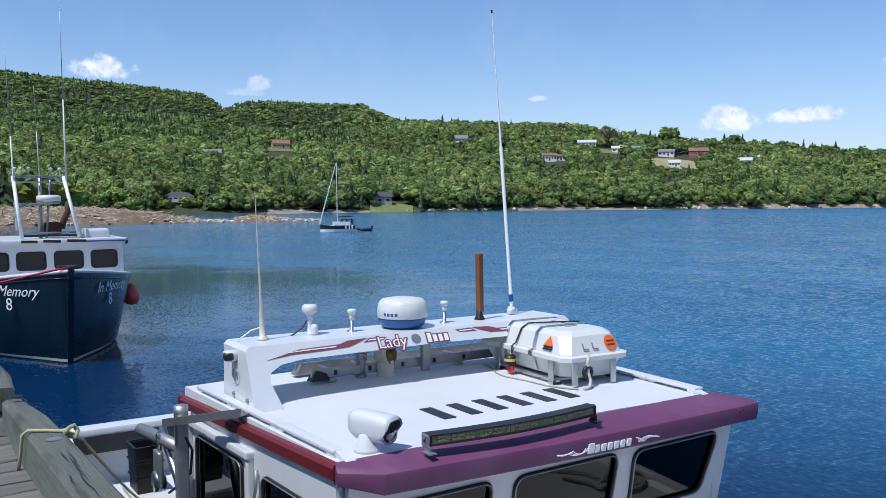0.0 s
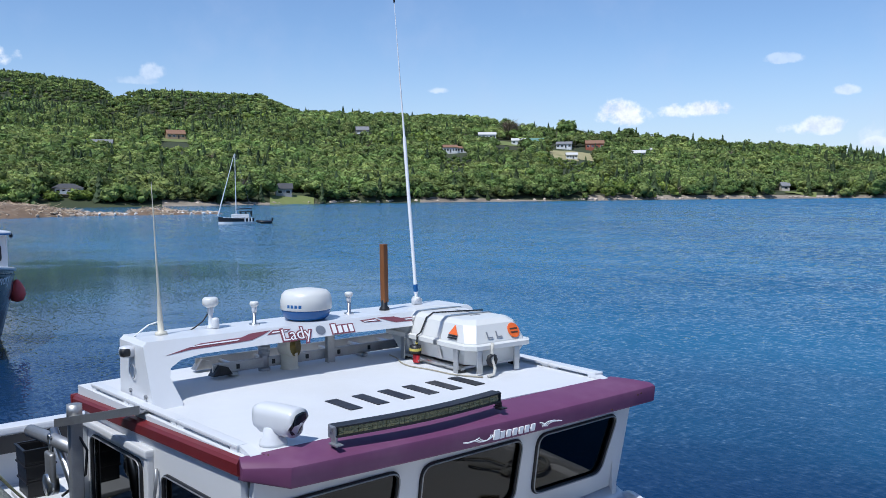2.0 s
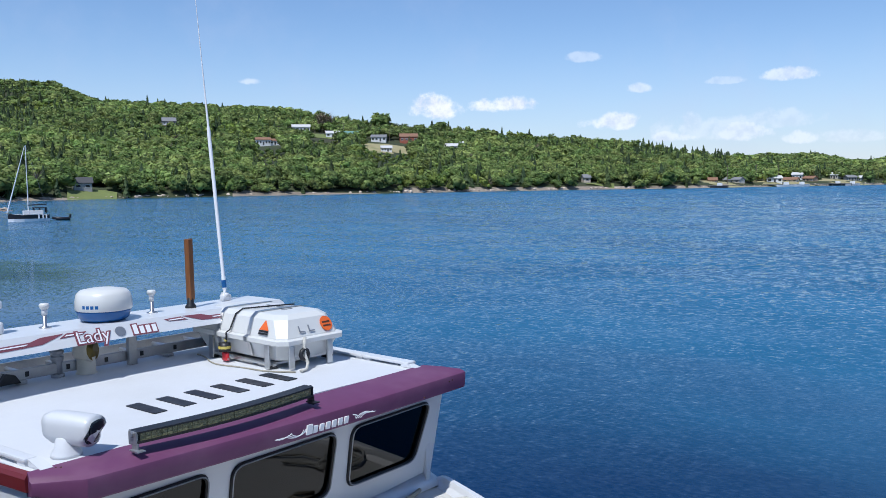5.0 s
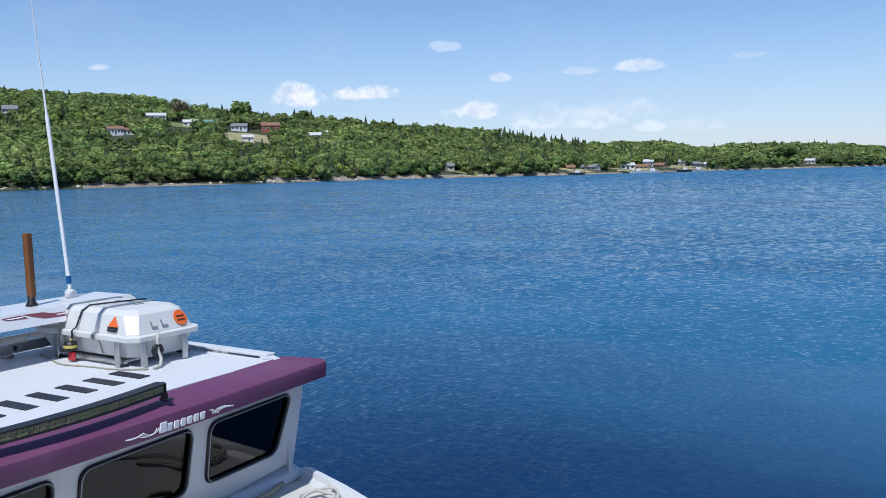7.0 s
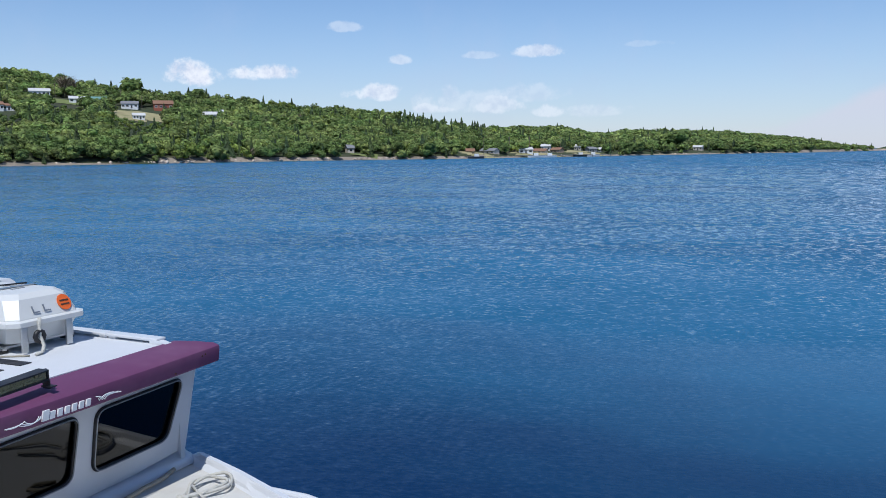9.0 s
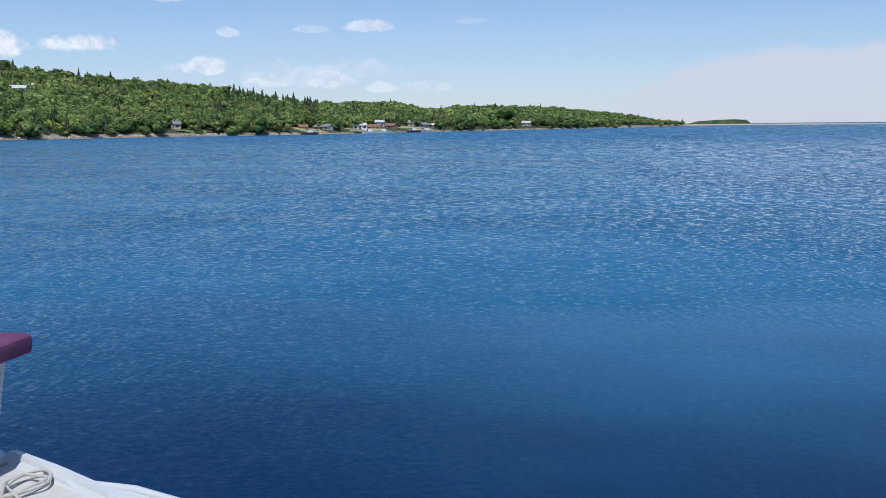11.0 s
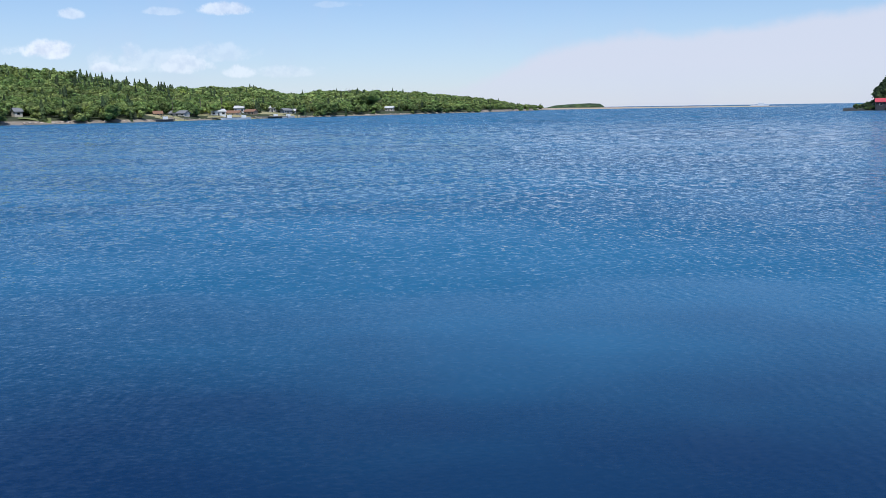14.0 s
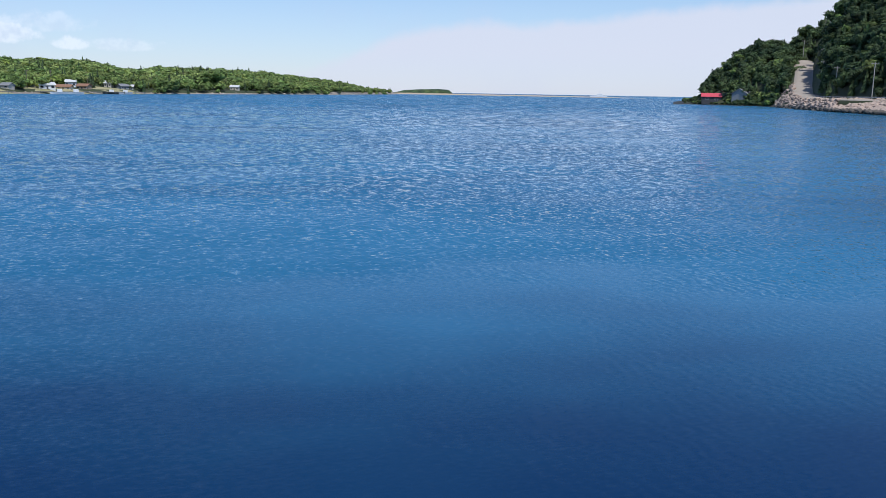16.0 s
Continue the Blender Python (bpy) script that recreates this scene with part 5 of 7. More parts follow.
part("hook", tube([(-2.06, 2.40, 2.52), (-2.06, 2.40, 2.58), (-2.06, 2.43, 2.62), (-2.06, 2.40, 2.65), (-2.06, 2.37, 2.62)], 0.012, 6), STEEL, davit, "", True)


def crate(c, m=BOAT):
    t = thing("bait_crate", m @ pose(*c) @ Matrix.Diagonal((0.78, 0.78, 0.72, 1)), "black plastic crate stacked by the hauler", "crate", "crates by the hauler")
    bm = bmesh.new()
    add_box(bm, (0, 0, 0.015), (0.28, 0.36, 0.03), 0.008)
    for x in (-0.15, 0.15):
        add_box(bm, (x * 0.87, 0, 0.10), (0.02, 0.36, 0.14), 0.006)
    for y in (-0.22, 0.22):
        add_box(bm, (0, y * 0.77, 0.10), (0.28, 0.02, 0.14), 0.006)
    part("body", bm, BLACK, t)
    bm = bmesh.new()
    for x in (-0.165, 0.165):
        add_box(bm, (x * 0.87, 0, 0.175), (0.03, 0.38, 0.02), 0.004)
    for y in (-0.235, 0.235):
        add_box(bm, (0, y * 0.77, 0.175), (0.30, 0.03, 0.02), 0.004)
    part("rim", bm, BLACK, t)
    return t


stand = part("side_shelf", box((-2.0, 2.85, 2.02), (0.36, 0.6, 0.04), 0.01), DECKWHITE, boat, "pale side shelf")
for k in range(3):
    crate((-2.02 - 0.008 * k, 2.95 - 0.006 * k, 2.04 + 0.135 * k))

# ---- life raft canister on its cradle ----
raft = thing("liferaft_canister", BOAT @ pose(1.13, 1.36, 2.965, 0, 0, -3.0) @ Matrix.Scale(1.055, 4), "white fibreglass life raft canister strapped in a steel cradle", "life raft")


def oblong(w, l, z, c=0.06):
    x, y = w / 2, l / 2
    return [(-x, -y + c, z), (-x + c, -y, z), (x - c, -y, z), (x, -y + c, z), (x, y - c, z), (x - c, y, z), (-x + c, y, z), (-x, y - c, z)]


part("lower_shell", loft([oblong(0.44, 0.86, 0.05, 0.05), oblong(0.50, 0.94, 0.065), oblong(0.58, 1.05, 0.19), oblong(0.58, 1.05, 0.20)]), RADWHITE, raft, "white lower shell")
part("upper_shell", loft([oblong(0.58, 1.05, 0.22), oblong(0.575, 1.04, 0.245), oblong(0.50, 0.93, 0.375, 0.07), oblong(0.42, 0.84, 0.408, 0.07), oblong(0.38, 0.80, 0.412, 0.07)]), RADWHITE, raft, "white ribbed upper shell")
part("flange", loft([oblong(0.60, 1.09, 0.188), oblong(0.635, 1.12, 0.195), oblong(0.635, 1.12, 0.228), oblong(0.60, 1.09, 0.236)]), RADWHITE, raft, "white joint flange")


def raft_wrap(y, off=0.004, tilt=0.0):
    pts = [(-0.27, 0.07), (-0.29 - off, 0.185), (-0.322 - off, 0.195), (-0.322 - off, 0.23), (-0.292 - off, 0.245), (-0.25 - off, 0.378), (-0.21, 0.412 + off), (0.0, 0.416 + off), (0.21, 0.412 + off), (0.25 + off, 0.378), (0.292 + off, 0.245), (0.322 + off, 0.23), (0.322 + off, 0.195), (0.27, 0.07)]
    return [(x, y + tilt * (z - 0.2), z) for x, z in pts]


for y in (-0.16, 0.20):
    rings = []
    for x, yy, z in raft_wrap(y, 0.006):
        rings.append([(x, yy - 0.018, z), (x, yy + 0.018, z), (x * 0.985, yy + 0.018, z - 0.004), (x * 0.985, yy - 0.018, z - 0.004)])
    part("strap", loft(rings), STEEL, raft, "grey steel band")
part("lashing", tube([(-0.335, 0.05, 0.13), (-0.335, 0.05, 0.24), (-0.30, 0.05, 0.26), (-0.258, 0.03, 0.385), (-0.20, 0.02, 0.422), (0.05, -0.06, 0.424), (0.2, -0.1, 0.422)], 0.007, 6), BLACK, raft, "dark lashing line", True)
rel = part("hydrostatic_release", spin([(0.02, 0), (0.045, 0.004), (0.045, 0.022), (0.047, 0.024), (0.047, 0.05), (0.045, 0.052), (0.045, 0.07), (0.02, 0.075)], 16, (-0.345, 0.06, 0.085)), BLACK, raft, "black and yellow hydrostatic release", True)
part("band", spin([(0.0485, 0.026), (0.0485, 0.048)], 16, (-0.345, 0.06, 0.085)), YELLOW, rel, "pale yellow band")
part("shackle", box((-0.345, 0.05, 0.045), (0.03, 0.06, 0.07), 0.01), REDPLASTIC, raft, "red plastic weak link", True)
part("shackle", tube([(-0.345, 0.04, 0.01), (-0.345, 0.02, 0.03), (-0.345, 0.05, 0.05), (-0.345, 0.08, 0.03), (-0.345, 0.06, 0.01)], 0.007, 6), STEEL, raft, "", True)
part("thimble", tube([(-0.34, 0.05, 0.165), (-0.34, 0.075, 0.19), (-0.34, 0.05, 0.23), (-0.34, 0.025, 0.19)], 0.007, 6, True), YELLOW, raft, "yellow rope eye", True)
# cradle
for x in (-0.27, 0.27):
    for y in (-0.38, 0.28):
        part("cradle_leg", box((x * 1.12, y, 0.10), (0.016, 0.05, 0.20), 0.005), STEEL, raft, "upright steel cradle bar")
        part("cradle_foot", box((x, y, 0.012), (0.07, 0.06, 0.024), 0.004), BLACK, raft)
for y in (-0.38, 0.28):
    part("cradle_bar", box((0, y, 0.035), (0.60, 0.04, 0.022), 0.004), STEEL, raft)
for x in (-0.27, 0.27):
    part("cradle_bar", box((x, -0.05, 0.032), (0.035, 0.74, 0.022), 0.004), STEEL, raft)
part("cradle_leg", box((0.14, -0.545, 0.10), (0.05, 0.016, 0.20), 0.005), STEEL, raft, "upright steel end bar")
part("cradle_leg", box((-0.22, -0.545, 0.10), (0.05, 0.016, 0.18), 0.005), STEEL, raft, "upright steel end bar")
# labels on the shells
def end_face(x, z):
    t = (z - 0.245) / 0.13
    return Vector((x, -0.524 + 0.058 * t - 0.006, z))


part("round_label", loft([[end_face(0.155 + r * math.cos(k * math.tau / 20), 0.312 + r * math.sin(k * math.tau / 20)) - Vector((0, d, 0)) for k in range(20)] for r, d in ((0.056, -0.004), (0.056, 0.0), (0.01, 0.001))]), ORANGE, raft, "round orange service label")
for z in (0.325, 0.298):
    part("label_bar", box(end_face(0.155, z) - Vector((0, 0.002, 0)), (0.07, 0.003, 0.012), 0, (-24, 0, 0)), RUST, raft, "dark print bar")
for x in (-0.02, -0.11):
    part("label_bar", box(end_face(x, 0.30) - Vector((0, 0.0, 0)), (0.01, 0.003, 0.05), 0, (-24, 0, 0)), GALV, raft, "pale grey moulded mark")
    part("label_bar", box(end_face(x + 0.025, 0.278) - Vector((0, 0.0, 0)), (0.045, 0.003, 0.01), 0, (-24, 0, 0)), GALV, raft, "pale grey moulded mark")


def side_face(y, z):
    t = (z - 0.245) / 0.13
    return Vector((-0.292 + 0.040 * t - 0.006, y, z))


bm = bmesh.new()
tri = [side_face(y, z) for y, z in ((-0.37, 0.295), (-0.27, 0.295), (-0.32, 0.37))]
a, b = [bm.verts.new(p) for p in tri], [bm.verts.new(p + Vector((0.004, 0, 0))) for p in tri]
bm.faces.new(a)
bm.faces.new(b[::-1])
for k in range(3):
    bm.faces.new((a[k], a[(k + 1) % 3], b[(k + 1) % 3], b[k]))
part("warning_triangle", bm, ORANGE, raft, "orange red warning triangle")
for z in (0.286, 0.268):
    part("label_bar", box(side_face(-0.32, z), (0.004, 0.10, 0.014), 0, (0, 17, 0)), BLACK, raft, "black print bar")
for x, y, w, l in ((0.02, -0.22, 0.10, 0.02), (-0.05, -0.12, 0.16, 0.02), (0.08, -0.02, 0.02, 0.2)):
    part("label_bar", box((x, y, 0.4135), (w, l, 0.003)), GALV, raft, "faded grey moulded lettering bar")
part("painter_knot", tube([(-0.13 + 0.035 * math.cos(k * 0.785), -0.578, 0.115 + 0.04 * math.sin(k * 0.785)) for k in range(8)], 0.016, 8, True), BLACK, raft, "black line knot", True)
part("painter_line", tube([(-0.12, -0.575, 0.25), (-0.13, -0.58, 0.19), (-0.13, -0.58, 0.12), (-0.12, -0.60, 0.05), (-0.16, -0.63, 0.012), (-0.22, -0.64, 0.01)], 0.012, 8), ROPEWHITE, raft, "white painter line", True)
line = []
for k in range(40):
    a = k / 39
    line.append((-0.30 - 0.16 * math.sin(a * math.pi) + 0.02 * math.sin(a * 13) + (0.1 if a > 0.9 else 0) * 0, 0.62 - a * 1.28, 0.008))
solo("slack_line", tube(line, 0.007, 6), ROPEGREY, "thin grey line lying slack on the roof", "rope", smooth=True, m=BOAT @ pose(1.10, 1.29, 2.962))

for o in raft.children_recursive:
    for v in o.data.vertices:
        v.co.x, v.co.y = v.co.x * 1.06, v.co.y * 1.14

# ---- ladder lying on the roof ----
ladder = thing("aluminium_ladder", BOAT @ pose(0, 0, 0), "weathered aluminium ladder lying flat behind the arch", "ladder")
for v in (2.06, 2.40):
    part("stile", box((0.62, v, 3.04), (3.0, 0.028, 0.085), 0.006), ALU, ladder)
    bm = slab([(-0.90, 2.985), (-0.72, 2.985), (-0.76, 3.05), (-0.84, 3.075)], 1, v - 0.05, v + 0.05, 0.006)
    part("foot", bm, ALU if v > 2.2 else BLACK, ladder, "swivelling ladder foot with tread")
for k in range(9):
    u = -0.66 + k * 0.33
    part("rung", rod((u, 2.05, 3.04), (u, 2.41, 3.04), 0.017, seg=10), STEEL, ladder)
    bm = box((u, 2.043, 3.04), (0.03, 0.006, 0.04), 0.002)
    part("rung_plug", bm, BLACK, ladder)
for u in (-0.7, 0.6, 1.9):
    part("rest_block", box((u, 2.23, 2.985), (0.06, 0.42, 0.03), 0.005), ALU, ladder)

# ---- ropes on the foredeck ----
def tangle(cx, cy, z, wire):
    """A rope thrown down in loose bights, with a tail."""
    pts = []
    for k in range(150):
        a = k / 150 * math.tau
        pts.append((cx + 0.27 * math.sin(2 * a) + 0.10 * math.sin(3 * a + 1.0) + 0.03 * math.sin(8 * a), cy + 0.11 * math.sin(3 * a + 0.7) + 0.06 * math.cos(4 * a + 0.4), z + wire * (1.0 + 0.8 * (0.5 + 0.5 * math.sin(11 * a)))))
    pts += [(cx - 0.1 - 0.05 * k, cy - 0.16 - 0.02 * k, z + wire) for k in range(1, 12)]
    return tube(pts, wire, 7)


solo("mooring_rope", tangle(1.22, -0.56, 1.935, 0.013), ROPEWHITE, "worn cream rope thrown down in loose bights on the foredeck", "rope", smooth=True, m=BOAT)
solo("mooring_rope", tube([(1.55, -0.03, 1.925), (1.35, -0.10, 1.935), (1.1, -0.12, 1.945), (0.82, -0.16, 1.95), (0.60, -0.22, 1.96), (0.54, -0.28, 1.96), (0.62, -0.30, 1.96), (0.75, -0.24, 1.955)], 0.018, 8), ROPEGREY, "thick grey rope end with a spliced eye on the foredeck", "rope", smooth=True, m=BOAT)


# ---- wharf ----
WHARF = pose(-1.29, 3.43, 0, 0, 0, 34.6)


def timber(y0, y1, seed, top=3.30):
    rr = random.Random(seed)
    rings = []
    for k in range(13):
        t = k / 12
        y = y0 + (y1 - y0) * t
        inset = 0.03 if k in (0, 12) else 0.0
        j = [rr.uniform(-0.006, 0.006) for _ in range(8)]
        a, b, c, d, e = -0.165 + inset, 0.012 - inset, top - 0.21 + inset, top - inset, 0.022
        rings.append([(a + j[0], y, c), (b + j[1], y, c), (b + j[2], y, d - e), (b - e + j[3], y, d + j[4]), (a + e, y, d + j[5]), (a + j[6], y, d - e)])
    return loft(rings)


cap_beam = solo("bull_rail", timber(-6.0, 2.36, 2), TIMBER, "weathered grey-green timber rail along the wharf edge", "timber rail", "wharf rails", m=WHARF)
solo("bull_rail", timber(2.72, 7.6, 5), TIMBER, "weathered grey-green timber rail along the wharf edge", "timber rail", "wharf rails", m=WHARF)
rr = random.Random(11)
for k in range(16):
    y, x, ln = rr.uniform(-1.2, 2.1), rr.uniform(-0.14, -0.02), rr.uniform(0.12, 0.5)
    pts = [(x + rr.uniform(-0.006, 0.006), y + ln * t / 6, 3.299) for t in range(7)]
    bm = bmesh.new()
    lo, hi = [], []
    for t, (px, py, pz) in enumerate(pts):
        w = 0.0035 * math.sin(math.pi * (t + 0.15) / 6.3) + 0.0006
        lo.append(bm.verts.new((px - w, py, pz + 0.0035)))
        hi.append(bm.verts.new((px + w, py, pz + 0.0035)))
    for t in range(6):
        bm.faces.new((lo[t], hi[t], hi[t + 1], lo[t + 1]))
    c = part("crack", bm, BLACK, cap_beam, "dark drying crack in the timber")
bm = spin([(0.04, 0), (0.04, 0.004), (0.0, 0.005)], 14, (-0.07, 1.09, 3.302))
solo("survey_disc", bm, GALV, "small pale metal disc nailed on the timber rail", "metal disc", m=WHARF)
bm = spin([(0.028, 0), (0.028, 0.006), (0.0, 0.007)], 10, (-0.07, 2.25, 3.302))
solo("bolt_head", bm, BLACK, "dark bolt head sunk in the timber rail", "bolt", m=WHARF)
for y0 in (-5.0, -2.5, 0.0, 2.42, 5.0):
    solo("spacer_block", box((-0.075, y0, 3.068), (0.2, 0.3, 0.04), 0.01), TIMBER, "timber block under the rail", "timber block", "rail blocks", m=WHARF)
wharf = thing("wharf", WHARF, "old timber wharf with grey plank deck on piles", "wharf", kind="structure")
for k in range(8):
    for x in (-0.25, -3.2, -6.2):
        part("pile", rod((x, -7.0 + k * 2.2, -2), (x, -7.0 + k * 2.2, 2.76), 0.15, 0.14, 10), TIMBER, wharf)
for x in (-0.2, -2.2, -4.2, -6.2):
    part("stringer", box((x, 0.7, 2.89), (0.25, 17.0, 0.25), 0.01), TIMBER, wharf)
part("fender_face", box((0.03, 0.7, 2.45), (0.10, 17.0, 0.9), 0.02), TIMBER, wharf, "vertical timber facing of the wharf")
shared = []
for q in range(3):
    rr = random.Random(q)
    b = box((-3.3, 0, 3.05), (6.6, 0.185, 0.06), 0.006, (0, 0, 0), 1)
    for v in b.verts:
        v.co.z += rr.uniform(-0.004, 0.004)
    shared.append(link_mesh("plank", b, PLANK))
for k in range(84):
    p = part("plank", shared[k % 3], PLANK, wharf)
    p.location = (random.uniform(-0.02, 0.02), -7.6 + k * 0.198, random.uniform(-0.006, 0.006))

# mooring line over the rail down to the boat
loop = [(-0.19, 1.42, 3.085), (-0.185, 1.38, 3.16), (-0.18, 1.33, 3.285), (-0.155, 1.31, 3.312), (-0.08, 1.26, 3.312), (0.0, 1.19, 3.312), (0.035, 1.16, 3.296), (0.08, 1.16, 3.26)]
to_boat = WHARF.inverted() @ (BOAT @ Vector((-1.86, 3.2, 1.72)))
a = Vector(loop[-1])
for k in range(1, 9):
    t = k / 8
    p = a.lerp(to_boat, t)
    loop.append((p.x, p.y, p.z - 0.05 * math.sin(t * math.pi)))
solo("mooring_line", tube(loop, 0.009, 7), ROPEYELLOW, "yellow-green rope looped over the timber rail to the boat", "rope", smooth=True, m=WHARF)
knot = [(0.03 + 0.03 * math.cos(k * 1.05), 1.17 + 0.02 * math.sin(k * 2.1), 3.31 + 0.03 * math.sin(k * 1.05)) for k in range(7)]
solo("rope_knot", tube(knot, 0.012, 7), ROPEYELLOW, "hitch in the yellow-green mooring rope", "rope", smooth=True, m=WHARF)

# ---- the dark blue boat ahead ----
BOAT2 = pose(-10.4, 23.8, 0, 0, 0, 33.0)
b2 = thing("fishing_boat", BOAT2, "dark teal-blue fishing boat with white cabin, moored bow-on", "boat")


def bow_ring(v, half, sheer, low):
    return [(-half, v, sheer), (-half * 0.97, v + 0.02, sheer * 0.72), (-half * low, v + 0.12 * (1 - min(v, 3) / 3), 0.12), (-half * low * 0.98, v + 0.15, 0.04), (-half * low * 0.9, v + 0.15, -0.4)]


SEC = [(-0.42, 0.06, 2.55, 0.6), (0.0, 0.45, 2.50, 0.42), (0.8, 1.14, 2.40, 0.60), (1.6, 1.72, 2.29, 0.70), (2.4, 2.14, 2.20, 0.77), (3.4, 2.44, 2.10, 0.82), (4.6, 2.56, 2.0, 0.86), (8.0, 2.52, 1.75, 0.9), (12.0, 2.3, 1.6, 0.9)]
STEM = [(0.0, -0.46, 2.56), (0.0, -0.34, 1.8), (0.0, -0.06, 0.12), (0.0, -0.04, 0.04), (0.0, 0.10, -0.4)]
for mirror, lab in ((1, "dark teal-blue glossy topsides"), (-1, "dark teal-blue glossy topsides")):
    rows = [[(x * 1.0, y, z) for x, y, z in STEM]] + [[(x * mirror, y, z) for x, y, z in bow_ring(*s)] for s in SEC[1:]]
    bm = bmesh.new()
    g = [[bm.verts.new(p) for p in r] for r in rows]
    for a, b in zip(g, g[1:]):
        for k in range(4):
            f = bm.faces.new((a[k], a[k + 1], b[k + 1], b[k]))
            f.material_index = {2: 1, 3: 2}.get(k, 0)
    part("topside", bm, [GREEN_HULL, CREAM, BOTTOM], b2, lab, True)
    pts = [(0.0, -0.48, 2.60)] + [(-s[1] * mirror, s[0], s[2] + 0.04) for s in SEC[1:]]
    part("toe_rail", tube(pts, 0.055, 8), WHITE, b2, "white capped sheer rail", True)
    pts = [(0.0, -0.47, 2.40)] + [(-s[1] * mirror * 0.995, s[0], s[2] - 0.12) for s in SEC[1:]]
    part("rubbing_strake", tube(pts, 0.03, 6), GREEN_HULL, b2, "dark blue rubbing strake", True)
part("stem_post", slab([(-0.58, 2.72), (-0.36, 2.72), (-0.22, 2.2), (-0.02, 0.0), (-0.10, 0.0), (-0.44, 1.8), (-0.56, 2.4)], 0, -0.075, 0.075, 0.01), GREEN_HULL, b2, "dark teal stem post")
rows = [[(-s[1] * 0.97, s[0], s[2] - 0.02), (0, s[0], s[2] + 0.06), (s[1] * 0.97, s[0], s[2] - 0.02)] for s in SEC]
part("foredeck", loft(rows, closed=False), DECKWHITE, b2, "pale foredeck", True)
part("bow_roller", box((0, 0.0, 2.66), (0.5, 0.35, 0.14), 0.03), BLACK, b2, "dark bow fitting")
C2 = 0.15
WIN2 = [(-2.42, -1.0 - 0.75, -2.2, -1.92), (-1.75, -0.90, -1.66, -1.02), (-0.90, 0.17, -0.78, 0.04), (0.17, 1.27, 0.31, 1.15), (1.27, 2.40, 1.41, 2.20)]
for c0, c1, h0, h1 in WIN2:
    def q(u, z):
        return (u, 4.0 + (z - 2.0) * 0.10, z)
    hole = [q(h0, 2.36), q(h1, 2.36), q(h1, 2.90), q(h0, 2.90)]
    part("cabin_front", holed_panel([q(c0, 1.95), q(c1, 1.95), q(c1, 3.2), q(c0, 3.2)], hole, 0.12, (0, 0.06, 0)), WHITE, b2, "white cabin front")
    w = part("front_window", tube([Vector(p) + Vector((0, -0.005, 0)) for p in rounded([Vector(p) for p in hole], 0.12)], 0.028, 6, True), BLACK, b2, "black window gasket", True)
    bm = bmesh.new()
    bm.faces.new([bm.verts.new(p + Vector((0, 0.02, 0))) for p in rounded([Vector(p) for p in hole], 0.12)])
    pn = part("pane", bm, GLASS, w)
    pn.visible_shadow = False
for side in (-1, 1):
    part("cabin_side", box((side * 2.38 + C2 * 0, 5.8, 2.6), (0.06, 3.5, 1.3), 0.02), WHITE, b2)
part("cabin_back", box((0, 7.5, 2.5), (4.7, 0.06, 1.4)), WHITE, b2)
part("cabin_inside", box((0, 5.2, 2.25), (4.4, 0.5, 0.5), 0.05), DECKWHITE, b2, "pale console behind the windows")
part("cabin_roof", box((0, 5.75, 3.25), (4.95, 3.9, 0.13), 0.05), WHITE, b2, "white cabin roof")
part("roof_line", box((1.75, 3.79, 3.225), (1.36, 0.02, 0.05), 0.005), RADBLUE, b2, "dark blue line on the roof edge")
for k, (u, w) in enumerate(((-0.45, 0.5), (0.2, 0.55), (0.92, 0.6))):
    part("name_bar", box((u, 3.775, 3.25), (w * 0.92, 0.06, 0.085), 0.0, (0, 2, 0)), DECAL, b2, "dark lettering bar on the roof edge")
part("roof_rack", box((0.25, 4.1, 3.42), (1.75, 0.10, 0.07), 0.02), BLACK, b2, "dark roof rail")
part("roof_rack", box((0.25, 4.5, 3.5), (1.6, 0.06, 0.05), 0.02), GALV, b2, "grey roof rail")
for p0, p1, r in (((-0.62, 4.0, 3.3), (-0.76, 4.6, 5.3), 0.055), ((1.05, 4.0, 3.35), (0.72, 4.6, 5.3), 0.055), ((0.05, 5.0, 3.3), (0.05, 4.8, 5.3), 0.06), ((0.22, 5.0, 3.3), (0.35, 4.8, 5.2), 0.035)):
    part("mast_leg", rod(p0, p1, r), LETTER if r > 0.052 and p0[0] != 0.05 else GALV, b2, "white mast leg" if p0[0] != 0.05 else "grey mast pole", True)
part("mast_crossbar", box((0.0, 4.65, 5.30), (1.62, 0.12, 0.09), 0.02), GALV, b2, "grey mast crossbar")
part("mast_crossbar", box((0.0, 4.65, 5.12), (1.45, 0.05, 0.05), 0.01), STEEL, b2)
part("mast_crossbar", box((-0.35, 4.7, 4.42), (0.8, 0.2, 0.07), 0.02), GALV, b2, "radar shelf")
rd = part("radome", spin([(0.25, 0), (0.34, 0.02), (0.36, 0.09)], 24, (0.25, 4.55, 4.42)), GALV, b2, "white radar dome", True)
part("dome", spin([(0.365, 0.09), (0.37, 0.2), (0.34, 0.27), (0.2, 0.29), (0, 0.295)], 24, (0.25, 4.55, 4.42)), RADWHITE, rd, "", True)
for u in (-0.7, -0.5, -0.3, 0.35, 0.62):
    part("antenna_cap", spin([(0.02, 0), (0.02, 0.15), (0.06, 0.18), (0.06, 0.25), (0, 0.27)], 10, (u, 4.65, 5.33)), RADWHITE, b2, "small white antenna", True)
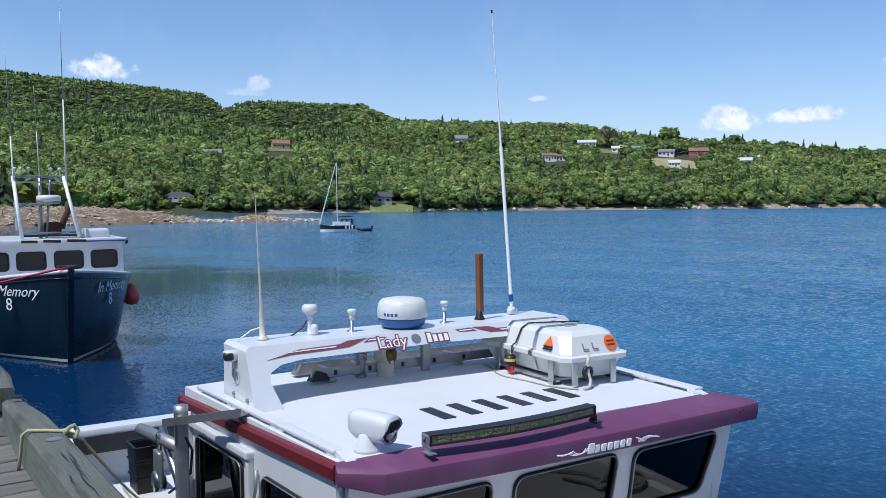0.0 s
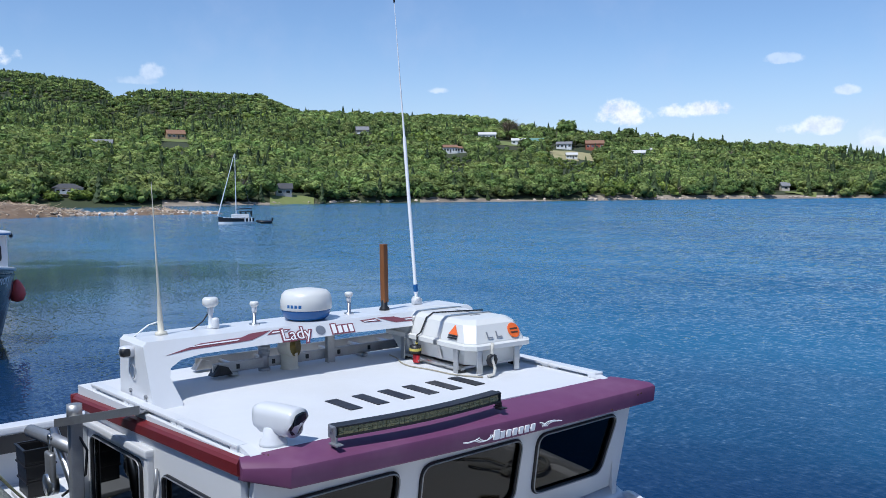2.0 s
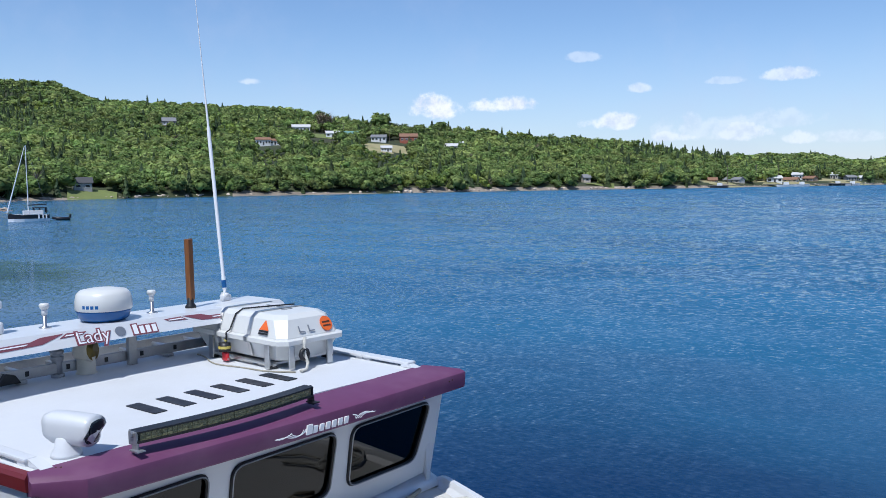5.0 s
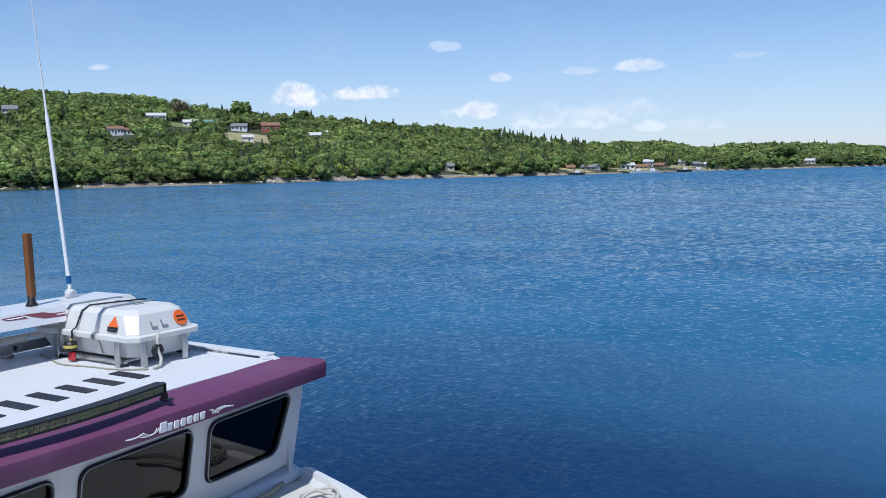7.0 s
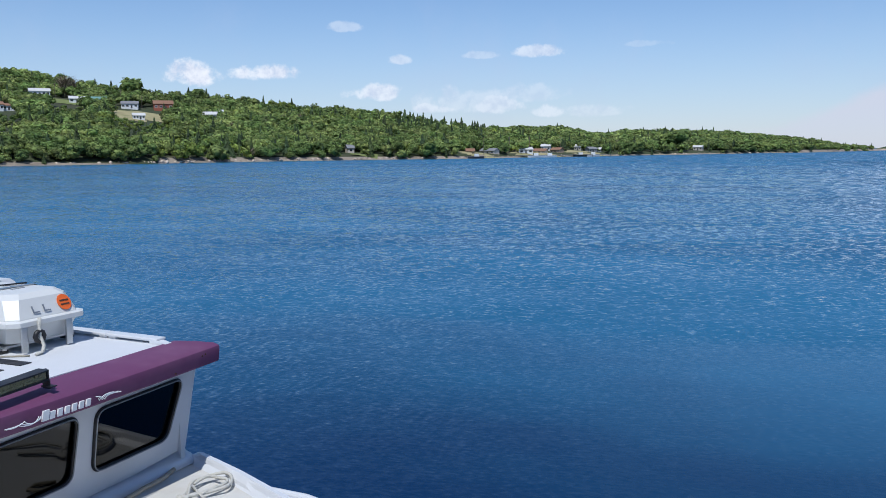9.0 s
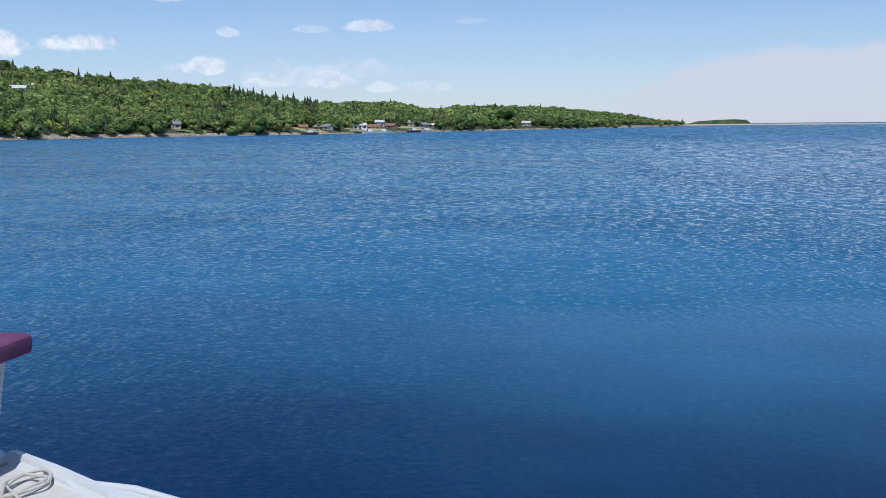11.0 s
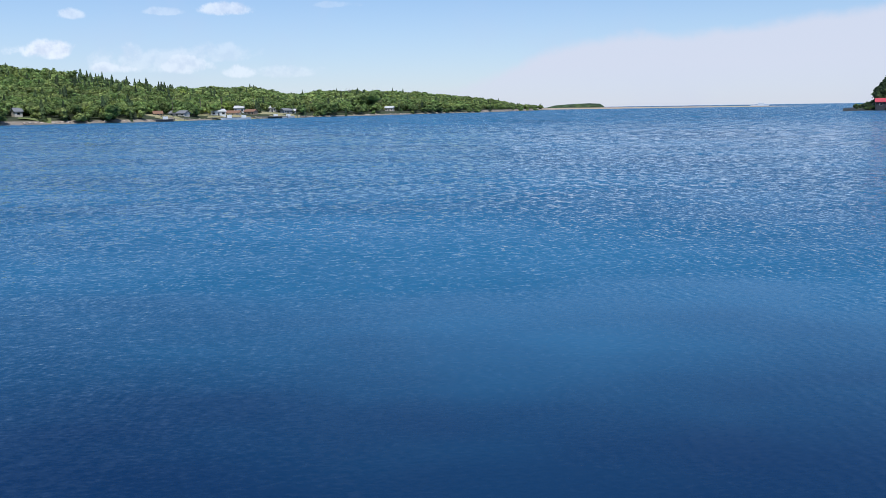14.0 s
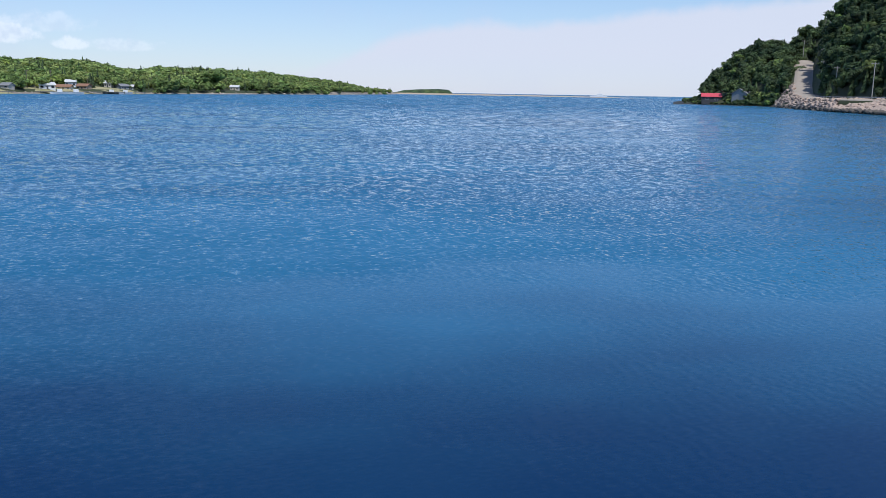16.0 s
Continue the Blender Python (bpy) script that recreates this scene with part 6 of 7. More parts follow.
for u0, z0, u1, z1 in ((-0.70, 3.6, -0.90, 9.5), (0.80, 4.6, 0.72, 10.95), (0.0, 5.3, -0.10, 8.15)):
    wh = part("whip_antenna", rod((u0, 4.55, z0), (u0 + (u1 - u0) * 0.5, 4.5, z0 + (z1 - z0) * 0.5), 0.030 if z0 < 5 else 0.018, 0.022 if z0 < 5 else 0.012, 8), RADWHITE, b2, "white whip antenna", True)
    part("tip", rod((u0 + (u1 - u0) * 0.5, 4.5, z0 + (z1 - z0) * 0.5), (u1, 4.45, z1), 0.016 if z0 < 5 else 0.010, 0.004, 6), GALV, wh, "", True)
part("exhaust_pipe", box((0.42, 5.2, 3.62), (0.55, 0.5, 0.42), 0.10), RUST, b2, "rusty brown exhaust box", True)
part("exhaust_pipe", tube([(0.72, 5.2, 3.6), (0.80, 5.2, 3.9), (0.92, 5.2, 4.15), (0.95, 5.2, 4.5)], 0.10, 10), RUST, b2, "rusty exhaust pipe", True)
part("roof_box", box((1.72, 4.9, 3.45), (0.75, 0.8, 0.30), 0.08), WHITE, b2, "white roof locker", True)
part("roof_box", box((1.05, 4.4, 3.38), (0.45, 0.4, 0.12), 0.04), RADWHITE, b2)
part("side_lamp", box((2.50, 4.0, 3.17), (0.10, 0.12, 0.14), 0.03), BLACK, b2)
buoy = part("fender_buoy", spin([(0.0, -0.32), (0.17, -0.27), (0.25, -0.09), (0.23, 0.1), (0.12, 0.3), (0.05, 0.38), (0.0, 0.39)], 18, (2.52, 3.55, 1.42)), PINK, b2, "faded red inflated fender", True)
part("bow_line", tube([(0.0, -0.3, 2.70), (-0.5, -0.35, 2.62), (-1.4, -0.35, 2.44), (-2.6, -0.3, 2.2), (-4.2, -0.2, 2.1)], 0.028, 6), REDPLASTIC, b2, "red bow line", True)


# sheer line of the bow by length along it
ARC = [(0.0, 0.0, -0.46)]
for q_ in SEC[1:]:
    ARC.append((ARC[-1][0] + math.hypot(q_[1] - ARC[-1][1], q_[0] - ARC[-1][2]), q_[1], q_[0]))


def bow_text(text, size, side, mid, z, label, shear=0.0):
    """Lettering wrapped on the flared bow; mid: its middle, in metres along the sheer from the stem."""
    ob = lettering(text, size, LETTER, b2, Matrix(), "lettering", label, 0.003, shear)
    for v in ob.data.vertices:
        s = mid + v.co.x * side
        half, aft = along([(q_[0], q_[1]) for q_ in ARC], s), along([(q_[0], q_[2]) for q_ in ARC], s)
        h2, a2 = along([(q_[0], q_[1]) for q_ in ARC], s + 0.05), along([(q_[0], q_[2]) for q_ in ARC], s + 0.05)
        out = Vector((a2 - aft, -(h2 - half), 0)).normalized()
        zz = z + v.co.y
        sheer = along([(q_[0], q_[2]) for q_ in SEC], aft)
        lean_in = 0.03 + max(0, (sheer - zz) / sheer) * 0.10
        p = Vector((half, aft, zz)) + out * (0.05 - lean_in + v.co.z + 0.03)
        v.co = (p.x * side, p.y, p.z)
    return ob


bow_text("In Memory", 0.42, 1, 2.15, 2.0, "white script words In Memory on the bow", 0.4)
bow_text("8", 0.50, 1, 2.0, 1.62, "white figure 8 on the bow")
bow_text("In Memory", 0.42, -1, 1.98, 2.0, "white script words In Memory on the bow", 0.4)
bow_text("8", 0.50, -1, 2.05, 1.62, "white figure 8 on the bow")

# ---- sailing boat at anchor ----
SAIL = pose(-15.0, 124.5, 0, 0, 0, 12)
sb = thing("sailing_boat", SAIL, "small dark-hulled sailing boat at anchor with bare mast", "sailing boat")
rows = []
for x, half, sh in ((-2.7, 0.05, 1.05), (-2.0, 0.55, 0.95), (-0.8, 0.95, 0.85), (0.8, 1.0, 0.82), (2.2, 0.8, 0.86)):
    rows.append([(x, -half, sh), (x, -half * 0.9, 0.35), (x, -half * 0.8, 0.0), (x, 0, -0.4), (x, half * 0.8, 0.0), (x, half * 0.9, 0.35), (x, half, sh)])
bm = bmesh.new()
g = [[bm.verts.new(p) for p in r] for r in rows]
for a, b in zip(g, g[1:]):
    for k in range(6):
        f = bm.faces.new((a[k], a[k + 1], b[k + 1], b[k]))
        f.material_index = 1 if k in (0, 5) else 0
    bm.faces.new((a[0], b[0], b[6], a[6])).material_index = 0
bm.faces.new(g[-1])
part("hull", bm, [LETTER, DECAL], sb, "white hull with dark navy topsides")
part("cabin", box((0.3, 0, 1.15), (2.4, 1.3, 0.5), 0.08), WHITE, sb, "white low cabin")
part("wheelhouse", box((1.1, 0, 1.75), (1.7, 1.3, 0.10), 0.04), DECAL, sb, "dark canopy roof")
for x in (0.4, 1.1, 1.85):
    for y in (-0.55, 0.55):
        part("canopy_post", box((x, y, 1.45), (0.12, 0.06, 0.6)), DECAL, sb)
part("canopy_back", box((1.9, 0, 1.3), (0.06, 1.2, 0.6)), DECAL, sb, "dark canvas")
part("mast", rod((-0.25, 0, 0.9), (-0.25, 0, 9.9), 0.06, 0.045, 8), LETTER, sb, "bare white mast")
part("boom", rod((-0.25, 0, 2.1), (2.0, 0, 2.2), 0.07), DECAL, sb, "boom with dark sail cover")
part("furled_sail", rod((-2.75, 0, 1.1), (-0.35, 0, 9.8), 0.09, 0.04, 8), LETTER, sb, "furled pale headsail on the forestay")
part("stay", rod((2.2, 0, 0.9), (-0.22, 0, 9.85), 0.012, seg=5), GALV, sb)
for y in (-0.9, 0.9):
    part("stay", rod((-0.2, y, 0.9), (-0.25, 0, 8.9), 0.012, seg=5), GALV, sb)
for x, c in ((0.9, LETTER), (1.4, LETTER), (1.8, LETTER)):
    part("fender", rod((x, -0.98, 0.35), (x, -0.98, 0.85), 0.09, seg=8), c, sb, "white fender")
din = thing("dinghy", SAIL @ pose(3.7, -0.1, 0), "small dark inflatable dinghy astern of the sailing boat", "dinghy")
part("tube", tube([(1.0, -0.5, 0.22), (-0.5, -0.5, 0.25), (-1.0, 0, 0.35), (-0.5, 0.5, 0.25), (1.0, 0.5, 0.22)], 0.2, 8), DECAL, din, "", True)
part("floor", box((0, 0, 0.12), (1.8, 0.8, 0.05)), GALV, din)
part("outboard", box((1.1, 0, 0.55), (0.25, 0.3, 0.5), 0.06), BLACK, din)


# ---- houses on the far shore ----
SIDING = {"white": material("white_siding", (0.72, 0.72, 0.72), 0.6, vary=0.06, scale=0.8), "cream": material("cream_siding", (0.62, 0.55, 0.46), 0.6, vary=0.06, scale=0.8),
          "red": material("red_brown_siding", (0.34, 0.10, 0.06), 0.6, vary=0.08, scale=0.8), "grey": material("grey_siding", (0.30, 0.30, 0.30), 0.7, vary=0.08, scale=0.8),
          "dark": material("dark_siding", (0.055, 0.055, 0.06), 0.7, vary=0.1, scale=0.8), "tan": material("tan_siding", (0.42, 0.30, 0.20), 0.6, vary=0.08, scale=0.8)}
ROOFING = {"grey": material("grey_shingle", (0.20, 0.20, 0.21), 0.85, vary=0.15, scale=1.0), "dark": material("dark_shingle", (0.07, 0.07, 0.075), 0.85, vary=0.15, scale=1.0),
           "red": material("red_metal_roof", (0.55, 0.07, 0.09), 0.5, vary=0.08, scale=1.0), "light": material("pale_roof", (0.55, 0.54, 0.53), 0.7, vary=0.1, scale=1.0), "brown": material("brown_shingle", (0.24, 0.13, 0.08), 0.85, vary=0.15, scale=1.0),
           "green": material("green_metal_roof", (0.16, 0.30, 0.26), 0.5, vary=0.1, scale=1.0)}


def house(az, r, w, d, h, rise, wall, roof, label, turn=0.0, windows=4, hip=False, chimney=False, porch=False, z=None, height=ground_z, name="house"):
    base = polar(az, r, height(az, r) if z is None else z)
    t = thing(name, pose(base.x, base.y, base.z, 0, 0, -az + turn), label, "house" if name == "house" else "shed", "houses on the shore")
    part("wall", slab([(-w / 2, -1.5), (w / 2, -1.5), (w / 2, h), (-w / 2, h)], 1, -d / 2, d / 2), SIDING[wall], t)
    o = 0.45
    if hip:
        bm = loft([[(-w / 2 - o, -d / 2 - o, h), (w / 2 + o, -d / 2 - o, h), (w / 2 + o, d / 2 + o, h), (-w / 2 - o, d / 2 + o, h)], [(-w * 0.22, -0.1, h + rise), (w * 0.22, -0.1, h + rise), (w * 0.22, 0.1, h + rise), (-w * 0.22, 0.1, h + rise)]])
        part("roof", bm, ROOFING[roof], t)
    else:
        part("roof", slab([(-d / 2 - o, h - 0.15), (0, h + rise), (d / 2 + o, h - 0.15), (d / 2 + o, h + 0.08), (0, h + rise + 0.25), (-d / 2 - o, h + 0.08)], 0, -w / 2 - o, w / 2 + o), ROOFING[roof], t)
        part("gable", slab([(-d / 2, h), (d / 2, h), (0, h + rise)], 0, -w / 2 + 0.02, w / 2 - 0.02), SIDING[wall], t)
    for k in range(windows):
        x = -w / 2 + w * (k + 0.5) / windows
        if windows > 2 and k == windows // 2:
            part("door", box((x, -d / 2 - 0.03, h * 0.38), (0.95, 0.1, min(2.0, h * 0.76)), 0.02), SIDING["dark" if wall != "dark" else "white"], t)
            continue
        wd = part("window", box((x, -d / 2 - 0.02, h * 0.58), (min(1.7, w / windows * 0.6), 0.10, min(1.35, h * 0.45)), 0.02), SIDING["white" if wall != "white" else "grey"], t)
        part("pane", box((x, -d / 2 - 0.06, h * 0.58), (min(1.45, w / windows * 0.5), 0.06, min(1.1, h * 0.36))), FARGLASS, wd)
    if chimney:
        part("chimney", box((w * 0.2, 0.4, h + rise), (0.8, 0.8, 1.8), 0.05), RUST, t)
    if porch:
        part("deck", box((0, -d / 2 - 1.4, 0.3), (w * 0.9, 2.8, 0.25)), SIDING["tan"], t)
        part("railing", box((0, -d / 2 - 2.7, 0.95), (w * 0.9, 0.08, 0.9)), SIDING["white"], t)
    return t


def house_row():
    house(-17.0, 305, 8.6, 7, 2.4, 1.5, "white", "dark", "white house with a dark hipped roof by the cove", 12, 5, hip=True, porch=True)
    house(-10.6, 582, 11, 8, 3.0, 2.6, "tan", "brown", "tan house with a steep brown roof up on the hill", 10, 4, chimney=True)
    house(-15.2, 484, 15, 8, 3.0, 2.0, "white", "grey", "long low white house among the hillside trees", -8, 6)
    house(1.23, 637, 9, 8, 3.4, 2.6, "grey", "grey", "grey two-storey house before tall dark spruces", 4, 4, porch=True)
    house(7.0, 529, 8.5, 7, 3.4, 1.5, "white", "brown", "white long house on the wooded slope", 6, 5)
    house(7.75, 531, 6, 6, 2.4, 1.2, "white", "brown", "pale one-storey annexe on the wooded slope", 6, 3)
    house(9.45, 603, 12, 8, 3.2, 1.8, "white", "light", "white bungalow with a pale roof near the ridge", 2, 5)
    house(11.5, 591, 9, 7, 2.6, 1.6, "white", "light", "small white house half hidden by trees", 0, 3)
    house(12.67, 598, 10, 7, 2.8, 1.8, "grey", "green", "low house with a greenish roof among trees", 0, 3)
    house(14.5, 589, 10, 8, 2.8, 1.7, "white", "grey", "pale bungalow on a cleared slope", -4, 4)
    house(14.98, 536, 6.5, 6, 2.2, 1.4, "white", "light", "white house below a pale gravel clearing", 4, 4)
    house(16.45, 598, 12, 9, 4.2, 2.2, "red", "brown", "red-brown house with a wide low roof", 3, 4)
    house(19.2, 576, 10, 8, 3.4, 1.8, "white", "light", "white house half hidden among trees", -6, 4)
    house(19.9, 585, 3.5, 3.5, 4.5, 1.6, "white", "light", "small white shed among trees", 0, 1, name="shed")
    house(28.08, 458, 3.6, 4.0, 2.4, 1.6, "cream", "grey", "small cream gabled hut near the water", 20, 1, name="shed")
    house(-3.95, 328, 6, 5, 2.6, 1.8, "grey", "dark", "small grey cottage at the water's edge", 5, 2)


house_row()
for az, r, w, d in ((-10.6, 570, 26, 30), (10.9, 590, 24, 24), (14.2, 548, 24, 52), (15.5, 556, 20, 40), (-3.4, 322, 16, 14), (14.2, 530, 14, 12), (29, 446, 14, 8), (37.0, 486, 34, 16), (41.0, 532, 52, 36), (43.6, 575, 30, 26)):
    rows = []
    for i in range(5):
        row = []
        for k in range(5):
            a, q = az + math.degrees((i / 4 - 0.5) * w / r), r + (k / 4 - 0.5) * d
            row.append(polar(a, q, ground_z(a, q) + 0.25))
        rows.append(row)
    solo("lawn" if az < 10 or az > 20 else "gravel_yard", sheet(rows), LAWN if az < 12 or 20 < az < 30 else DRYGRASS, "pale mown clearing on the slope", "clearing", kind="structure", smooth=True)

# village at the water
for az, r, w, h, roof, wall, lab in ((36.0, 482, 9, 2.2, "brown", "tan", "low brown shed by the village shore"), (37.3, 495, 20, 3.0, "grey", "cream", "long cream shed by the village shore"), (39.6, 520, 17, 4.4, "light", "white", "white boat shed with pale roof"),
                                     (41.0, 560, 12, 5.5, "light", "white", "white gabled house above the landing"), (41.7, 548, 14, 3.4, "brown", "tan", "tan shed with a brown roof"), (40.6, 533, 16, 2.6, "brown", "cream", "low cream brown-roofed shed at the landing"),
                                     (43.1, 590, 9, 5.0, "light", "cream", "pale house above the shore"), (43.9, 585, 12, 3.8, "grey", "grey", "grey shed near the shore"), (44.3, 592, 10, 3.2, "light", "white", "small white shed near the shore"),
                                     (50.6, 720, 14, 5.0, "light", "cream", "cream house among shore trees"), (48.2, 690, 12, 4.0, "grey", "grey", "grey house among shore trees"), (31.8, 462, 8, 2.0, "green", "grey", "low greenish hut by the shore")):
    house(az, r + 10, w * 0.5, 5, h * 0.6, 1.3, wall, roof, lab, random.uniform(-35, 35), 3, z=min(max(1.6, ground_z(az, r + 10) - 0.5), 6.0))
for az, r, w in ((36.5, 474, 22), (40.4, 516, 40), (42.4, 545, 30), (43.9, 562, 26)):
    c = polar(az, r)
    t = thing("landing_stage", pose(c.x, c.y, 0, 0, 0, -az), "low grey timber landing stage at the village", "landing stage", "village landings")
    part("deck", box((0, 0, 1.2), (w, 4, 0.3)), PLANK, t)
    for k in range(int(w // 5) + 1):
        part("pile", rod((-w / 2 + k * 5, -1.8, -1), (-w / 2 + k * 5, -1.8, 1.6), 0.2, seg=6), TIMBER, t)
for az, r, c in ((36.4, 466, "dark"), (40.3, 508, "white"), (41.2, 512, "white"), (43.2, 545, "dark"), (44.0, 552, "white")):
    p = polar(az, r)
    t = thing("motor_boat", pose(p.x, p.y, 0, 0, 0, -az + 5), "small moored motor boat with low cabin off the village", "boat", "village boats")
    part("hull", loft([[(x, -hw, 1.1), (x, -hw * 0.7, -0.1), (x, hw * 0.7, -0.1), (x, hw, 1.1)] for x, hw in ((-4.5, 0.1), (-2.5, 1.2), (1, 1.5), (4.2, 1.4))]), SIDING[c], t)
    part("cabin", box((0.3, 0, 1.8), (2.6, 2.0, 1.5), 0.2), SIDING["white"], t)
for az, r in ((36.9, 490), (38.6, 520), (39.9, 540), (41.9, 560), (8.0, 545), (10.3, 600), (12.2, 600), (14.0, 598), (15.2, 580), (16.1, 605)):
    p = polar(az, r, ground_z(az, r))
    t = thing("utility_pole", pose(*p, 0, 0, -az), "grey wooden utility pole among the houses", "utility pole", "utility poles")
    part("pole", rod((0, 0, -1), (0, 0, 10), 0.16, 0.12, 6), BARK, t)
    part("crossarm", box((0, 0, 9.4), (2.0, 0.12, 0.14)), BARK, t)


# ---- single trees that stand out ----
def tree(az, r, h, mat, crowns, label, width=1.2, z=None, height=ground_z):
    p = polar(az, r, height(az, r) if z is None else z)
    t = thing("tree", pose(*p), label, "tree")
    part("trunk", rod((0, 0, -1), (0, 0, h * 0.6), h * 0.03, h * 0.012, 7), BARK, t)
    for k in range(4):
        a = k * 1.6 + 0.4
        part("limb", rod((0, 0, h * (0.3 + 0.06 * k)), (math.cos(a) * h * 0.22, math.sin(a) * h * 0.22, h * (0.52 + 0.05 * k)), h * 0.012, h * 0.005, 5), BARK, t)
    blocks = [(crowns[rng.integers(len(crowns))], (math.cos(k * 2.1) * h * 0.10, math.sin(k * 2.1) * h * 0.10, h * (0.0 if k == 0 else 0.12)), h * (0.95 if k == 0 else 0.75), width, k * 1.3) for k in range(3)]
    part("crown", mesh_of("crown", blocks, mat), mat, t)
    return t


tree(14.62, 655, 17, LEAF, BROAD, "tall dark broadleaf tree standing on the skyline", 1.3)
tree(18.6, 668, 12, LEAF, BROAD, "dark tree standing out of the skyline", 1.2)
tree(10.75, 622, 18, DEADWOOD, BARES, "large bare grey-brown tree above the houses", 1.7)
tree(11.2, 628, 16, DEADWOOD, BARES, "bare grey-brown tree above the houses", 1.6)
tree(49.3, 700, 17, LEAF, BROAD, "large pale rounded tree on the far shore", 1.7)
tree(48.6, 700, 14, LEAF, BROAD, "pale rounded tree on the far shore", 1.5)
for az, r, h in ((-26.6, 215, 10.5), (-25.4, 216, 11), (-24.3, 217, 10), (-23.6, 219, 8.5)):
    tree(az, r, h, BRIGHT, BROAD, "yellow-green leafy tree behind the driftwood spit", 1.35, z=1.5)
tree(-27.2, 205, 11, SPRUCE, SPRUCES, "dark spruce behind the driftwood spit", 1.0, z=2.5)
for az, r in ((-17.9, 296), (-16.4, 297), (-15.9, 298)):
    tree(az, r, 5.0, BRIGHT, BROAD, "low yellow-green shrub before the white house", 1.7, z=1.0)


# ---- driftwood and boulders ----
def litter(name, spots, mat, label, category, sticks=False, seed=1):
    rr = np.random.default_rng(seed)
    vs, fs, n = [], [], 0
    for x, y, z, s in spots:
        if sticks:
            a, up, l = rr.uniform(0, 6.28), rr.uniform(-0.12, 0.45), s * rr.uniform(1.2, 3.2)
            d = np.array([math.cos(a) * math.cos(up), math.sin(a) * math.cos(up), math.sin(up)]) * l
            w = s * 0.07
            q = np.cross(d, [0, 0, 1.0])
            q = q / (np.linalg.norm(q) + 1e-6) * w
            o = np.array([x, y, z])
            vs.append(np.array([o - q, o + q, o + [0, 0, w * 2], o + d - q * 0.4, o + d + q * 0.4, o + d + [0, 0, w]]))
            fs.append(np.array([[0, 1, 4], [0, 4, 3], [1, 2, 5], [1, 5, 4], [2, 0, 3], [2, 3, 5], [3, 4, 5], [0, 2, 1]]) + n)
            n += 6
        else:
            v, f = ICO1
            q = v * (1 + rr.uniform(-0.25, 0.25, (len(v), 1))) * s * np.array([rr.uniform(0.7, 1.3), rr.uniform(0.7, 1.3), rr.uniform(0.5, 0.8)]) + [x, y, z]
            vs.append(q)
            fs.append(f + n)
            n += len(v)
    me = bpy.data.meshes.new(name)
    me.from_pydata(np.concatenate(vs).tolist(), [], np.concatenate(fs).tolist())
    me.materials.append(mat)
    return tagged(new(name, me), label, category, kind="stuff")


def spit_top(az, k):
    h = along([(-30, 3.4), (-22, 3.1), (-20, 2.6), (-18, 1.7), (-16.5, 0.9), (-15.4, 0.5), (-14, 0.4), (-12.5, 1.3), (-11.5, 1.1), (-10, 0.6), (-8, 0.3)], az)
    w = along([(-30, 23), (-22, 21), (-18, 11), (-16, 6), (-14, 4), (-12, 5), (-8, 2)], az)
    return h, w


spots, stones = [], []
for k in range(1500):
    az = -28.5 + 20.3 * rng.random() ** 1.25
    h, w = spit_top(az, 0)
    t = rng.uniform(-0.95, 0.35)
    r = along([(-30, 194), (-8, 186)], az) + t * w
    p = polar(az, r)
    zz = max(0.05, -0.4 + (h + 0.4) * (1 - t * t) ** 0.7)
    if h > 0.9:
        spots.append((p.x, p.y, zz, rng.uniform(0.35, 1.0)))
    if k % 3 == 0:
        stones.append((p.x, p.y, zz * 0.95, rng.uniform(0.15, 0.55)))
litter("driftwood_heap", spots, DRIFT, "bleached driftwood roots heaped along the spit", "driftwood", True, 3)
litter("spit_boulders", stones, ROCK, "pale boulders scattered along the spit", "boulders", False, 4)
white = [(*polar(az, 184 + rng.uniform(-1, 1), 0.25)[:3], rng.uniform(0.18, 0.5)) for az in (-16.3, -15.95, -15.2, -14.3, -14.05, -13.7, -13.1, -10.3, -9.75, -9.0, -8.6)]
litter("white_boulders", white, SIDING["white"], "whitish boulders along the low bar", "boulders", False, 5)
stones = []
for az in np.arange(-14, 60, 0.16):
    r = along(SHORE_R, float(az)) + rng.uniform(0.5, 4.5)
    stones.append((*polar(float(az), r, 0.5)[:3], rng.uniform(0.4, 1.3)))
litter("shore_stones", stones, ROCK, "pale stones and snags along the far shore", "shore stones", False, 6)

# ---- headland: hut, house, road, rip-rap, rail and poles ----
house(81.0, 513, 10.4, 6, 2.7, 1.8, "dark", "red", "dark boathouse with a pinkish-red metal roof at the point", 2, 2, z=1.7, name="boathouse")
house(82.85, 497, 7, 9, 3.6, 2.6, "grey", "grey", "grey gabled house among the headland trees", 60, 2, z=2.6)


def road_at(t):
    az = along([(0, 95), (0.35, 89.5), (0.5, 87.4), (0.6, 86.55), (0.75, 86.5), (0.9, 86.45), (1.0, 85.95)], t)
    r = along([(0, 292), (0.35, 335), (0.5, 382), (0.6, 428), (0.75, 468), (1.0, 550)], t)
    z = along([(0, 3.6), (0.5, 4.0), (0.6, 6.0), (0.75, 13.0), (1.0, 25.5)], t)
    return polar(az, r, z)


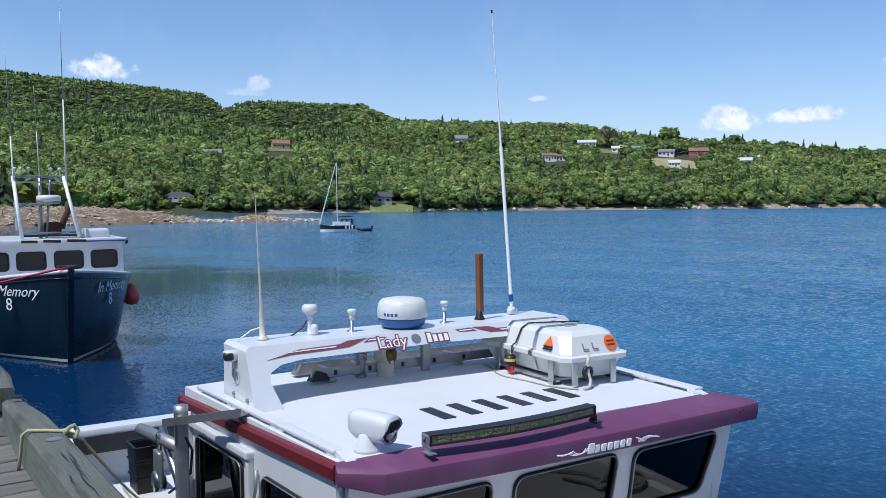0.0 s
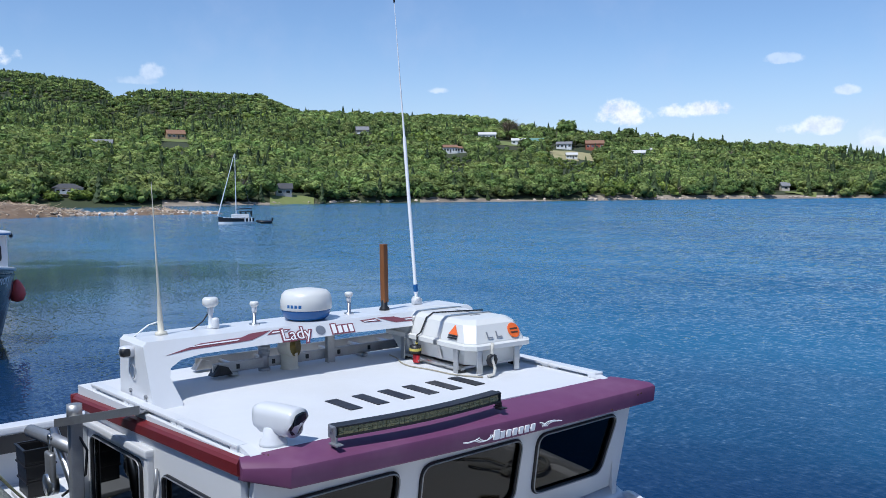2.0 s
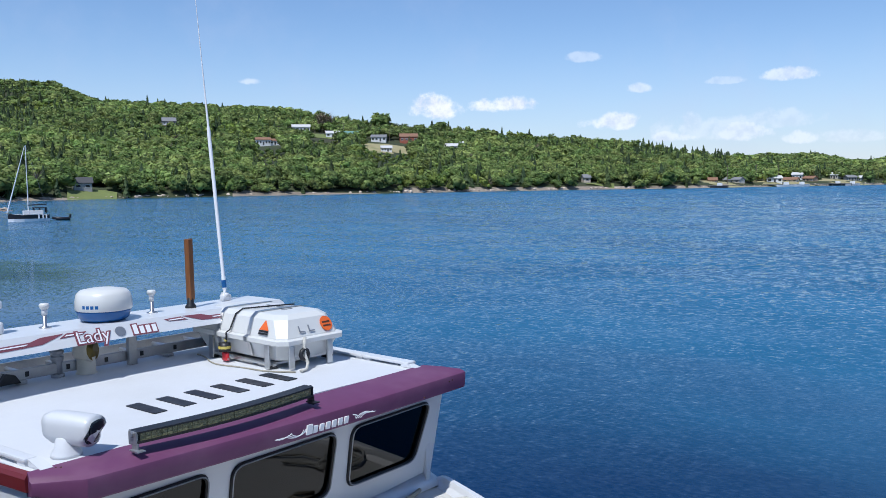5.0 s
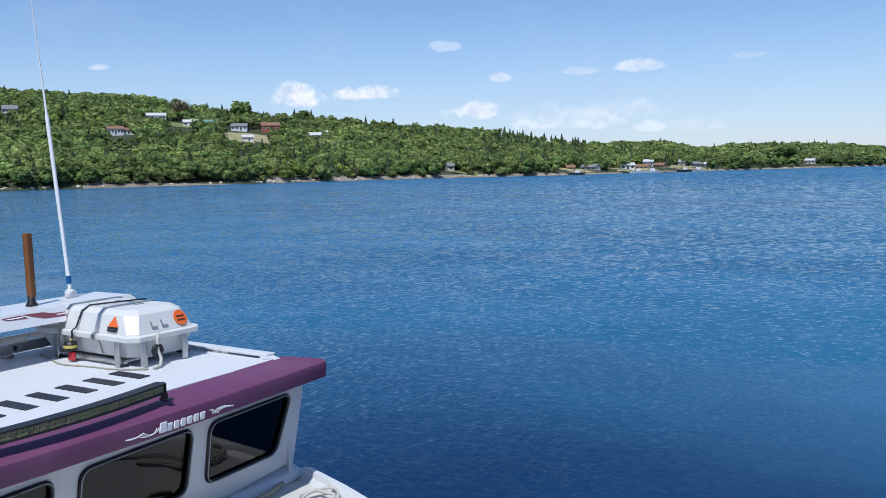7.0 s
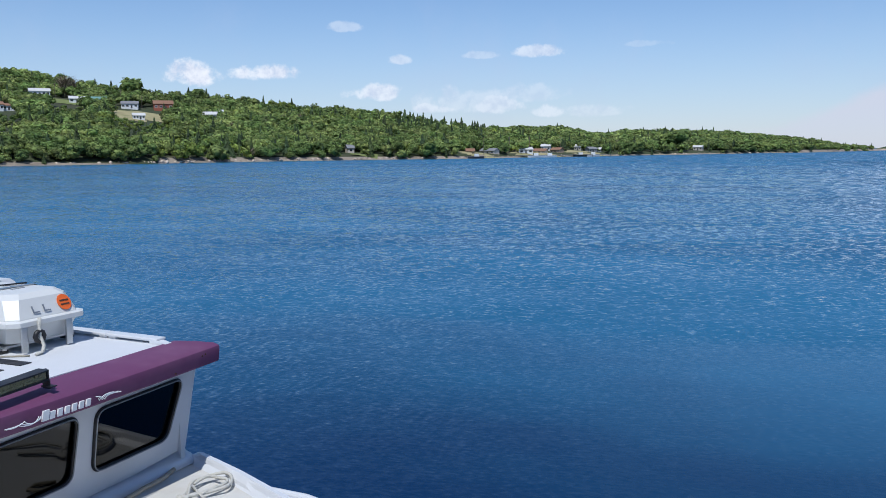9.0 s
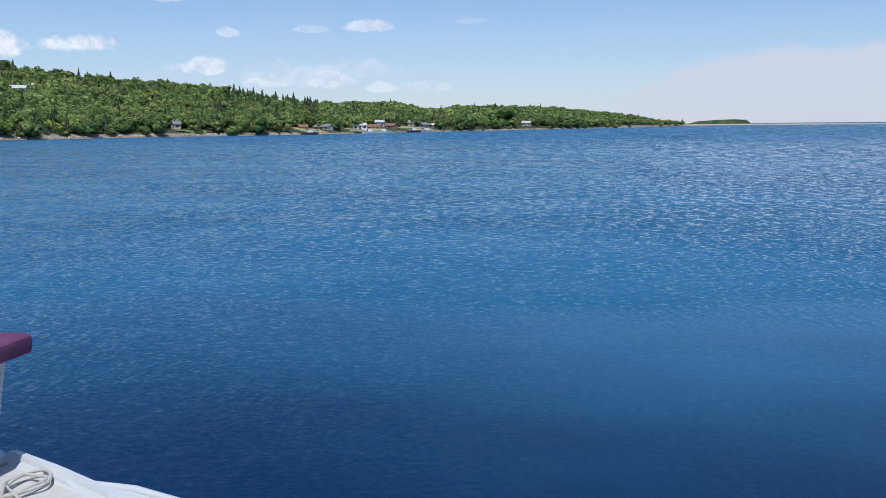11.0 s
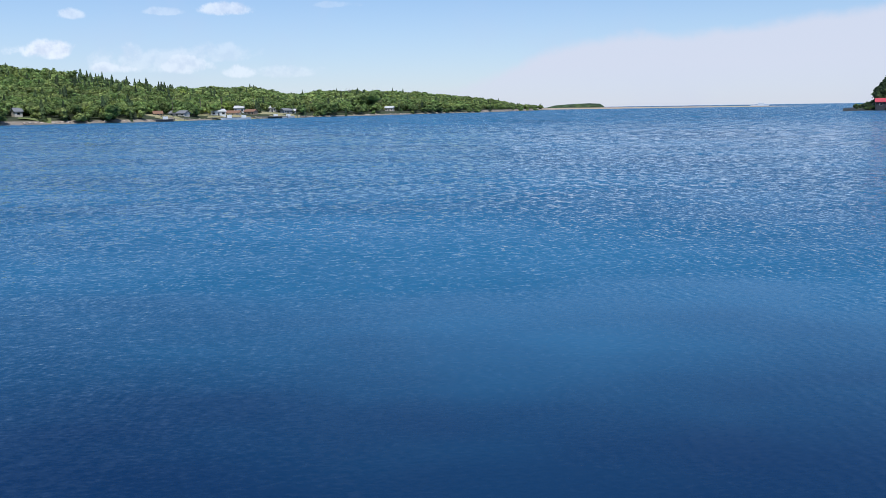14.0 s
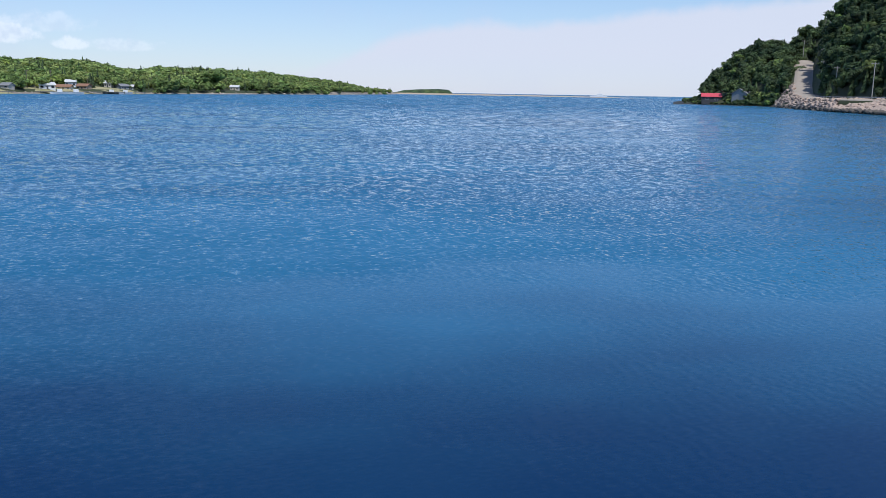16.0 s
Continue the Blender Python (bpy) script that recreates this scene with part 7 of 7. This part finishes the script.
rows = []
for k in range(41):
    t = k / 40
    c, d = road_at(t), (road_at(min(t + 0.02, 1)) - road_at(max(t - 0.02, 0)))
    s = Vector((d.y, -d.x, 0)).normalized()
    z = Vector((0, 0, 1))
    out, drop = (6.4 + (c.z + 0.5) * 0.8, c.z + 0.5) if t > 0.56 else (7.0, 2.6)
    rows.append([c - s * out - z * drop, c - s * 6.4 + z * 0.1, c - s * 4.6 + z * 0.5, c + z * 0.62, c + s * 4.6 + z * 0.5, c + s * 6.4 + z * 0.1, c + s * out - z * drop])
bm = sheet(rows)
bm.normal_update()
for f in bm.faces:
    f.material_index = 0 if f.calc_center_median().z > 0 and abs(f.normal.z) > 0.96 else 1
road = solo("road", bm, [GRAVEL, GROUND], "pale paved road climbing through the headland woods", "road", kind="structure", smooth=True)
RIPRAP = material("broken_pale_granite", (0.40, 0.30, 0.24), 0.9, vary=0.25, scale=0.6, bump=0.5, bump_scale=2.0)
spots = []
for k in range(2000):
    az = rng.uniform(84.9, 93.5)
    s0 = along(HEAD_R, float(az))
    d = rng.uniform(-1.5, 39.0) * (1.0 if az > 86.0 else 0.4)
    if az < 85.4 and d > 7:
        continue
    spots.append((*polar(float(az), s0 + d, max(0.1, head_z(float(az), s0 + d)) + 0.5)[:3], rng.uniform(0.45, 1.25)))
for k in range(680):
    t, q = rng.uniform(0.36, 0.72), rng.random()
    c, d = road_at(t), road_at(t + 0.02) - road_at(t - 0.02)
    side = Vector((d.y, -d.x, 0)).normalized()
    p = c - side * (6.0 + (c.z + 0.5) * 0.8 * q) + Vector((0, 0, 0.35 - (c.z + 0.5) * q))
    spots.append((p.x, p.y, p.z, rng.uniform(0.45, 1.2)))
litter("riprap", [s for s in spots if s[2] > 0.9], RIPRAP, "pale broken rip-rap stones below the road", "rip-rap", False, 8)
litter("riprap_dark", [s for s in spots if s[2] <= 0.9], DARKROCK, "dark wet rip-rap stones at the waterline", "rip-rap", False, 9)
t = thing("guard_rail", pose(0, 0, 0), "grey steel guard rail beside the shore road", "guard rail")
prev = None
for k in range(46):
    az = 85.9 + k * 0.165
    s0 = along(HEAD_R, az)
    p = polar(az, s0 + 40.0, 4.55)
    part("post", box(p + Vector((0, 0, 0.3)), (0.22, 0.22, 1.1)), BARK, t)
    if prev is not None:
        a, b = prev + Vector((0, 0, 0.62)), p + Vector((0, 0, 0.62))
        n = Vector((0, 0, 0.17))
        out = Vector((-a.x, -a.y, 0)).normalized() * 0.14
        part("rail", loft([[a + out - n, a + out + n, a + out * 1.5 + n, a + out * 1.5 - n], [b + out - n, b + out + n, b + out * 1.5 + n, b + out * 1.5 - n]]), GALV, t)
    prev = p
tops = []
for az, r, z, h in ((90.05, 333, 4.0, 13.0), (88.05, 378, 4.5, 12.5), (87.2, 440, 14.5, 12.5), (87.28, 425, 9, 12.0), (87.25, 480, 17, 11.0), (86.1, 552, 27, 10.5), (92.5, 312, 4.0, 12.0)):
    p = polar(az, r, z)
    t = thing("utility_pole", pose(*p, 0, 0, -az + 20), "grey wooden utility pole beside the road", "utility pole", "road poles")
    part("pole", rod((0, 0, -1.5), (0, 0, h), 0.19, 0.14, 7), POLE, t)
    part("crossarm", box((0, 0, h - 0.6), (2.4, 0.14, 0.16)), POLE, t)
    for x in (-1.0, 0, 1.0):
        part("insulator", rod((x, 0, h - 0.5), (x, 0, h - 0.2), 0.06, seg=6), GALV, t)
    tops.append(p + Vector((0, 0, h - 0.35)))
for a, b in ((6, 0), (0, 1), (1, 3), (3, 2), (2, 4), (4, 5)):
    pts = [tops[a].lerp(tops[b], k / 8) - Vector((0, 0, 1.2 * math.sin(k / 8 * math.pi))) for k in range(9)]
    solo("power_line", tube(pts, 0.03, 4), BLACK, "thin dark overhead line between the poles", "cable", "overhead lines")
c = polar(74.0, 1500)
t = thing("ferry", pose(c.x, c.y, 0, 0, 0, -74), "small far-off white vessel on the horizon", "ship")
part("hull", box((0, 0, 1.2), (28, 6, 2.6), 0.4), SIDING["white"], t)
part("superstructure", box((2, 0, 4.0), (10, 5, 3.4), 0.3), SIDING["white"], t)
part("mast", rod((2, 0, 5.5), (2, 0, 9.5), 0.3, 0.15, 6), SIDING["white"], t)
